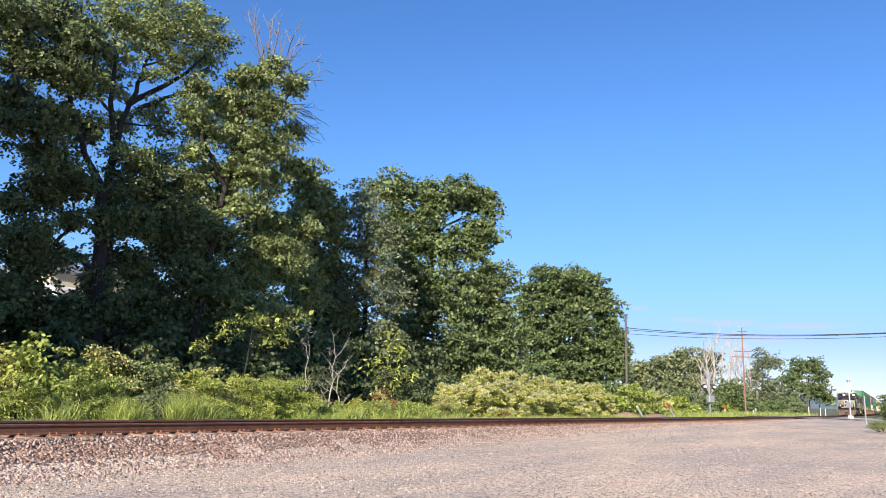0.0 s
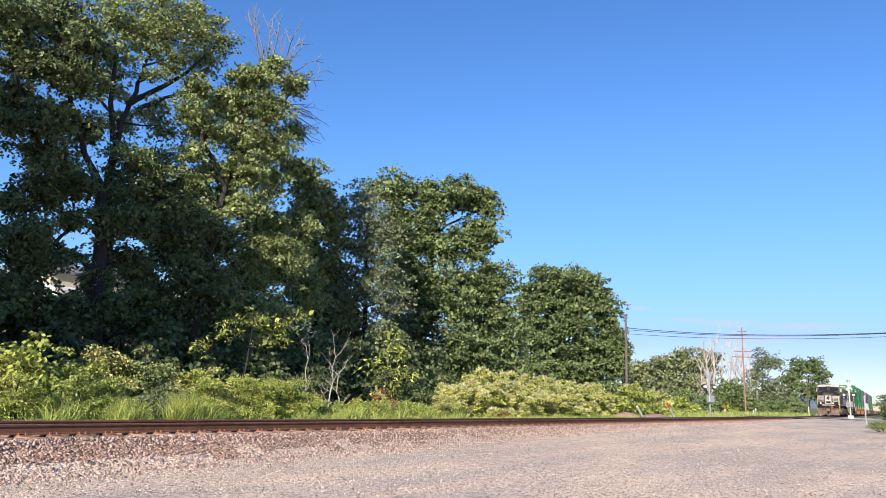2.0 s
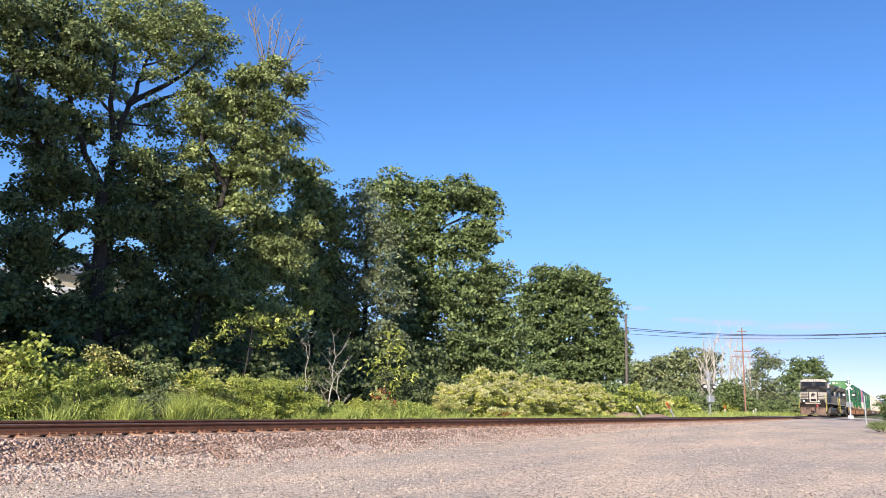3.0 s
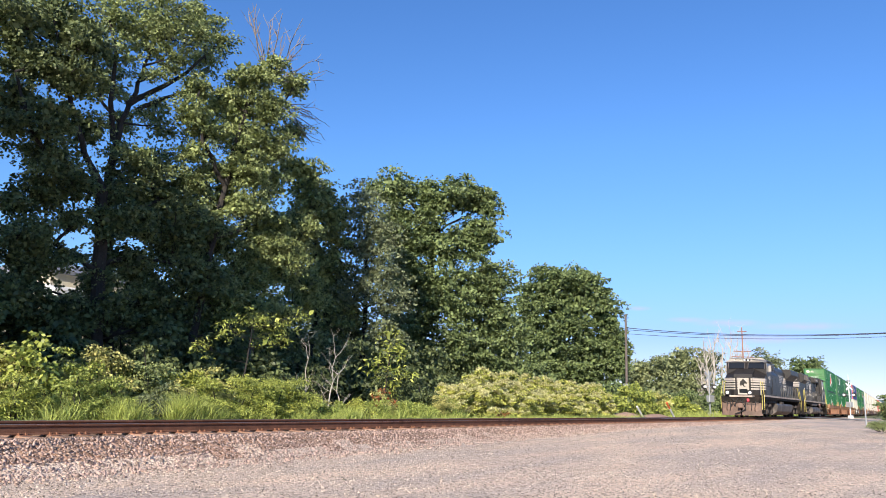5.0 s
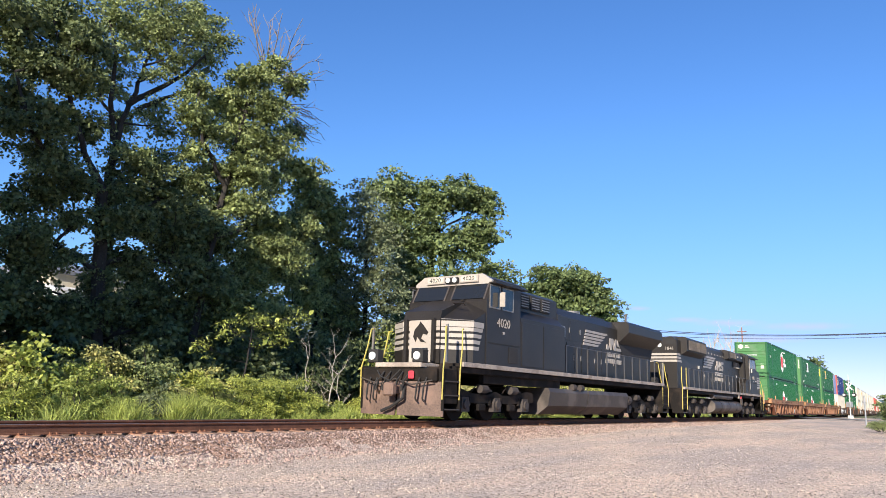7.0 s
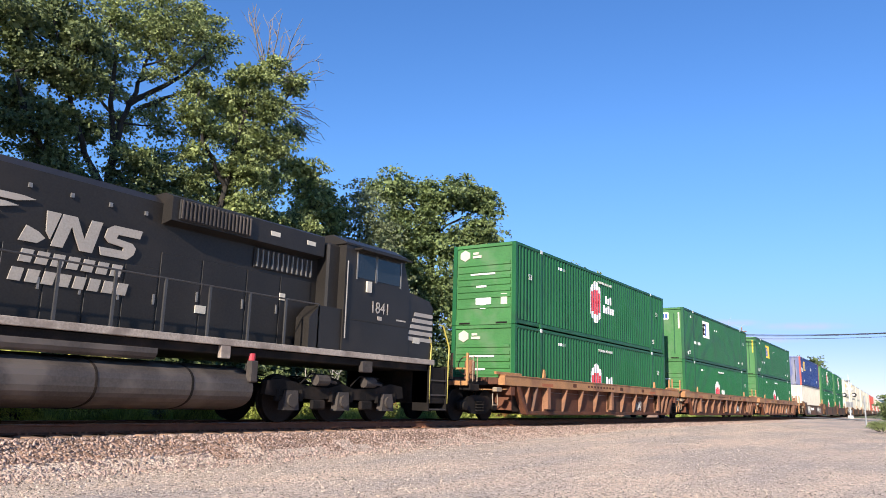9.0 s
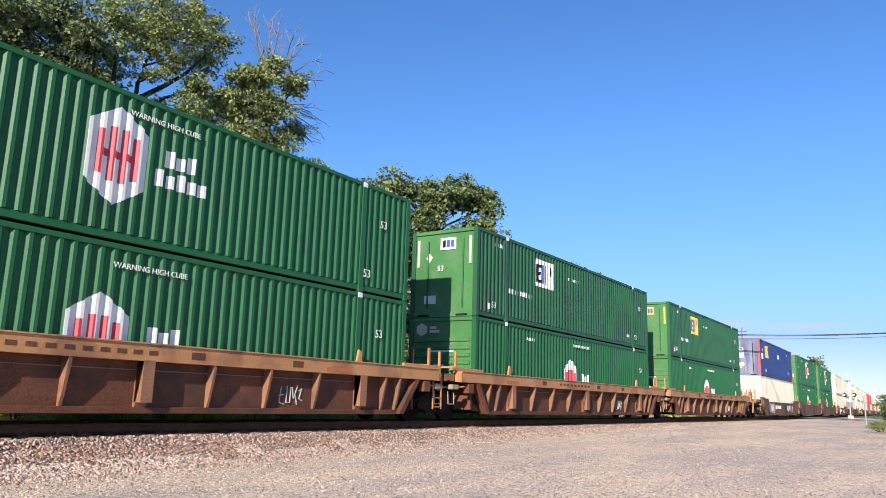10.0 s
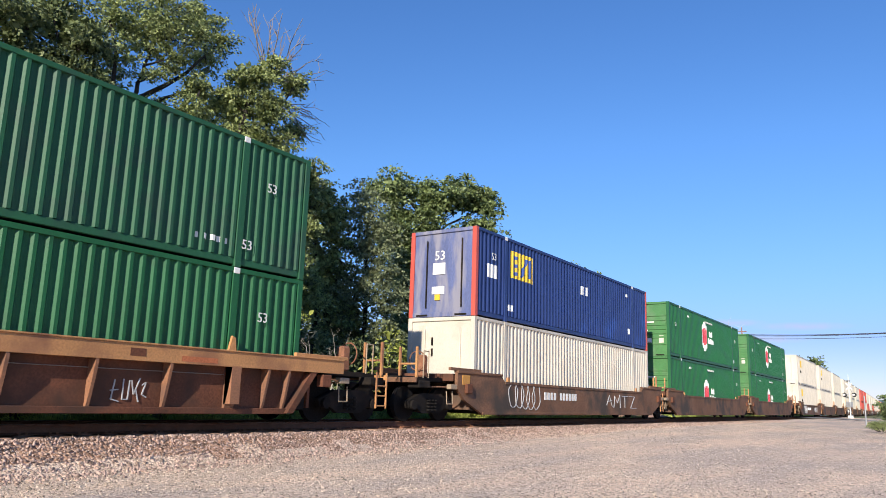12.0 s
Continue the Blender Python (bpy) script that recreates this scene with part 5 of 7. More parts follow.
    Solid().prism([(X(212.2), 1.64), (X(214.85), 1.64), (X(214.85), 3.5), (X(214.5), 4.38), (X(212.2), 4.38)], "y", -C, C).part("cab", B, ob)
    Solid().prism([(-C - 0.03, 4.36), (-1.1, 4.58), (1.1, 4.58), (C + 0.03, 4.36), (C + 0.03, 4.32), (-C - 0.03, 4.32)], "x", X(212.15), X(214.65)).part("cab_roof", B, ob)
    Solid().prism([(X(214.8), 1.64), (X(216.0), 1.64), (X(216.0), 3.15), (X(215.85), 3.32), (X(214.8), 3.48)], "y", -C + 0.03, C - 0.03).part("nose", B, ob)
    stripes(ob, X(215.15), C - 0.03, 2.95, 2.1, 5, X(216.0), 0.4, C - 0.03, 1)
    for side in (-1, 1):
        for a, b in ((212.65, 213.35), (213.42, 214.4)):
            w = Solid().box(X(a), X(b), *mirrored(side, C - 0.02, C + 0.008), 3.55, 4.15).part("side_window", M["glass"], ob)
            fr = Solid().box(X(a) - 0.04, X(a), *mirrored(side, C, C + 0.02), 3.5, 4.2).box(X(b), X(b) + 0.04, *mirrored(side, C, C + 0.02), 3.5, 4.2)
            fr.part("window_frame", M["steel"], w)
        Solid().box(X(212.5), X(214.6), *mirrored(side, C - 0.02, C + 0.25), 4.22, 4.26).part("sun_visor", B, ob)
        Solid().box(X(213.0), X(213.18), *mirrored(side, C, C + 0.05), 3.22, 3.5).part("mirror", M["cream"], ob)
        Solid().box(X(212.3), X(214.8), *mirrored(side, C, C + 0.012), 2.48, 2.51).part("seam", M["rubber"], ob)
        Solid().pipe([(X(212.25), side * (C + 0.04), 2.0), (X(212.25), side * (C + 0.04), 3.9)], 0.018).part("grab_iron", M["steel"], ob)
    lettering("1841", 0.42, M["loco_white"], ob, (X(213.6), -C - 0.012, 2.86), stretch=0.95)
    for u, w in ((213.5, 0.18), (214.3, 0.4)):
        Solid().box(X(u), X(u + w), -C - 0.012, -C, 2.56 if w < 0.2 else 2.62, 2.66).part("marking", M["loco_white"], ob)
    Solid().box(X(215.1), X(215.4), -C + 0.01, -C + 0.04, 2.1, 2.25).part("marking", M["cream"], ob)
    Solid().prism([(X(211.1), 1.7), (X(212.2), 1.7), (X(212.2), 2.7), (X(211.4), 2.7), (X(211.1), 2.4)], "y", -1.48, -1.05).part("battery_box", B, ob)
    for side in (-1, 1):
        railing(ob, X(196.8), X(211.4), 1.04, side * 1.46, 1.64, 2.72)
    # tanks
    shell = [(1.50 * math.copysign(abs(math.cos(t)) ** 0.62, math.cos(t)), 0.73 + 0.48 * math.copysign(abs(math.sin(t)) ** 0.75, math.sin(t))) for t in [2 * math.pi * (i + 0.5) / 36 for i in range(36)]]
    Solid().prism(shell, "x", X(202.2), X(209.55)).part("fuel_tank", M["tank"], ob, "dusty round-sided fuel tank")
    for u in (203.9, 206.0, 208.0):
        Solid().prism([(y * 1.006, 0.73 + (z - 0.73) * 1.012) for y, z in shell], "x", X(u), X(u + 0.05)).part("tank_band", M["frame_black"], ob)
    Solid().box(X(209.4), X(209.6), -1.56, -1.40, 0.85, 1.30, 0.02).part("fuel_gauge", M["truck_grey"], ob)
    Solid().box(X(208.6), X(208.85), -1.54, -1.44, 1.30, 1.56, 0.01).part("sill_bracket", M["sill"], ob)
    Solid().box(X(213.0), X(213.4), -1.54, -1.40, 1.22, 1.50, 0.02).part("brake_valve", M["truck_grey"], ob)
    Solid().rod((X(202.2), -1.30, 1.34), (X(207.2), -1.30, 1.34), 0.16, 12).part("air_reservoir", M["tank"], ob)
    Solid().rod((X(209.5), -1.45, 1.25), (X(209.5), -1.45, 1.45), 0.07, 8).part("fuel_cap", M["logo_red"], ob)
    loco_truck(ob, X(199.2), 1.75)
    loco_truck(ob, X(212.7), 1.75)
    for e, ux in ((-1, 195.25), (1, 216.85)):
        x = X(ux)
        Solid().box(*sorted((x - e * 0.12, x - e * 0.95)), -1.48, 1.48, 0.5, 1.5, 0.02).part("pilot", M["frame_black"], ob)
        q = 0.5 if e > 0 else 1.05
        Solid().box(*sorted((x + e * (q - 0.2), x - e * 0.4)), -0.14, 0.14, 0.74, 1.0, 0.03).part("coupler", M["plow"], ob)
        Solid().box(*sorted((x + e * q, x + e * (q - 0.24))), -0.20, 0.16, 0.68, 1.06, 0.05).part("coupler_head", M["plow"], ob)
        step_well(ob, x - e * 0.5, e)
        for side in (-1, 1):
            for dx in (0.02, 0.92):
                Solid().pipe([(x - e * dx, side * 1.5, 0.5), (x - e * dx, side * 1.52, 1.6), (x - e * (dx - 0.06), side * 1.5, 2.1), (x - e * (dx + 0.18), side * 1.44, 2.7), (x - e * (dx + 0.34), side * 1.40, 2.74)], 0.022).part("grab_rail", M["handrail_yellow"], ob, "bright yellow grab rail")
        for y in (-0.6, 0.6):
            Solid().pipe([(x, y, 1.2), (x + e * 0.14, y, 0.95), (x + e * 0.1, y, 0.55)], 0.028).part("air_hose", M["rubber"], ob)
    place_rolling(ob, U + 0.55)
    return ob


locomotive_lead()
locomotive_trail()


# ---- trees and bushes
rng = np.random.default_rng(7)


def leaf_mesh(centres, size, droop=0.0, long=1.5, way=None):
    """Folded leaves, four corners each, at many places, turned at random or leaning along way."""
    n = len(centres)
    d = rng.normal(size=(n, 3))
    if way is not None:
        d = d * 0.55 + way
    d[:, 2] -= droop
    d /= np.linalg.norm(d, axis=1)[:, None] + 1e-9
    s = np.cross(d, rng.normal(size=(n, 3)))
    s /= np.linalg.norm(s, axis=1)[:, None] + 1e-9
    k = np.cross(d, s)
    L = size * rng.uniform(0.6, 1.3, (n, 1))
    w = L / long
    c = np.asarray(centres)
    v = np.stack([c, c + d * L * 0.5 + s * w * 0.5 + k * w * 0.12, c + d * L, c + d * L * 0.5 - s * w * 0.5 + k * w * 0.12], 1).reshape(-1, 3)
    return v


def spray(c, rad, k):
    """Places for k leaves on a drooping cap of foliage round the end of a twig, and the ways in which they lean."""
    t = rng.uniform(0, 2 * math.pi, k)
    q = rng.uniform(0.02, 1.0, k) ** 0.6
    bias = rng.normal(0, 0.25, 2)
    x, y = np.cos(t) * q, np.sin(t) * q
    z = 0.42 * (0.55 - q * q) + rng.normal(0, 0.13, k) + bias[0] * x + bias[1] * y
    p = np.asarray(c) + np.stack([x, y, z], 1) * rad * (1 + 0.25 * np.sin(t * 3 + bias[0] * 20))[:, None]
    return p, np.stack([np.cos(t), np.sin(t), np.full(k, -0.35)], 1) * (0.3 + 0.7 * q[:, None])


def quads_object(name, v, mat, parent=None, label="", kind=""):
    n = len(v) // 4
    me = bpy.data.meshes.new(name)
    me.vertices.add(len(v))
    me.vertices.foreach_set("co", np.ascontiguousarray(v, dtype=np.float32).ravel())
    me.loops.add(n * 4)
    me.loops.foreach_set("vertex_index", np.arange(n * 4, dtype=np.int32))
    me.polygons.add(n)
    me.polygons.foreach_set("loop_start", np.arange(0, n * 4, 4, dtype=np.int32))
    me.materials.append(mat)
    me.update()
    me.validate()
    ob = new(name, me)
    if parent is not None:
        ob.parent = parent
    return tagged(ob, label=label, kind=kind)


def limb(s, pts, r0, r1, n=7):
    m = len(pts) - 1
    for i in range(m):
        s.rod(pts[i], pts[i + 1], r0 + (r1 - r0) * i / m, n, r0 + (r1 - r0) * (i + 1) / m)


def bent(p, q, k, wob):
    p, q = Vector(p), Vector(q)
    d = (q - p).length * wob
    out = [p]
    for i in range(1, k):
        out.append(p.lerp(q, i / k) + Vector((random.uniform(-d, d), random.uniform(-d, d), random.uniform(-d, d) * 0.5)))
    return out + [q]


def tree(name, base, lobes, mat, label, leaf_size=0.20, clump=0.6, trunk_r=0.28, cover=2.4, core=1.5, bark="bark", category="tree", limbs=None, long=1.5):
    """A trunk that forks to every lobe of the crown, and leaves in sprays round the twigs. lobes: middle (x, y, z) from the base and radii (a, b, c)."""
    ob = empty(name, label, category)
    ob.location = base
    wood = Solid()
    top = max(l[0][2] for l in lobes)
    cx = sum(l[0][0] for l in lobes) / len(lobes)
    cy = sum(l[0][1] for l in lobes) / len(lobes)
    forks = []
    if limbs:
        for path, (r0, r1) in limbs:
            pts = [Vector(p) for p in path]
            fine = [pts[0]]
            for p, q in zip(pts, pts[1:]):
                fine += bent(p, q, 3, 0.03)[1:]
            limb(wood, fine, r0, r1, 8)
            forks += fine[2:]
    else:
        spine = bent((0, 0, -0.2), (cx * 0.7, cy * 0.7, top * 0.82), 8, 0.015)
        limb(wood, spine, trunk_r, trunk_r * 0.3, 9)
        forks = spine[2:]
    pts, ways = [], []
    for (lx, ly, lz), (ra, rb, rc) in lobes:
        mid = Vector((lx, ly, lz))
        start = min(forks, key=lambda p: (p - mid).length + max(0.0, p.z - mid.z + 0.4 * rc) * 2)
        way = bent(start, mid, 4, 0.06)
        limb(wood, way, trunk_r * 0.22, trunk_r * 0.07, 6)
        area = math.pi * (ra + rb) / 2 * rc
        total = int(cover * area / (0.21 * leaf_size * leaf_size))
        clumps = max(6, int(1.9 * area / (clump * clump)))
        for _ in range(clumps):
            d = Vector((random.gauss(0, 1), random.gauss(0, 1), random.gauss(0, 1))).normalized()
            r = random.uniform(0.1, 1.0) ** 0.4 * random.uniform(0.85, 1.12)
            c = Vector((lx + d.x * ra * r, ly + d.y * rb * r, lz + d.z * rc * r))
            if c.z < 0.4:
                continue
            if random.random() < 0.3:
                limb(wood, bent(way[random.randint(1, 4)], c, 3, 0.08), trunk_r * 0.07, 0.01, 4)
            p, w = spray(c, clump * random.uniform(0.55, 1.25), max(3, rng.poisson(total / clumps)))
            pts.append(p)
            ways.append(w)
    wood.part("trunk", M[bark], ob)
    v = [leaf_mesh(np.concatenate(pts), leaf_size, 0.1, long, np.concatenate(ways))]
    # larger leaves deep in the crown close it to the light
    for (lx, ly, lz), (ra, rb, rc) in lobes:
        big = leaf_size * 1.8
        k = int(core * math.pi * (ra + rb) / 2 * rc / (0.21 * big * big))
        q = rng.normal(size=(k, 3))
        q /= np.linalg.norm(q, axis=1)[:, None] + 1e-9
        q *= rng.uniform(0, 0.62, (k, 1)) ** 0.5
        v.append(leaf_mesh(np.array([lx, ly, lz]) + q * np.array([ra, rb, rc]), big, 0.2))
    quads_object("crown", np.concatenate(v), M[mat], ob)
    return ob


def bush(name, base, size, mat, label, n=2500, leaf_size=0.12, category="bush", lumps=7, droop=0.2, long=1.6, bloom=None, spread=1.0):
    """Stems from one root, each ending in a drooping spray of leaves on an uneven dome; bloom: a material for the flowers on top of the sprays."""
    ob = empty(name, label, category)
    ob.location = base
    a, b, h = size
    wood = Solid()
    pts, ways, tops = [], [], []
    lumps = max(6, int(lumps * 2.8))
    mean = (a + b + h) / 3
    for i in range(lumps):
        t = random.uniform(0, 2 * math.pi)
        up = random.uniform(0.0, 1.0) ** 0.8
        q = math.sqrt(max(0.0, 1 - up * up)) * random.uniform(0.5, 1.15)
        c = np.array([math.cos(t) * a * q, math.sin(t) * b * q, h * (0.10 + 0.80 * up * random.uniform(0.7, 1.0) * (1.25 if i % 7 == 0 else 1.0))])
        if i % 3 == 0:
            limb(wood, bent((c[0] * 0.3, c[1] * 0.3, -0.1), c, 3, 0.08), 0.03, 0.01, 4)
        f = random.uniform(0.6, 1.3)
        rad = 0.36 * mean * f * spread * (9 / lumps) ** 0.35
        k = max(4, int(n / lumps * f))
        p, w = spray(c, rad, k)
        p[:, 2] = np.where(p[:, 2] < 0.03, rng.uniform(0.03, 0.3 * h, k), p[:, 2])
        pts.append(p)
        ways.append(w)
        if bloom and rng.uniform() < 0.85:
            m = int(k * 0.9)
            p, w = spray(c + np.array([0, 0, 0.05]), rad * 0.95, m)
            tops.append(p + np.array([-0.02, -0.03, 0.04]))
    # leaves within, which close the bush
    k = n // 4
    d = rng.normal(size=(k, 3))
    d /= np.linalg.norm(d, axis=1)[:, None]
    d *= rng.uniform(0.1, 0.75, (k, 1)) ** 0.5
    pts.append(np.abs(d) * np.array([0, 0, 1]) * h * 0.75 + d * np.array([a, b, 0]) * 0.8)
    ways.append(np.zeros((k, 3)) + rng.normal(0, 0.5, (k, 3)))
    wood.part("stem", M["bark"], ob)
    quads_object("foliage", leaf_mesh(np.concatenate(pts), leaf_size, droop, long, np.concatenate(ways)), M[mat], ob)
    if tops:
        quads_object("blossom", leaf_mesh(np.concatenate(tops), leaf_size * 0.75, -0.6, 1.3), M[bloom], ob, "small cream blossoms")
    return ob


def build_trees():
    Z = 0.35
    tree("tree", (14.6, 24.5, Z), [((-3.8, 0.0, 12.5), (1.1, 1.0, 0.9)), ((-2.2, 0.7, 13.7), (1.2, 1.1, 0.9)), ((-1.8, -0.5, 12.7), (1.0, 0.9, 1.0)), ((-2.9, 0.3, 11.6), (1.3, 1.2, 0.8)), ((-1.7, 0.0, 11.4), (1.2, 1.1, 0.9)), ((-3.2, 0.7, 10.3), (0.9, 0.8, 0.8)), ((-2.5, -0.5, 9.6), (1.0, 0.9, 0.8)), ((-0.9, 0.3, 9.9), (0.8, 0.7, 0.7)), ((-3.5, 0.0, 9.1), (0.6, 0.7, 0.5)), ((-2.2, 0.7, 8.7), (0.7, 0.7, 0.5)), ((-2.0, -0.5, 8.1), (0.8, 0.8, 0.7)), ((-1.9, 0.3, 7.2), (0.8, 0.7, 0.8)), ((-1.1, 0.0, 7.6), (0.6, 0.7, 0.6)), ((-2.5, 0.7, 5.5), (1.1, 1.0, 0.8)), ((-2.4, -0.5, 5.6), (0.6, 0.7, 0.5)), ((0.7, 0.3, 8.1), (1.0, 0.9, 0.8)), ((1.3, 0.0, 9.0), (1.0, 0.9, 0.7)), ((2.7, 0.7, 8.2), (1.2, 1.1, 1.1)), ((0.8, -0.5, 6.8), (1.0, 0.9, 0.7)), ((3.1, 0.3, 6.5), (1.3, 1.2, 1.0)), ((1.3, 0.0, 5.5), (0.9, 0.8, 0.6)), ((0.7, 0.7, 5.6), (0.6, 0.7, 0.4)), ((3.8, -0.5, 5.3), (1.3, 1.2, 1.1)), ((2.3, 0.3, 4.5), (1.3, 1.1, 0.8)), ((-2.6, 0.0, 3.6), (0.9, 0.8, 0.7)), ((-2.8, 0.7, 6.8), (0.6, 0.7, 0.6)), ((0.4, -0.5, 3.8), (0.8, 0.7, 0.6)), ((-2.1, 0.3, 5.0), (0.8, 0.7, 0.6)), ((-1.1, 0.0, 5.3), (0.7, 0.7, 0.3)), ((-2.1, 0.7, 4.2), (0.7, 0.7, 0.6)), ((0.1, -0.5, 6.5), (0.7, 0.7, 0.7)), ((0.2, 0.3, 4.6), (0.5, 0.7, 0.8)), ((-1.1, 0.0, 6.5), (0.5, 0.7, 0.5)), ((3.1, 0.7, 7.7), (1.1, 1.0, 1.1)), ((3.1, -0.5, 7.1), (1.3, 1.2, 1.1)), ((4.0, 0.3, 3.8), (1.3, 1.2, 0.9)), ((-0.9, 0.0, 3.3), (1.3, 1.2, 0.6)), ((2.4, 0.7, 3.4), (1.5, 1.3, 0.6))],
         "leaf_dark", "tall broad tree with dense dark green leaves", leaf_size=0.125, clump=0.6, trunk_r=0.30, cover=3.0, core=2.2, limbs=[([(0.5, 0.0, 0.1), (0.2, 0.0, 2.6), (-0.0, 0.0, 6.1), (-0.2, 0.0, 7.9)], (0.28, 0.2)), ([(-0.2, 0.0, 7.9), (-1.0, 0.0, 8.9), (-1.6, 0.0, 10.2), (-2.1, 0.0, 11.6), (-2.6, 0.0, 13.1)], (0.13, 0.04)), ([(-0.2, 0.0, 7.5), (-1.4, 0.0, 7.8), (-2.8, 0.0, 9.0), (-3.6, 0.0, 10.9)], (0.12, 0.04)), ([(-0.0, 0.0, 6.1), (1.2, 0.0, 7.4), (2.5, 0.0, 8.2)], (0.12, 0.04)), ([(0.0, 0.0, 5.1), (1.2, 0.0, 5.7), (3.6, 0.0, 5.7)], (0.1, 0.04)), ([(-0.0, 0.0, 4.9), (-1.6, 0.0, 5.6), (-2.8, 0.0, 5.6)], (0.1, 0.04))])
    tree("tree", (15.3, 25.5, Z), [((1.3, 0.0, 15.9), (1.7, 1.5, 0.9)), ((3.5, 0.7, 16.6), (1.0, 0.9, 0.9)), ((1.7, -0.5, 14.8), (1.6, 1.4, 0.8)), ((0.5, 0.3, 14.7), (0.9, 0.8, 0.7)), ((4.2, 0.0, 15.7), (0.5, 0.7, 0.6)), ((4.0, 0.7, 15.0), (1.0, 0.9, 0.5)), ((1.5, -0.5, 13.8), (0.8, 0.7, 0.6)), ((-0.7, 0.3, 14.9), (0.7, 0.7, 0.8)), ((-0.3, 0.0, 13.5), (0.8, 0.7, 0.7)), ((0.1, 0.7, 12.5), (0.7, 0.7, 0.7)), ((0.8, -0.5, 12.8), (0.4, 0.7, 0.3)), ((1.7, 0.3, 11.9), (0.8, 0.7, 0.4)), ((2.0, 0.0, 11.2), (0.5, 0.7, 0.4)), ((0.6, 0.7, 11.1), (0.5, 0.7, 0.6)), ((0.3, -0.5, 9.4), (0.9, 0.9, 0.5)), ((2.3, 0.3, 10.0), (0.9, 0.8, 0.5))],
         "leaf_olive", "tall forked tree with open olive green crown", leaf_size=0.12, clump=0.48, trunk_r=0.22, cover=2.7, core=0.4, limbs=[([(0.9, 0.0, 0.0), (0.3, 0.0, 4.7), (-0.1, 0.0, 8.3), (-0.0, 0.0, 9.8)], (0.2, 0.15)), ([(-0.0, 0.0, 9.8), (0.1, 0.0, 10.8), (0.6, 0.0, 12.2), (0.8, 0.0, 13.4), (1.5, 0.0, 15.3)], (0.13, 0.04)), ([(0.3, 0.0, 11.6), (1.3, 0.0, 12.5), (2.7, 0.0, 13.8), (4.0, 0.0, 15.5)], (0.13, 0.04)), ([(0.7, 0.0, 11.5), (1.8, 0.0, 12.4), (3.2, 0.0, 13.4)], (0.1, 0.03)), ([(-0.1, 0.0, 10.0), (-0.4, 0.0, 11.5), (-0.4, 0.0, 13.3), (-0.8, 0.0, 14.5)], (0.12, 0.04)), ([(0.1, 0.0, 10.8), (-0.7, 0.0, 11.3), (-1.0, 0.0, 11.9)], (0.08, 0.03))])
    tree("tree", (18.1, 24, Z), [((1.9, 0.0, 14.0), (1.2, 1.1, 0.7)), ((0.1, 0.7, 13.0), (0.8, 0.7, 0.6)), ((2.6, -0.5, 14.5), (0.6, 0.7, 0.5)), ((4.7, 0.3, 14.9), (0.7, 0.7, 0.6)), ((-0.7, 0.0, 11.6), (0.7, 0.7, 0.6)), ((1.6, 0.7, 12.9), (1.2, 1.1, 0.9)), ((2.8, -0.5, 12.9), (1.0, 0.9, 0.9)), ((0.4, 0.3, 11.2), (1.1, 1.0, 0.6)), ((2.3, 0.0, 11.5), (1.3, 1.2, 0.9)), ((5.4, 0.7, 12.9), (0.6, 0.7, 0.5)), ((3.3, -0.5, 11.2), (0.8, 0.7, 0.7)), ((1.4, 0.3, 9.7), (1.1, 1.0, 0.6)), ((3.3, 0.0, 9.9), (1.0, 0.9, 0.9)), ((1.6, 0.7, 8.8), (0.8, 0.8, 0.7)), ((1.9, -0.5, 8.4), (1.1, 0.9, 0.7)), ((-0.2, 0.3, 10.2), (0.7, 0.7, 0.5)), ((3.5, -0.0, 7.9), (1.1, 1.0, 1.1)), ((1.5, 0.7, 6.9), (1.3, 1.2, 1.0)), ((4.3, -0.5, 6.4), (1.0, 0.9, 1.3)), ((3.0, 0.3, 5.8), (1.3, 1.2, 1.1)), ((1.7, 0.0, 4.6), (1.3, 1.2, 0.9)), ((0.3, 0.7, 9.0), (0.9, 0.8, 0.8)), ((1.9, -0.5, 9.9), (1.2, 1.0, 0.9)), ((0.3, 0.3, 7.5), (1.1, 1.0, 1.0)), ((5.5, 0.0, 8.3), (0.9, 0.8, 1.0)), ((6.8, 0.7, 5.5), (1.0, 0.9, 1.3)), ((3.4, -0.5, 4.1), (1.4, 1.3, 0.9)), ((3.5, 0.3, 7.0), (1.4, 1.3, 1.2))],
         "leaf_olive", "tall leaning tree with olive green leaves", leaf_size=0.12, clump=0.48, trunk_r=0.2, cover=2.9, core=2.0, limbs=[([(0.4, 0.0, 0.1), (0.3, 0.0, 2.9), (0.7, 0.0, 6.2), (1.2, 0.0, 9.1), (1.6, 0.0, 11.4)], (0.17, 0.09)), ([(1.6, 0.0, 11.4), (2.0, 0.0, 13.0), (2.2, -0.0, 14.4)], (0.12, 0.04)), ([(1.4, 0.0, 10.3), (3.1, 0.0, 12.1), (4.4, 0.0, 14.4)], (0.11, 0.03)), ([(1.2, 0.0, 9.1), (-0.1, 0.0, 10.6), (-0.5, 0.0, 12.4)], (0.11, 0.03)), ([(1.2, 0.0, 9.3), (3.2, 0.0, 10.6), (4.7, 0.0, 12.4)], (0.09, 0.03)), ([(0.9, 0.0, 6.9), (2.9, 0.0, 7.8), (4.6, 0.0, 6.9)], (0.09, 0.03))])
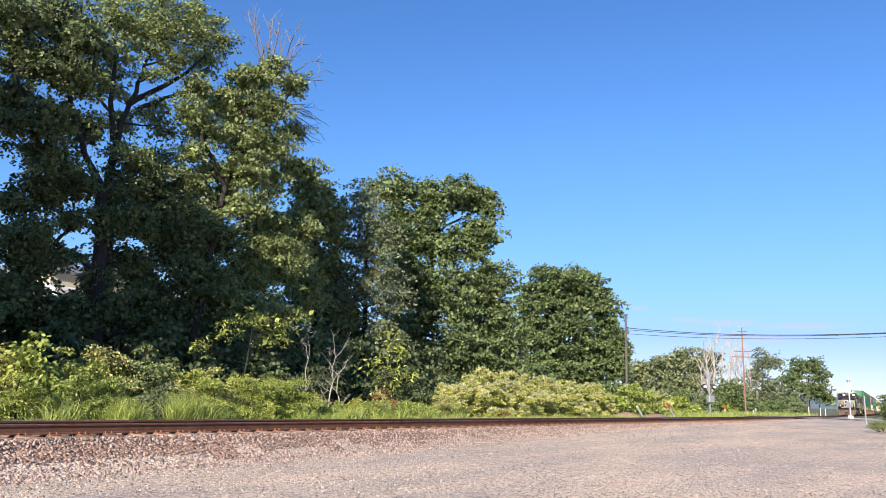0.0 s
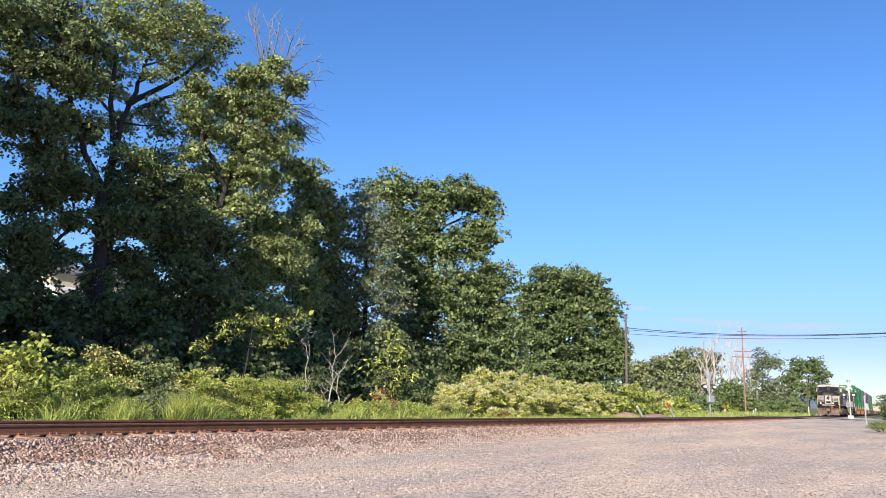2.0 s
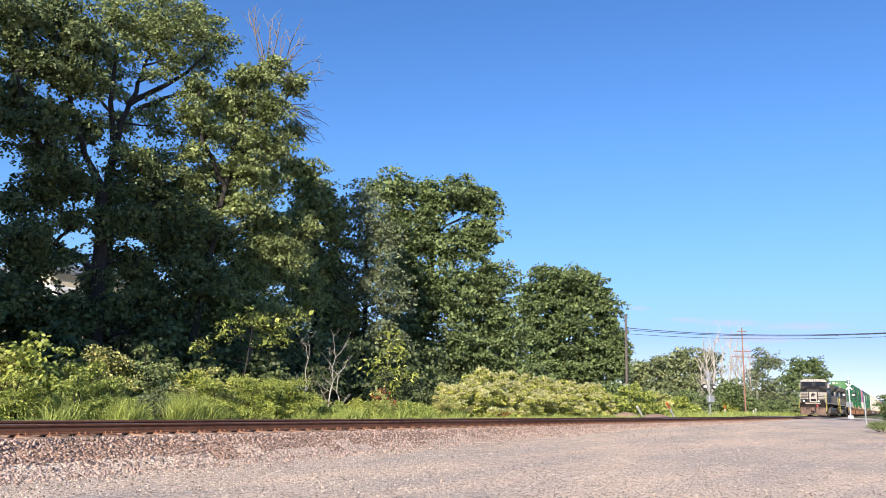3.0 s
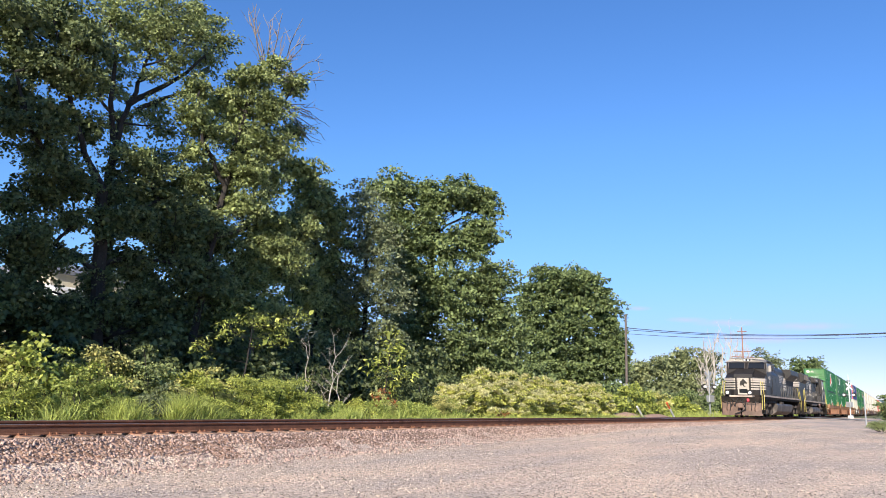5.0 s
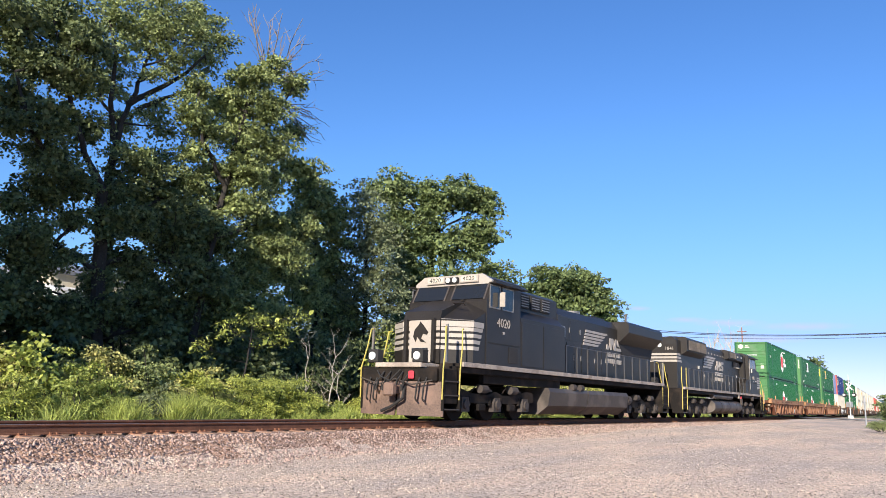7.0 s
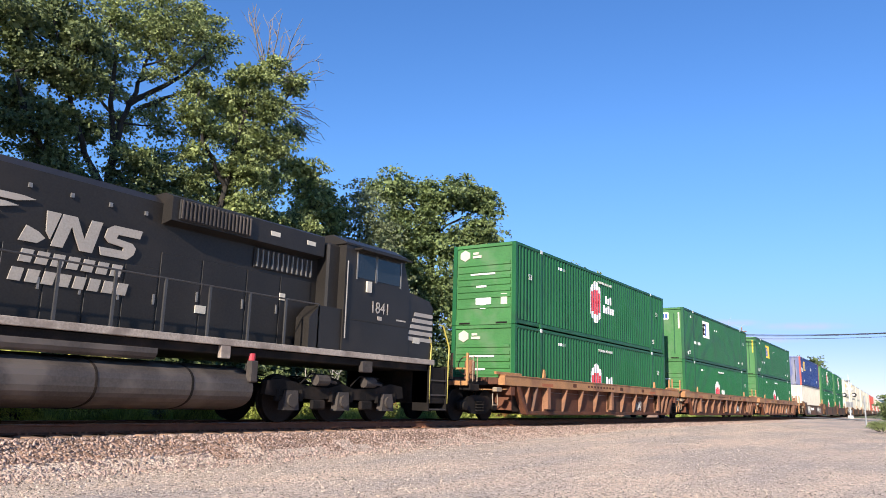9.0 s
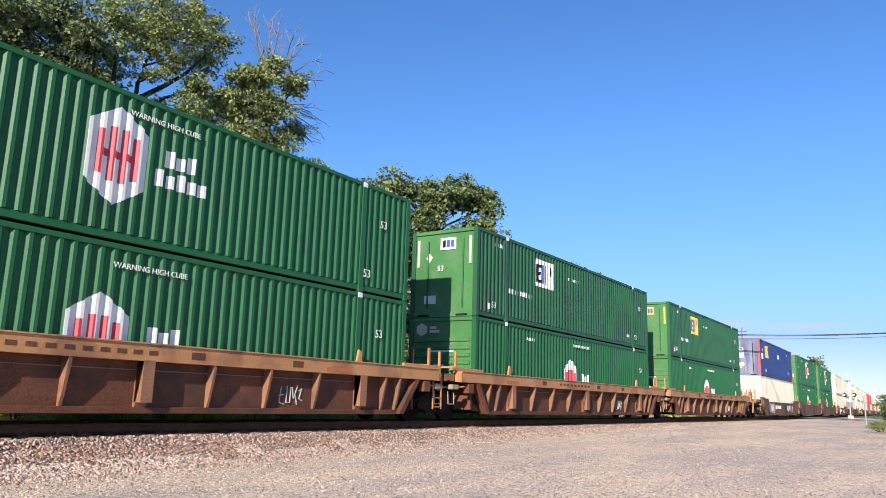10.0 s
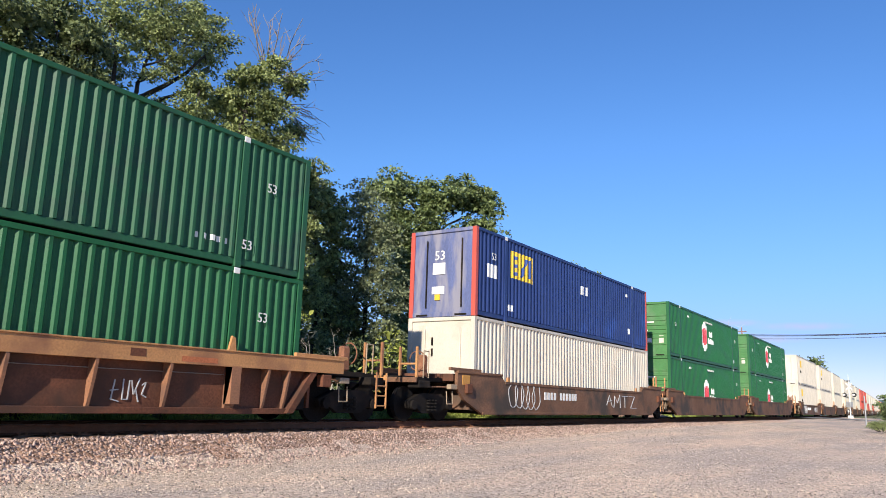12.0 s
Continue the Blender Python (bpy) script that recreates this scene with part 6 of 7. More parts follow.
    tree("tree", (28.7, 27.8, Z), [((-2.0, -0.5, 12.2), (1.2, 1.1, 0.8)), ((-1.3, -1.0, 10.9), (1.3, 1.2, 1.0)), ((-1.6, -0.0, 9.5), (1.4, 1.3, 1.2)), ((-0.7, -1.5, 9.7), (1.0, 0.9, 1.3)), ((-0.1, -0.5, 7.6), (1.5, 1.3, 1.5)), ((0.7, -0.8, 5.3), (1.5, 1.3, 1.5))],
         "leaf_olive", "slender tree with yellowish green leaves", leaf_size=0.18, clump=0.55, trunk_r=0.2, cover=4, core=1.6)
    tree("tree", (31.0, 26.3, Z), [((-1.5, -0.7, 11.0), (1.1, 1.0, 1.0)), ((-1.6, 0.0, 9.2), (1.2, 1.1, 1.3)), ((-0.6, -1.3, 8.7), (1.2, 1.1, 1.5)), ((-0.8, -0.4, 6.9), (1.6, 1.4, 1.6)), ((-0.2, -1.8, 6.0), (1.3, 1.2, 1.6)), ((-0.8, 0.6, 4.5), (1.4, 1.2, 1.3)), ((-0.0, -1.3, 3.9), (1.5, 1.3, 1.2)), ((-1.1, -1.0, 9.8), (1.1, 1.0, 1.1)), ((-1.2, 0.4, 6.6), (1.3, 1.2, 1.3))],
         "leaf_grey", "feathery grey-green tree beside larger ones", leaf_size=0.15, clump=0.6, trunk_r=0.2, cover=2, core=0.3)
    tree("tree", (38.5, 28.2, Z), [((-2.8, 0.0, 13.7), (1.5, 1.3, 1.1)), ((-3.4, 1.0, 13.3), (0.8, 0.7, 0.8)), ((-0.6, -3.1, 13.4), (2.0, 1.8, 1.2)), ((0.5, -4.6, 13.0), (0.9, 0.8, 1.1)), ((-1.3, -1.7, 12.4), (1.1, 1.0, 1.2)), ((0.6, -3.9, 10.9), (1.5, 1.4, 1.5)), ((-0.5, -2.1, 10.1), (1.8, 1.6, 1.4)), ((-2.3, -0.5, 8.6), (1.4, 1.3, 1.5)), ((1.5, -4.4, 8.2), (1.4, 1.3, 1.6)), ((-0.3, -2.9, 7.3), (2.3, 2.0, 1.9)), ((-1.2, -0.7, 5.9), (2.0, 1.8, 1.8)), ((2.2, -4.5, 5.6), (1.6, 1.5, 1.9)), ((0.4, -3.2, 4.4), (2.3, 2.0, 1.6)), ((3.0, -5.0, 3.7), (1.3, 1.1, 1.4)), ((-1.2, -0.3, 3.7), (1.9, 1.7, 1.4)), ((-2.5, 0.6, 10.7), (1.1, 0.9, 1.4)), ((2.2, -3.3, 2.6), (2.1, 1.9, 1.3)), ((3.8, -5.6, 2.4), (1.4, 1.3, 1.2)), ((0.2, -1.3, 2.5), (2.1, 1.9, 1.2)), ((-0.9, -0.8, 8.0), (1.4, 1.3, 1.4)), ((-1.4, -0.9, 10.6), (1.3, 1.2, 1.4)), ((-2.4, 0.1, 11.6), (1.2, 1.1, 1.3)), ((-1.7, -1.5, 13.4), (0.9, 0.8, 0.8))],
         "leaf_mid", "large spreading tree with a bare upper trunk", leaf_size=0.19, clump=0.6, trunk_r=0.34, cover=3.6, core=1.6)
    tree("tree", (78.6, 36.3, Z), [((-3.0, 0.3, 14.1), (3.1, 2.8, 2.3)), ((-0.9, -2.5, 13.3), (2.8, 2.5, 2.1)), ((-3.9, 2.4, 11.9), (2.4, 2.1, 2.5)), ((-1.4, -0.7, 10.5), (4.1, 3.7, 2.9)), ((0.7, -3.8, 10.6), (1.6, 1.5, 2.9)), ((1.7, -4.4, 7.8), (1.6, 1.5, 1.6)), ((-2.0, 1.4, 7.0), (3.5, 3.2, 2.5)), ((0.5, -2.2, 6.8), (3.1, 2.8, 2.0)), ((-3.6, 3.2, 8.5), (1.8, 1.6, 2.3)), ((-2.1, 2.4, 4.5), (3.1, 2.8, 2.1)), ((0.4, -1.2, 4.3), (3.1, 2.8, 1.9)), ((2.0, -3.9, 5.4), (1.9, 1.7, 1.9)), ((2.1, -4.7, 7.2), (1.3, 1.1, 1.8)), ((2.6, -4.9, 5.7), (1.0, 0.9, 1.4))],
         "leaf_mid", "rounded dense tree with dark green leaves", leaf_size=0.32, clump=1, trunk_r=0.4, cover=4.8, core=1.6)
    tree("tree", (104.4, 37.1, Z), [((-1.1, -0.1, 5.8), (2.4, 2.1, 1.7)), ((0.1, -2.1, 6.3), (2.4, 2.1, 1.6)), ((0.0, -0.8, 3.2), (3.5, 3.2, 1.7)), ((-1.4, 1.1, 3.9), (2.0, 1.8, 2.4))],
         "leaf_far_hazy", "pale green thicket tree beyond the track", leaf_size=0.34, clump=1, trunk_r=0.2, cover=2.2, core=1.6)
    tree("tree", (121.0, 36.3, Z), [((-1.7, 0.1, 7.9), (2.8, 2.5, 2.5)), ((0.4, -2.8, 7.6), (3.0, 2.7, 2.8)), ((-2.6, 2.1, 6.1), (2.3, 2.1, 2.3)), ((-0.1, -1.1, 4.5), (4.1, 3.6, 2.6)), ((-1.6, 1.6, 3.1), (3.0, 2.7, 2.1))],
         "leaf_far_hazy", "pale grey-green broad tree in the distance", leaf_size=0.38, clump=1.2, trunk_r=0.25, cover=2.2, core=1.6)
    tree("tree", (151.8, 31.3, Z), [((-1.8, -0.7, 9.7), (2.3, 2.1, 2.5)), ((-0.4, -2.5, 9.2), (1.5, 1.3, 1.7)), ((-2.1, 0.9, 6.6), (2.5, 2.3, 2.5)), ((0.1, -1.5, 4.6), (3.1, 2.8, 2.7)), ((-2.1, 2.0, 3.5), (2.7, 2.4, 2.1))],
         "leaf_grey", "distant grey-green tree with bare limbs", leaf_size=0.4, clump=1.2, trunk_r=0.3, cover=1.9, core=0.3)
    tree("tree", (184.3, 28.9, Z), [((-2.9, 1.1, 9.7), (2.5, 2.2, 2.5)), ((-1.0, -1.8, 10.4), (2.7, 2.4, 2.0)), ((0.4, -3.2, 8.2), (2.0, 1.8, 2.0)), ((-3.1, 2.5, 6.6), (3.2, 2.9, 3.0)), ((-0.3, -1.2, 5.5), (3.7, 3.3, 2.5)), ((1.9, -3.8, 3.8), (1.7, 1.6, 1.7))],
         "leaf_mid", "distant dark green wide-crowned tree", leaf_size=0.45, clump=1.4, trunk_r=0.35, cover=2.5, core=1.6)
    tree("tree", (118.5, 29.3, Z), [((-0.5, -0.3, 3.7), (2.5, 2.3, 1.7)), ((-1.3, 1.2, 2.4), (2.5, 2.3, 1.3)), ((0.7, -1.5, 2.1), (2.0, 1.8, 1.2))],
         "leaf_mid", "low dark green tree beyond the crossing", leaf_size=0.36, clump=1, trunk_r=0.2, cover=2.2, core=1.6)
    tree("sapling", (18.2, 21.0, Z), [((0.2, 0.0, 3.6), (0.9, 0.7, 0.4)), ((1.5, 0.0, 3.5), (0.8, 0.6, 0.4)), ((2.9, 0.0, 4.0), (0.4, 0.4, 0.3)), ((1.1, 0.0, 2.9), (0.9, 0.7, 0.3)), ((-1.7, 0.0, 2.4), (0.5, 0.4, 0.3)), ((-0.5, 0.0, 3.0), (0.6, 0.5, 0.3))],
         "leaf_bright", "young walnut tree with sunlit feathery leaves", leaf_size=0.14, clump=0.3, trunk_r=0.05, cover=1.2, core=0.05, long=3.2)
    tree("sapling", (24.5, 19.5, Z), [((0.2, 0.0, 3.3), (0.5, 0.4, 0.5)), ((0.6, 0.0, 2.7), (0.7, 0.5, 0.4)), ((-0.1, 0.0, 1.9), (0.7, 0.5, 0.4)), ((1.3, 0.0, 2.0), (0.5, 0.4, 0.4)), ((0.3, 0.0, 1.3), (0.6, 0.5, 0.3)), ((-0.6, 0.0, 2.3), (0.4, 0.3, 0.2))],
         "leaf_bright", "young sapling with drooping bright green leaves", leaf_size=0.2, clump=0.3, trunk_r=0.05, cover=1.4, core=0.05, long=2.6)
    # trees up the line, past the edge of the view, which shade the near ones
    tree("tree", (0.5, 22.5, Z), [((0, 0, 11.5), (3.0, 3.0, 2.6)), ((-2.4, 0, 8.6), (3.0, 3.0, 2.6)), ((2.2, -0.6, 8.2), (2.6, 2.6, 2.4)), ((0, 0.5, 5.4), (3.4, 3.0, 2.2)), ((0, 0, 14.0), (2.2, 2.2, 1.6))],
         "leaf_dark", "tall dense dark green tree up the line", leaf_size=0.34, clump=0.9, trunk_r=0.36, cover=4.5, core=3)
    tree("tree", (-6.5, 22.0, Z), [((0, 0, 11.0), (3.4, 3.0, 3.0)), ((-2.6, 0, 7.6), (3.0, 3.0, 2.6)), ((2.4, -0.4, 7.4), (2.8, 2.6, 2.6)), ((0, 0.5, 4.6), (3.6, 3.0, 2.2))],
         "leaf_dark", "tall dense dark green tree up the line", leaf_size=0.36, clump=1.0, trunk_r=0.36, cover=4.5, core=3)
    tree("tree", (-3.0, 20.0, Z), [((0, 0, 12.6), (2.6, 2.0, 2.0)), ((-1.8, 0.2, 9.6), (2.6, 2.0, 2.0)), ((1.8, 0.4, 9.4), (2.2, 1.9, 2.0)), ((0, 0.3, 6.6), (2.8, 2.0, 1.8)), ((0.4, 0.3, 15.0), (2.0, 1.7, 1.4))],
         "leaf_dark", "tall dense dark green tree up the line", leaf_size=0.34, clump=0.9, trunk_r=0.34, cover=4.5, core=3)
    tree("tree", (3.0, 18.8, Z), [((0, 0, 12.8), (2.4, 1.8, 1.6)), ((-1.6, 0.2, 10.4), (2.2, 1.8, 1.5)), ((1.4, 0.4, 10.8), (1.9, 1.7, 1.5))],
         "leaf_dark", "tall dense dark green tree up the line", leaf_size=0.34, clump=0.9, trunk_r=0.3, cover=4.5, core=3)
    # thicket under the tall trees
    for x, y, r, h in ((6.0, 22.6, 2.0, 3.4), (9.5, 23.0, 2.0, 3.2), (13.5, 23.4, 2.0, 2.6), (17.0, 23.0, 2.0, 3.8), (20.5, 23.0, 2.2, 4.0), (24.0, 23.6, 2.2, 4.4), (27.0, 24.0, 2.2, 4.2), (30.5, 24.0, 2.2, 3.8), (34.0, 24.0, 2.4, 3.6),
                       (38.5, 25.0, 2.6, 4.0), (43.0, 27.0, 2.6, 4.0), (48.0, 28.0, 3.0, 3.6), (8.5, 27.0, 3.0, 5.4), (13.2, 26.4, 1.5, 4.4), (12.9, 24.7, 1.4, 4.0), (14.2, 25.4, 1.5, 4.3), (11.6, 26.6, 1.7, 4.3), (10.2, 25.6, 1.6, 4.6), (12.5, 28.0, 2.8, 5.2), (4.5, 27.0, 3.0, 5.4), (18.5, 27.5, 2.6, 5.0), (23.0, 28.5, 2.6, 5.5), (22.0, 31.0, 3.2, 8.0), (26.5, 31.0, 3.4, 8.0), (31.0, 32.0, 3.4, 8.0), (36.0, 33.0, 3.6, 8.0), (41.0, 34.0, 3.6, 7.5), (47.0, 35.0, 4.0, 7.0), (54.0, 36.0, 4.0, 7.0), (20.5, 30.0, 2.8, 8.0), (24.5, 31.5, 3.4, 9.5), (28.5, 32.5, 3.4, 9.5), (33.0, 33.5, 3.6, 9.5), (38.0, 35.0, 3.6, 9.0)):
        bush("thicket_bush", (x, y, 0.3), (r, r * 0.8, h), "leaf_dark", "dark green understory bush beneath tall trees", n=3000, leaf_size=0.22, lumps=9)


build_trees()


def build_bushes():
    k = 0
    for x in np.arange(4.5, 16.5, 1.1):
        h = (2.15, 1.85, 2.3, 1.9, 2.0)[k % 5] * (1.0 if x < 13.5 else 0.85)
        bush("shrub", (x + random.uniform(-0.3, 0.3), 19.4 + random.uniform(-0.5, 0.5), 0.33), (1.25, 1.0, h), ("leaf_weed", "leaf_bright", "leaf_weed", "leaf_olive", "leaf_sun")[k % 5],
             "leafy green wild shrub beside the track", n=7000, leaf_size=0.085, lumps=14)
        k += 1
    for x, h, m in ((6.2, 1.2, "leaf_weed"), (7.9, 1.0, "leaf_mid"), (8.9, 1.5, "leaf_bright"), (10.4, 1.55, "grass"), (11.5, 1.3, "grass"), (12.6, 0.95, "leaf_grey"), (13.5, 1.1, "leaf_weed"), (14.4, 0.9, "leaf_bright")):
        bush("weed_clump", (x, 17.8 + random.uniform(-0.15, 0.25), 0.33), (0.75, 0.5, h), m, "sunlit yellow-green weeds beside the track", n=4200, leaf_size=0.075, long=2.8, lumps=8)
    for x, h in ((15.2, 1.45), (16.3, 1.8), (17.4, 1.75), (18.4, 1.4)):
        bush("fern_shrub", (x, 18.5, 0.33), (0.95, 0.8, h), "leaf_bright", "feathery green shrub with drooping fronds", n=7000, leaf_size=0.075, lumps=6, long=3.0, spread=1.1)
    for x in np.arange(18.2, 28.2, 0.85):
        bush("weed_clump", (x + random.uniform(-0.2, 0.2), 18.2 + random.uniform(-0.3, 0.5), 0.33), (0.8, 0.55, random.uniform(0.75, 1.15)), ("grass", "leaf_weed", "grass", "leaf_sun")[k % 4],
             "sunlit yellow-green weeds beside the track", n=3600, leaf_size=0.085, long=3.2, lumps=7)
        k += 1
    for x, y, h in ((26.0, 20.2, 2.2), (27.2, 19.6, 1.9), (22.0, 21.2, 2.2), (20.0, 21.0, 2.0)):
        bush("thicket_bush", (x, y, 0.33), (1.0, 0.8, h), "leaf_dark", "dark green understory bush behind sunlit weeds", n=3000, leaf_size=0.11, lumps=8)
    bush("broadleaf_sapling", (9.7, 18.7, 0.33), (0.55, 0.5, 2.55), "leaf_bright", "broad-leaved young sapling lit by the sun", n=620, leaf_size=0.16, lumps=5, long=1.4)
    bush("sumac_bush", (24.0, 19.3, 0.33), (0.55, 0.5, 1.7), "leaf_rust", "withered rust-brown bush under a sapling", n=420, leaf_size=0.14, lumps=5)
    bush("red_bush", (30.6, 17.6, 0.33), (0.5, 0.4, 0.5), "leaf_rust", "small orange-red weed beside the track", n=700, leaf_size=0.08, lumps=5)
    for x, y, h in ((28.9, 19.2, 1.85), (30.2, 19.0, 1.95), (31.6, 19.3, 2.2), (33.0, 19.5, 2.35), (34.6, 19.4, 2.3), (36.2, 19.6, 2.3), (37.8, 19.8, 2.3), (39.6, 19.8, 2.25), (41.4, 20.0, 2.3), (43.2, 20.1, 2.35), (45.2, 20.2, 2.35), (47.2, 20.3, 2.3), (49.0, 20.5, 2.0),
                    (34.2, 21.0, 3.1), (36.8, 21.2, 2.6), (40.4, 21.4, 2.5), (44.4, 21.8, 2.5), (47.6, 21.8, 2.4)):
        bush("hedge_bush", (x, y, 0.33), (1.2, 1.1, h), "leaf_hedge", "cream-flowering dense hedge bush beside the track", n=6500, leaf_size=0.10, lumps=15, bloom="blossom", spread=0.85)
    # beyond the hedge
    for x, y, a, h, m in ((52.5, 21.5, 1.8, 2.2, "leaf_bright"), (55.5, 22.5, 2.0, 2.6, "leaf_mid"), (58.5, 22.0, 2.0, 2.8, "leaf_bright"), (62.0, 22.6, 2.2, 2.4, "leaf_bright"), (66.0, 24.0, 2.4, 3.0, "leaf_mid"), (70.0, 24.0, 2.0, 2.4, "leaf_cream"),
                          (78.0, 24.0, 2.0, 2.2, "leaf_bright"), (84.0, 26.0, 2.6, 3.0, "leaf_mid"), (92.0, 28.0, 2.6, 3.0, "leaf_far_hazy"), (100.0, 29.0, 2.8, 3.4, "leaf_mid"), (108.0, 30.0, 2.8, 3.0, "leaf_mid"), (118.0, 30.0, 2.6, 2.6, "leaf_bright"),
                          (128.0, 31.0, 2.6, 2.6, "leaf_far_hazy"), (138.0, 31.0, 3.0, 3.0, "leaf_mid"), (150.0, 32.0, 3.4, 3.4, "leaf_far_hazy"), (163.0, 34.0, 4.0, 4.0, "leaf_mid"), (178.0, 37.0, 4.0, 5.0, "leaf_mid"), (195.0, 41.0, 5.0, 6.0, "leaf_far_hazy"), (136.0, 26.0, 2.6, 2.8, "leaf_mid"), (148.0, 26.8, 2.8, 3.2, "leaf_far_hazy"), (160.0, 28.0, 3.2, 3.6, "leaf_mid"), (172.0, 30.0, 3.6, 4.4, "leaf_mid"), (186.0, 33.0, 4.0, 5.4, "leaf_far_hazy")):
        bush("roadside_bush", (x, y, 0.33), (a, a * 0.8, h), m, "wild green bush beyond the track", n=2400, leaf_size=0.10 + 0.0016 * x, lumps=9)
    bush("verge_bush", (100.5, 7.2, 0.5), (1.7, 1.6, 3.3), "leaf_mid", "dark green bush beside the crossing road", n=2600, leaf_size=0.22, lumps=9)
    bush("weed_clump", (45.5, 3.7, 0.42), (1.3, 0.9, 0.5), "leaf_olive", "low dry brownish-green weeds beside the gravel", n=3000, leaf_size=0.08, lumps=7, long=3.0)
    # the right of way on the near side, far up the line
    for x, y, a, h in ((140.0, 6.0, 3.0, 4.5), (152.0, 6.6, 3.4, 5.4), (168.0, 6.6, 4.0, 6.5), (190.0, 8.5, 5.0, 7.0), (215.0, 11.0, 5.0, 7.0), (250.0, 15.0, 6.0, 7.0)):
        bush("verge_bush", (x, y, 0.5), (a, a * 0.8, h), "leaf_mid", "dark green bush on the near verge", n=3000, leaf_size=0.40, lumps=9)


build_bushes()


def build_grass():
    """Tall grass along the far foot of the track, and on the verge by the crossing."""
    def blades(n, xs, tall, name, label):
        c = np.zeros((n, 3))
        c[:, 0] = rng.uniform(*xs[0], n)
        yc = np.array([line_y(x) for x in c[:, 0]]) if xs[2] else np.zeros(n)
        c[:, 1] = yc + rng.uniform(*xs[1], n)
        keep = rng.uniform(size=n) < 0.15 + 0.85 * (np.sin(c[:, 0] * 1.7) * np.sin(c[:, 1] * 2.3 + c[:, 0] * 0.6) > 0.0)
        c = c[keep]
        n = len(c)
        c[:, 2] = [ground_z(x, y) - 0.02 for x, y, _ in c]
        d = np.stack([rng.normal(0, 0.28, n), rng.normal(0, 0.28, n), np.ones(n)], 1)
        L = tall * rng.uniform(0.3, 1.25, (n, 1)) * (0.8 + 0.35 * np.sin(c[:, :1] * 2.9 + 1.3 * np.sin(c[:, :1] * 1.1)))
        s = np.stack([rng.normal(size=n), rng.normal(size=n), np.zeros(n)], 1)
        s /= np.linalg.norm(s, axis=1)[:, None]
        w = (0.006 + 0.00018 * c[:, :1])
        bend = np.stack([rng.normal(0, 0.25, n), rng.normal(0, 0.25, n), np.zeros(n)], 1) * L
        v = np.stack([c, c + d * L * 0.55 + s * w, c + d * L + bend, c + d * L * 0.55 - s * w], 1).reshape(-1, 3)
        quads_object(name, v, M["grass"], None, label, "stuff")["category"] = "grass"
    blades(30000, ((3, 48), (2.9, 4.4), True), 0.34, "grass", "tall yellow-green grass along the track")
    blades(6500, ((9.4, 12.2), (3.0, 4.0), True), 0.62, "grass", "bright tall grass clump beside the track")
    blades(4500, ((12.6, 14.6), (3.0, 3.8), True), 0.72, "grass", "bright upright grass clump beside the track")
    blades(16000, ((17, 28), (3.0, 5.0), True), 0.5, "grass", "tall sunlit grass before the thicket")
    blades(20000, ((62, 150), (3.2, 9.0), True), 0.6, "grass", "dry yellow-green grass beyond the crossing")
    blades(1800, ((50, 66), (1.5, 4.6), False), 0.32, "grass", "rough grass tuft beside the crossing")


build_grass()


M["twig"] = material("grey_twig", (0.20, 0.165, 0.15), 0.9, spread=0.25, scale=3, fine=20, bump=0.3)


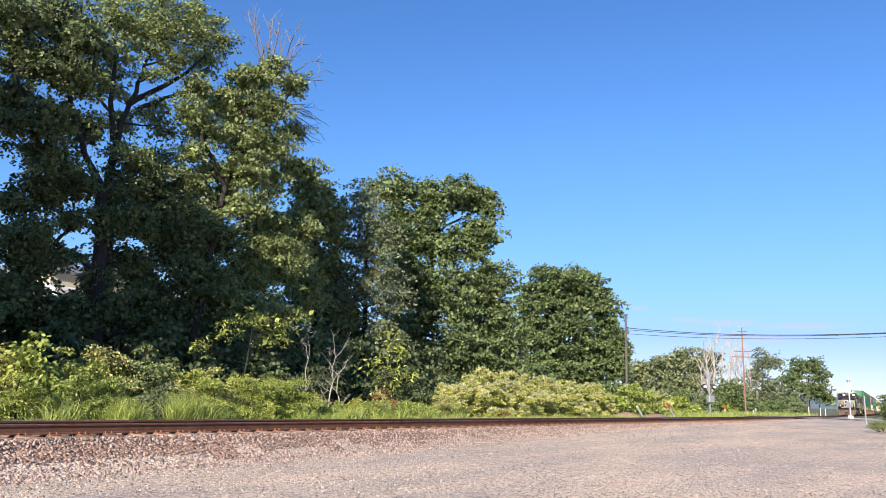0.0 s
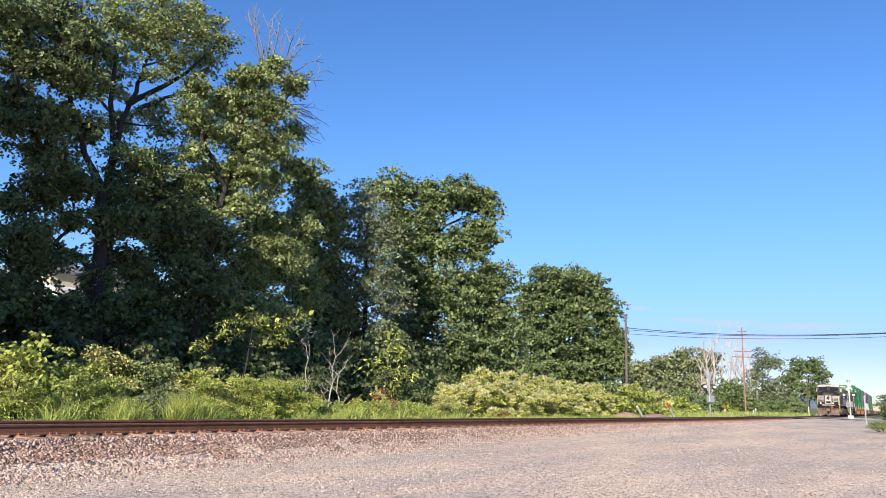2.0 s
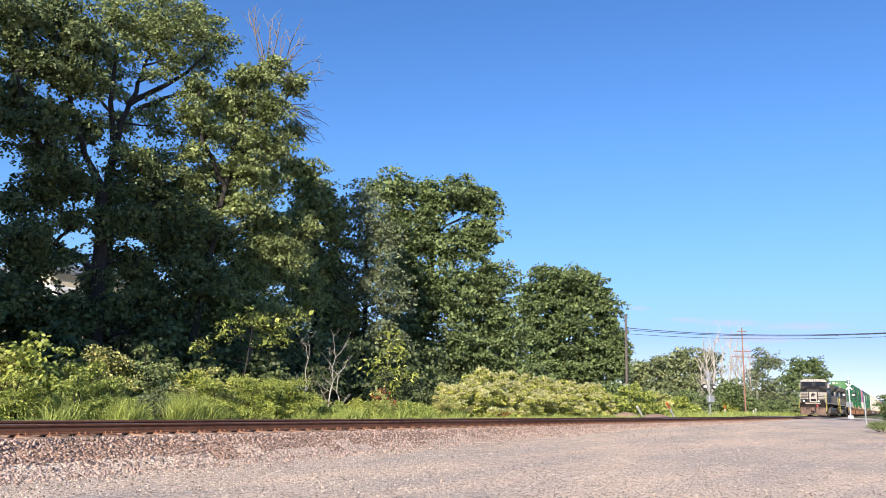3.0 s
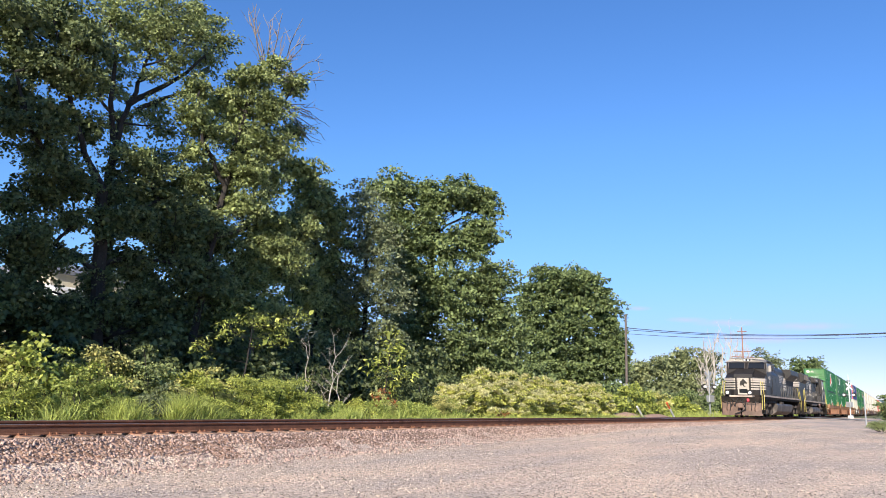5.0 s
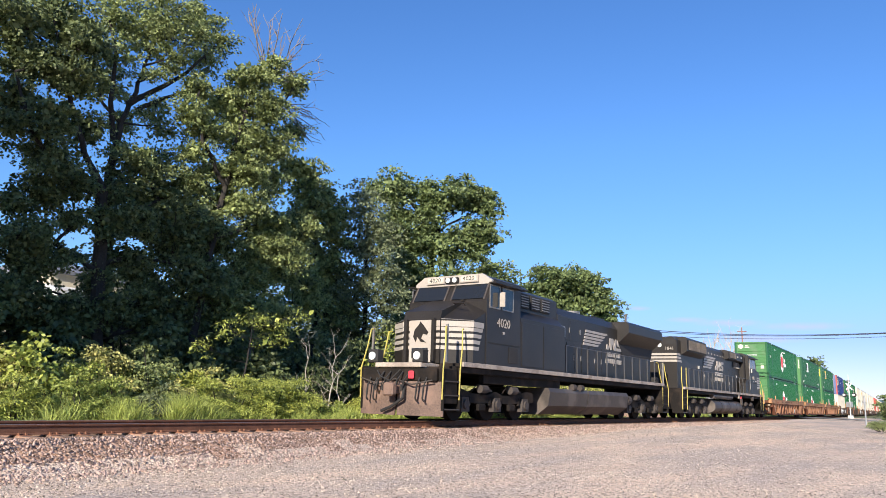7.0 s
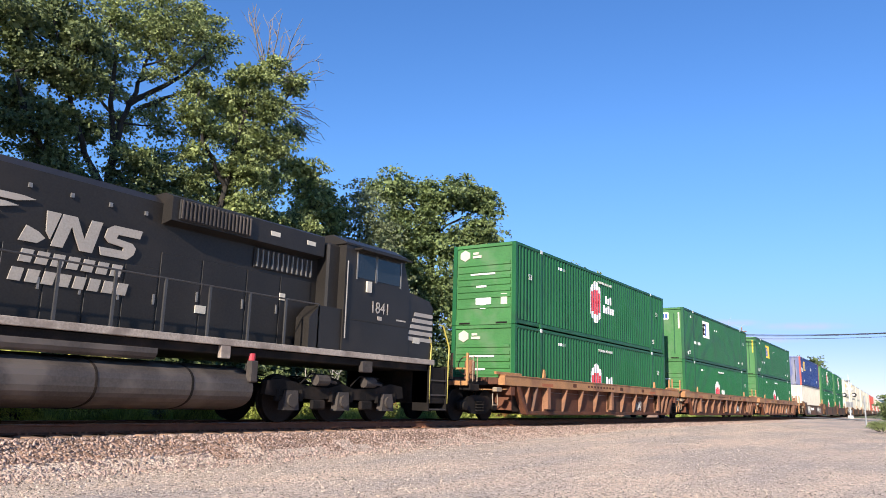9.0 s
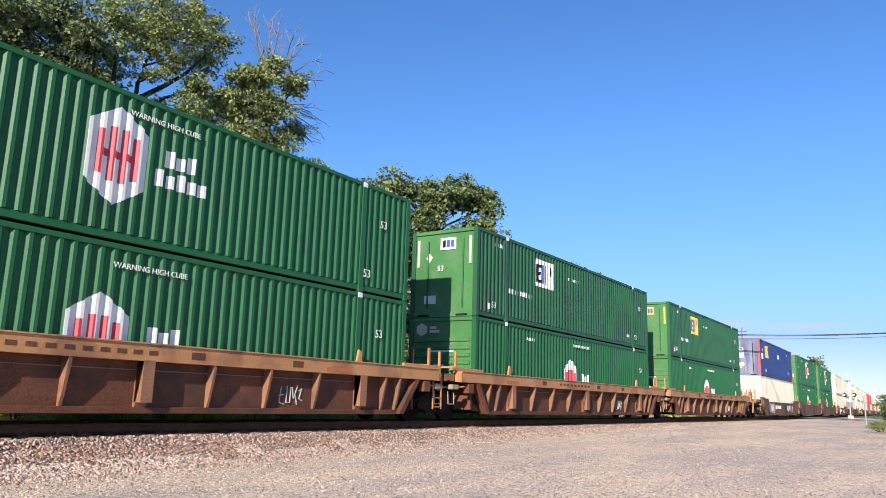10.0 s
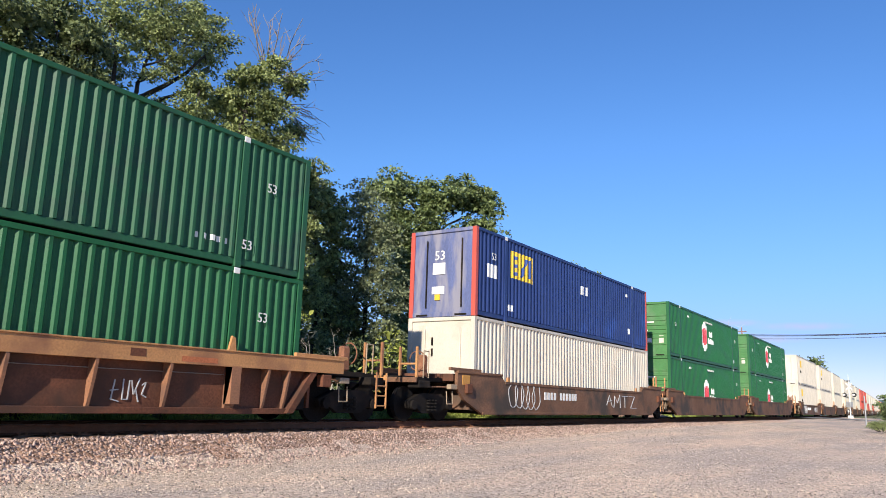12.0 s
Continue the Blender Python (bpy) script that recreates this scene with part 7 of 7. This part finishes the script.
def build_bare_trees():
    def bare(x, y, h, spread, r, n, mat="deadwood", z=0.35, name="bare_tree", label="leafless bleached tree with thin forked branches", first=0.3):
        ob = empty(name, label, "tree")
        ob.location = (x, y, z)
        wood = Solid()
        spine = bent((0, 0, -0.2), (random.uniform(-0.3, 0.3), 0, h * 0.8), 6, 0.03)
        limb(wood, spine, r, r * 0.3, 6)
        for i in range(n):
            a = spine[random.randint(1 + int(first * 4), 6)]
            t = random.uniform(0, 2 * math.pi)
            up = random.uniform(0.12, 0.4) * h
            e = a + Vector((math.cos(t) * spread * random.uniform(0.4, 1), math.sin(t) * spread * random.uniform(0.4, 1), up))
            w = bent(a, e, 4, 0.07)
            limb(wood, w, r * 0.35, r * 0.08, 5)
            for j in range(4):
                b = w[random.randint(1, 4)]
                e2 = b + Vector((random.uniform(-1, 1), random.uniform(-1, 1), random.uniform(0.1, 1.2))) * spread * 0.45
                limb(wood, bent(b, e2, 3, 0.1), r * 0.13, r * 0.04, 4)
        wood.part("trunk", M[mat], ob)
    # a dying tree whose bare top spreads in a fan above the green crowns
    ob = empty("bare_tree", "leafless grey tree top above green crowns", "tree")
    ob.location = (22.5, 24.8, 0.35)
    wood = Solid()
    limb(wood, bent((0, 0, -0.2), (-1.5, 0, 13.6), 6, 0.01), 0.14, 0.06, 6)
    hub = Vector((-1.2, -0.6, 14.5))
    for i in range(24):
        a = radians(118 - 158 * (i + random.uniform(0, 0.9)) / 24)
        far = random.uniform(2.4, 3.4) * (1.0 if a > 0.5 else 0.95)
        root = hub + Vector((0.5 * math.cos(a), random.uniform(-0.2, 0.2), 0.15 * i / 24 - (0.0 if a > 0.3 else 0.9)))
        tip = root + Vector((math.cos(a) * far, random.uniform(-0.9, 0.9), math.sin(a) * far))
        way = bent(root, tip, 5, 0.035)
        limb(wood, way, 0.034, 0.013, 4)
        for j in range(6):
            b = way[random.randint(1, 5)]
            t = a + random.uniform(-0.75, 0.75)
            n = random.uniform(0.35, 0.95)
            limb(wood, bent(b, b + Vector((math.cos(t) * n, random.uniform(-0.4, 0.4), math.sin(t) * n)), 3, 0.05), 0.016, 0.009, 3)
    wood.part("trunk", M["twig"], ob)
    for x, y, h in ((118.0, 33.0, 8.0), (122.0, 34.0, 7.0), (112.0, 30.5, 10.5), (116.0, 30.5, 12.0), (119.0, 30.0, 11.0), (122.0, 29.5, 12.5), (125.0, 29.4, 10.5), (129.0, 29.5, 11.0), (148.0, 32.5, 12.0), (150.0, 32.0, 11.0)):
        bare(x, y, h, 1.7, 0.20, 15)
    for x, y, h in ((20.9, 20.4, 2.8), (21.8, 20.0, 3.0), (22.6, 20.2, 2.2)):
        bare(x, y, h, 0.8, 0.035, 6, name="dead_sapling", label="bare bleached dead sapling before dark trees")


build_bare_trees()


def build_far_woods():
    """Woods that close the horizon beyond the crossing, too far to tell the trees apart."""
    pts = []
    for i in range(150):
        t = i / 149
        x, y = 150 + 420 * t + random.uniform(-12, 12), 72 + 38 * t + random.uniform(-8, 14)
        h = random.uniform(6, 10) * (1 + 0.3 * t)
        k = 260
        d = rng.normal(size=(k, 3))
        d /= np.linalg.norm(d, axis=1)[:, None]
        pts.append(np.array([x, y, h * 0.55]) + d * np.array([5.5, 5.5, h * 0.5]) * rng.uniform(0.5, 1.0, (k, 1)))
    for i in range(100):
        t = i / 99
        x, y = 45 + 120 * t + random.uniform(-4, 4), 52 + 24 * t + random.uniform(-4, 6)
        h = random.uniform(5, 8)
        k = 240
        d = rng.normal(size=(k, 3))
        d /= np.linalg.norm(d, axis=1)[:, None]
        pts.append(np.array([x, y, h * 0.5]) + d * np.array([3.5, 3.5, h * 0.5]) * rng.uniform(0.5, 1.0, (k, 1)))
    quads_object("far_woods", leaf_mesh(np.concatenate(pts), 1.1, 0.2), M["leaf_mid"], None, "distant green woods behind the trees", "stuff")["category"] = "woods"
    # low wooded ridge at the end of the line
    v, f = [], []
    n = 60
    for i in range(n + 1):
        x = 700 + 900 * i / n * 0.2
        y = -250 + 900 * i / n
        hh = 15 + 5 * noise.noise((i * 0.21, 0, 0)) + 3 * noise.noise((i * 0.9, 4, 0))
        v += [(x, y, 0), (x + 60, y, hh), (x + 300, y, 0)]
    for i in range(n):
        a = i * 3
        f += [(a, a + 3, a + 4, a + 1), (a + 1, a + 4, a + 5, a + 2)]
    finish("backdrop", v, f, M["ridge"], None, "low blue-green wooded ridge on the horizon", "structure")["category"] = "ridge"


M["ridge"] = material("hazy_ridge", (0.16, 0.22, 0.24), 1.0, spread=0.15, scale=0.03, fine=0.3, bump=0.0, spec=0.0)
build_far_woods()


# ---- poles, wires, signals and markers
M.update({
    "pole": material("weathered_pole", (0.13, 0.105, 0.09), 0.9, spread=0.25, scale=2, fine=25, bump=0.4),
    "pole_red": material("reddish_pole", (0.30, 0.16, 0.11), 0.9, spread=0.25, scale=2, fine=25, bump=0.4),
    "wire": material("black_cable", (0.03, 0.03, 0.035), 0.6, spread=0.1, bump=0.0),
    "metal_white": material("white_metal", (0.72, 0.72, 0.70), 0.45, spread=0.08, scale=3, fine=40, bump=0.05),
    "metal_grey": material("galvanised_metal", (0.38, 0.39, 0.40), 0.5, 0.4, spread=0.15, scale=3, fine=40, bump=0.05),
    "orange": material("orange_plastic", (0.70, 0.14, 0.04), 0.5, spread=0.1, scale=3, fine=40, bump=0.05),
    "siding": material("beige_siding", (0.62, 0.55, 0.42), 0.7, spread=0.08, scale=2, fine=20, bump=0.1),
    "roofing": material("grey_shingle", (0.20, 0.21, 0.24), 0.85, spread=0.2, scale=2, fine=20, bump=0.3),
})


def utility_pole(x, y, z0, z1, arms, mat="pole", label="wooden utility pole with crossarms", r=0.12):
    ob = empty("utility_pole", label, "pole")
    ob.location = (x, y, z0)
    Solid().rod((0, 0, -0.3), (0, 0, z1 - z0), r, 10, r * 0.72).part("post", M[mat], ob)
    for z, half, a in arms:
        c, s = math.cos(a), math.sin(a)
        arm = Solid()
        arm.rod((-c * half, -s * half, z - z0), (c * half, s * half, z - z0), 0.06, 6)
        arm = arm.part("crossarm", M[mat], ob)
        for k in (-0.9, -0.45, 0.45, 0.9):
            Solid().rod((c * half * k, s * half * k, z - z0 + 0.05), (c * half * k, s * half * k, z - z0 + 0.2), 0.035, 6).part("insulator", M["metal_grey"], arm)
    return ob


def build_poles():
    side = math.radians(-52)
    p = utility_pole(62.0, 23.5, 0.35, 8.9, [], label="weathered wooden utility pole behind the hedge")
    Solid().box(-0.25, 0.25, -0.22, 0.22, 1.9, 2.7, 0.03).part("meter_box", M["metal_grey"], p)
    utility_pole(116.2, 26.4, 0.35, 13.0, [(9.5, 1.3, side), (8.7, 1.6, side), (12.4, 0.7, side)], "pole_red", "tall reddish wooden utility pole with crossarms")
    utility_pole(164.5, 29.8, 0.4, 5.9, [(5.4, 1.5, side)], label="small wooden pole with one crossarm")
    utility_pole(166.8, 26.0, 0.4, 7.3, [(6.9, 1.1, side)], label="small wooden pole beside dark trees")
    utility_pole(201.4, 29.0, 0.4, 7.0, [(6.4, 1.2, side)], label="small distant wooden pole with crossarm")
    # service wires that cross over the line
    for k, (z0, zm, z1, r) in enumerate(((7.75, 6.72, 6.85, 0.028), (7.6, 6.66, 6.80, 0.022), (7.25, 6.45, 6.45, 0.018))):
        a, b = Vector((62.0, 23.5, z0)), Vector((60.0, -6.0, z1 + 0.5))
        pts = []
        for i in range(25):
            t = i / 24
            q = a.lerp(b, t)
            sag = (zm - (z0 + z1 + 0.5) / 2) * 4 * t * (1 - t)
            pts.append((q.x, q.y, q.z + sag))
        tagged(Solid().pipe(pts, r, 5).part("overhead_wire", M["wire"]), "sagging black overhead service cable", "cable")


build_poles()


def crossing_signal(x, y, z, turn, label, gate=False):
    ob = empty("crossing_signal", label, "signal")
    ob.matrix_basis = Matrix.Translation((x, y, z)) @ Matrix.Rotation(turn, 4, "Z")
    Solid().rod((0, 0, 0), (0, 0, 4.3), 0.065, 10).part("mast", M["metal_white" if gate else "metal_grey"], ob)
    Solid().box(-0.22, 0.22, -0.22, 0.22, -0.1, 0.35, 0.03).part("base", M["metal_white" if gate else "metal_grey"], ob)
    for a in (45, -45):
        s = Solid().box(-0.55, 0.55, -0.09, -0.06, -0.09, 0.09)
        b = s.part("crossbuck_board", M["metal_white" if gate else "metal_grey"], ob)
        b.matrix_basis = Matrix.Translation((0, 0, 3.75)) @ Matrix.Rotation(radians(a), 4, "Y")
    Solid().rod((-0.72, 0, 2.75), (0.72, 0, 2.75), 0.04, 8).part("lamp_arm", M["metal_grey"], ob)
    for sx in (-0.62, 0.62):
        Solid().rod((sx, -0.03, 2.75), (sx, 0.0, 2.75), 0.27, 16).part("lamp_shield", M["rubber"], ob)
        Solid().rod((sx, -0.28, 2.75), (sx, -0.03, 2.75), 0.15, 12, 0.12).part("lamp_hood", M["rubber"], ob)
        Solid().rod((sx, 0.0, 2.75), (sx, 0.16, 2.75), 0.13, 12).part("lamp_housing", M["metal_white"], ob)
    Solid().box(-0.32, 0.32, -0.12, 0.30, 1.30, 1.95, 0.03).part("junction_box" if not gate else "gate_mechanism", M["metal_grey"], ob)
    if gate:
        Solid().rod((0.1, -0.2, 1.5), (0.16, -0.25, 5.2), 0.05, 6, 0.025).part("gate_arm", M["metal_white"], ob)
        Solid().box(-0.16, 0.16, -0.16, 0.16, 4.28, 4.5, 0.04).part("bell", M["metal_grey"], ob)
    return ob


crossing_signal(75.2, 20.3, 0.5, radians(150), "white crossing signal with crossbuck, seen from behind")
crossing_signal(103.4, 11.6, 0.55, radians(62), "white crossing signal with raised gate arm", True)


def marker(x, y, z, h, lean, mat, name, label, cap=None, r=0.055):
    ob = empty(name, label, "post")
    ob.matrix_basis = Matrix.Translation((x, y, z)) @ Matrix.Rotation(radians(lean), 4, "Y")
    Solid().rod((0, 0, -0.1), (0, 0, h), r, 8).part("post", M[mat], ob)
    if cap:
        Solid().rod((0, 0, h * 0.62), (0, 0, h + 0.01), r + 0.006, 8).part("sleeve", M[cap], ob)
    return ob


def build_markers():
    marker(52.6, 18.8, 0.5, 1.35, -58, "metal_white", "marker_post", "leaning white plastic marker post", r=0.07)
    marker(59.8, 18.9, 0.5, 2.0, -58, "metal_white", "marker_post", "leaning white marker post with orange top", "orange", r=0.07)
    marker(92.9, 23.4, 0.45, 1.2, 0, "metal_white", "marker_post", "upright white marker post with orange sleeve", "orange")
    marker(101.6, 22.2, 0.45, 0.75, 4, "metal_white", "marker_post", "short white marker stub by the crossing", None)
    marker(103.2, 22.2, 0.45, 0.95, -3, "metal_white", "marker_post", "short white marker stub by the crossing", None)
    marker(145.0, 22.6, 0.5, 1.5, 0, "metal_white", "marker_post", "white marker post with a pale cap", "cream", r=0.08)
    marker(150.5, 21.6, 0.5, 1.4, 0, "metal_white", "marker_post", "white marker post with a pale cap", "cream", r=0.08)
    marker(153.5, 21.2, 0.5, 1.3, 0, "metal_white", "marker_post", "white marker post with a pale cap", "cream", r=0.08)
    marker(64.9, 6.3, 0.4, 2.1, -2, "metal_grey", "steel_post", "thin grey steel post beside the road", None, r=0.05)
    # a heap of reddish earth beside the track
    for x, y, a, h in ((50.5, 19.4, 2.0, 0.45), (57.5, 19.6, 2.2, 0.35)):
        v, f = [], []
        m, k = 7, 18
        for i in range(m + 1):
            r = i / m
            for j in range(k):
                t = 2 * math.pi * j / k
                q = 1 + 0.22 * noise.noise((math.cos(t) * 1.5 + x, math.sin(t) * 1.5, r * 2))
                v.append((a * r * q * math.cos(t), a * 0.7 * r * q * math.sin(t), h * (1 - r * r) * q - 0.06))
        for i in range(m):
            for j in range(k):
                f.append((i * k + j, (i + 1) * k + j, (i + 1) * k + (j + 1) % k, i * k + (j + 1) % k))
        ob = finish("earth_heap", v, f, M["earth"], smooth=True)
        ob.location = (x, y, 0.4)
        tagged(ob, "low heap of bare reddish earth", "earth heap")


build_markers()


def build_crossing():
    """The road over the line: asphalt up to the rails, with timber flangeway panels."""
    road = empty("road", "worn grey asphalt level-crossing road", "road", kind="structure")

    def strip(name, x0, x1, y0, y1, mat, lift, top=None):
        v, f = [], []
        nx, ny = 6, max(2, int(abs(y1 - y0) / 0.8))
        for j in range(ny + 1):
            for i in range(nx + 1):
                x, y = x0 + (x1 - x0) * i / nx, y0 + (y1 - y0) * j / ny
                z = ground_z(x, y) + lift
                w = smooth01(6.5, 2.2, abs(y - line_y(x)))
                near = 1 - smooth01(2.0, 7.0, abs(y - line_y(x)))
                v.append((x, y, z * (1 - near) + (RAIL_Z - 0.01) * near))
        for j in range(ny):
            for i in range(nx):
                a = j * (nx + 1) + i
                f.append((a, a + 1, a + nx + 2, a + nx + 1))
        finish(name, v, f, M[mat], road)
    yc = line_y(86)
    strip("approach", 82, 91, -12, yc - 0.84, "asphalt", 0.03)
    strip("approach", 82, 91, yc + 0.84, 40, "asphalt", 0.03)
    strip("crossing_panel", 82, 91, yc - 0.66, yc + 0.66, "asphalt", 0.03)


build_crossing()


def build_house():
    ob = empty("house", "beige sided house with a grey roof behind trees", "house")
    ob.location = (21.5, 36.6, 0.4)
    Solid().box(-3.4, 2.2, -2.5, 3.0, 0, 6.2).part("wall", M["siding"], ob)
    Solid().prism([(-2.7, 6.2), (0.2, 7.0), (3.4, 6.2), (3.4, 6.05), (-2.7, 6.05)], "x", -3.6, 2.4).part("roof", M["roofing"], ob)
    Solid().prism([(-2.5, 5.5), (-3.6, 5.2), (-3.6, 4.92), (-2.5, 4.95)], "x", -3.6, 2.0).part("porch_roof", M["metal_white"], ob)
    for x in (-3.4, -0.6, 1.8):
        Solid().box(x - 0.07, x + 0.07, -3.55, -3.41, 0, 4.92).part("porch_post", M["metal_white"], ob)
    for x in (-1.6, 1.4):
        w = Solid().box(x - 0.45, x + 0.45, -2.54, -2.49, 1.2, 2.6).part("window", M["glass"], ob)
        Solid().box(x - 0.55, x + 0.55, -2.6, -2.53, 1.05, 1.18).part("sill", M["metal_white"], w)


build_house()


# ---- a few thin wisps of cloud low in the sky, kilometres off
def build_clouds():
    m = bpy.data.materials.new("thin_glowing_cloud")
    m.use_nodes = True
    n, l = m.node_tree.nodes, m.node_tree.links
    n.remove(n["Principled BSDF"])
    co = n.new("ShaderNodeTexCoord")
    mp = n.new("ShaderNodeMapping")
    mp.inputs["Location"].default_value = (-1, -1, 0)
    mp.inputs["Scale"].default_value = (2, 2, 0)
    l.new(co.outputs["Generated"], mp.inputs[0])
    gr = n.new("ShaderNodeTexGradient")
    gr.gradient_type = "SPHERICAL"
    l.new(mp.outputs[0], gr.inputs[0])
    no = n.new("ShaderNodeTexNoise")
    no.inputs["Scale"].default_value, no.inputs["Detail"].default_value = 0.02, 6.0
    l.new(co.outputs["Object"], no.inputs["Vector"])
    mu = n.new("ShaderNodeMath")
    mu.operation = "MULTIPLY"
    l.new(gr.outputs["Fac"], mu.inputs[0])
    l.new(no.outputs["Fac"], mu.inputs[1])
    # the wisps glow by themselves, in place of sunlight scattered by cloud
    em = n.new("ShaderNodeEmission")
    em.inputs["Color"].default_value, em.inputs["Strength"].default_value = (0.80, 0.74, 0.86, 1), 0.62
    tr = n.new("ShaderNodeBsdfTransparent")
    mx = n.new("ShaderNodeMixShader")
    l.new(mu.outputs[0], mx.inputs[0])
    l.new(tr.outputs[0], mx.inputs[1])
    l.new(em.outputs[0], mx.inputs[2])
    l.new(mx.outputs[0], n["Material Output"].inputs[0])
    for x, y, z, a, b in ((3095, 1116, 406, 62, 12), (3217, 952, 365, 96, 14), (3320, 805, 357, 167, 19), (3497, 549, 352, 215, 21), (3406, 702, 295, 215, 24)):
        bm = [(-a, -b, 0), (a, -b, 0), (a, b, 0), (-a, b, 0)]
        ob = finish("backdrop", bm, [(0, 1, 2, 3)], m)
        p = Vector((x, y, z))
        ob.matrix_world = look(p, p * 2 - EYE)
        tagged(ob, "thin pale wisp of cloud above the horizon", "cloud", kind="structure")


build_clouds()


# ---- the train passes, at an almost even speed; how far it lags behind that near the end, in metres
LAG = {9.5: 0.27, 10.0: -0.2, 10.5: 0.0, 11.0: 0.97, 11.5: 1.0, 12.0: 0.5}


def motions():
    for ob, u in ROLLING:
        rows = []
        for i in range(25):
            s = u - SPEED * i * 0.5 + LAG.get(i * 0.5, 0.0)
            rows.append((i * 0.5, pose(s, line_y(s), RAIL_Z + LIFT.get(ob.name, 0.0), 0, 0, math.degrees(line_turn(s)))))
        walk(ob, rows)
    # wheels of the engines and of the first cars turn
    near = [ob for ob, u in ROLLING if u < 300 and ob.name.startswith(("locomotive", "well_car"))]
    for ob in near:
        for ws in [c for c in ob.children_recursive if c.name.startswith("wheelset")]:
            p = ws.location.copy()
            walk(ws, [(i / FPS, pose(p.x, p.y, p.z, 0, -math.degrees(SPEED * i / FPS / p.z), 0)) for i in range(12 * FPS + 1)])


motions()
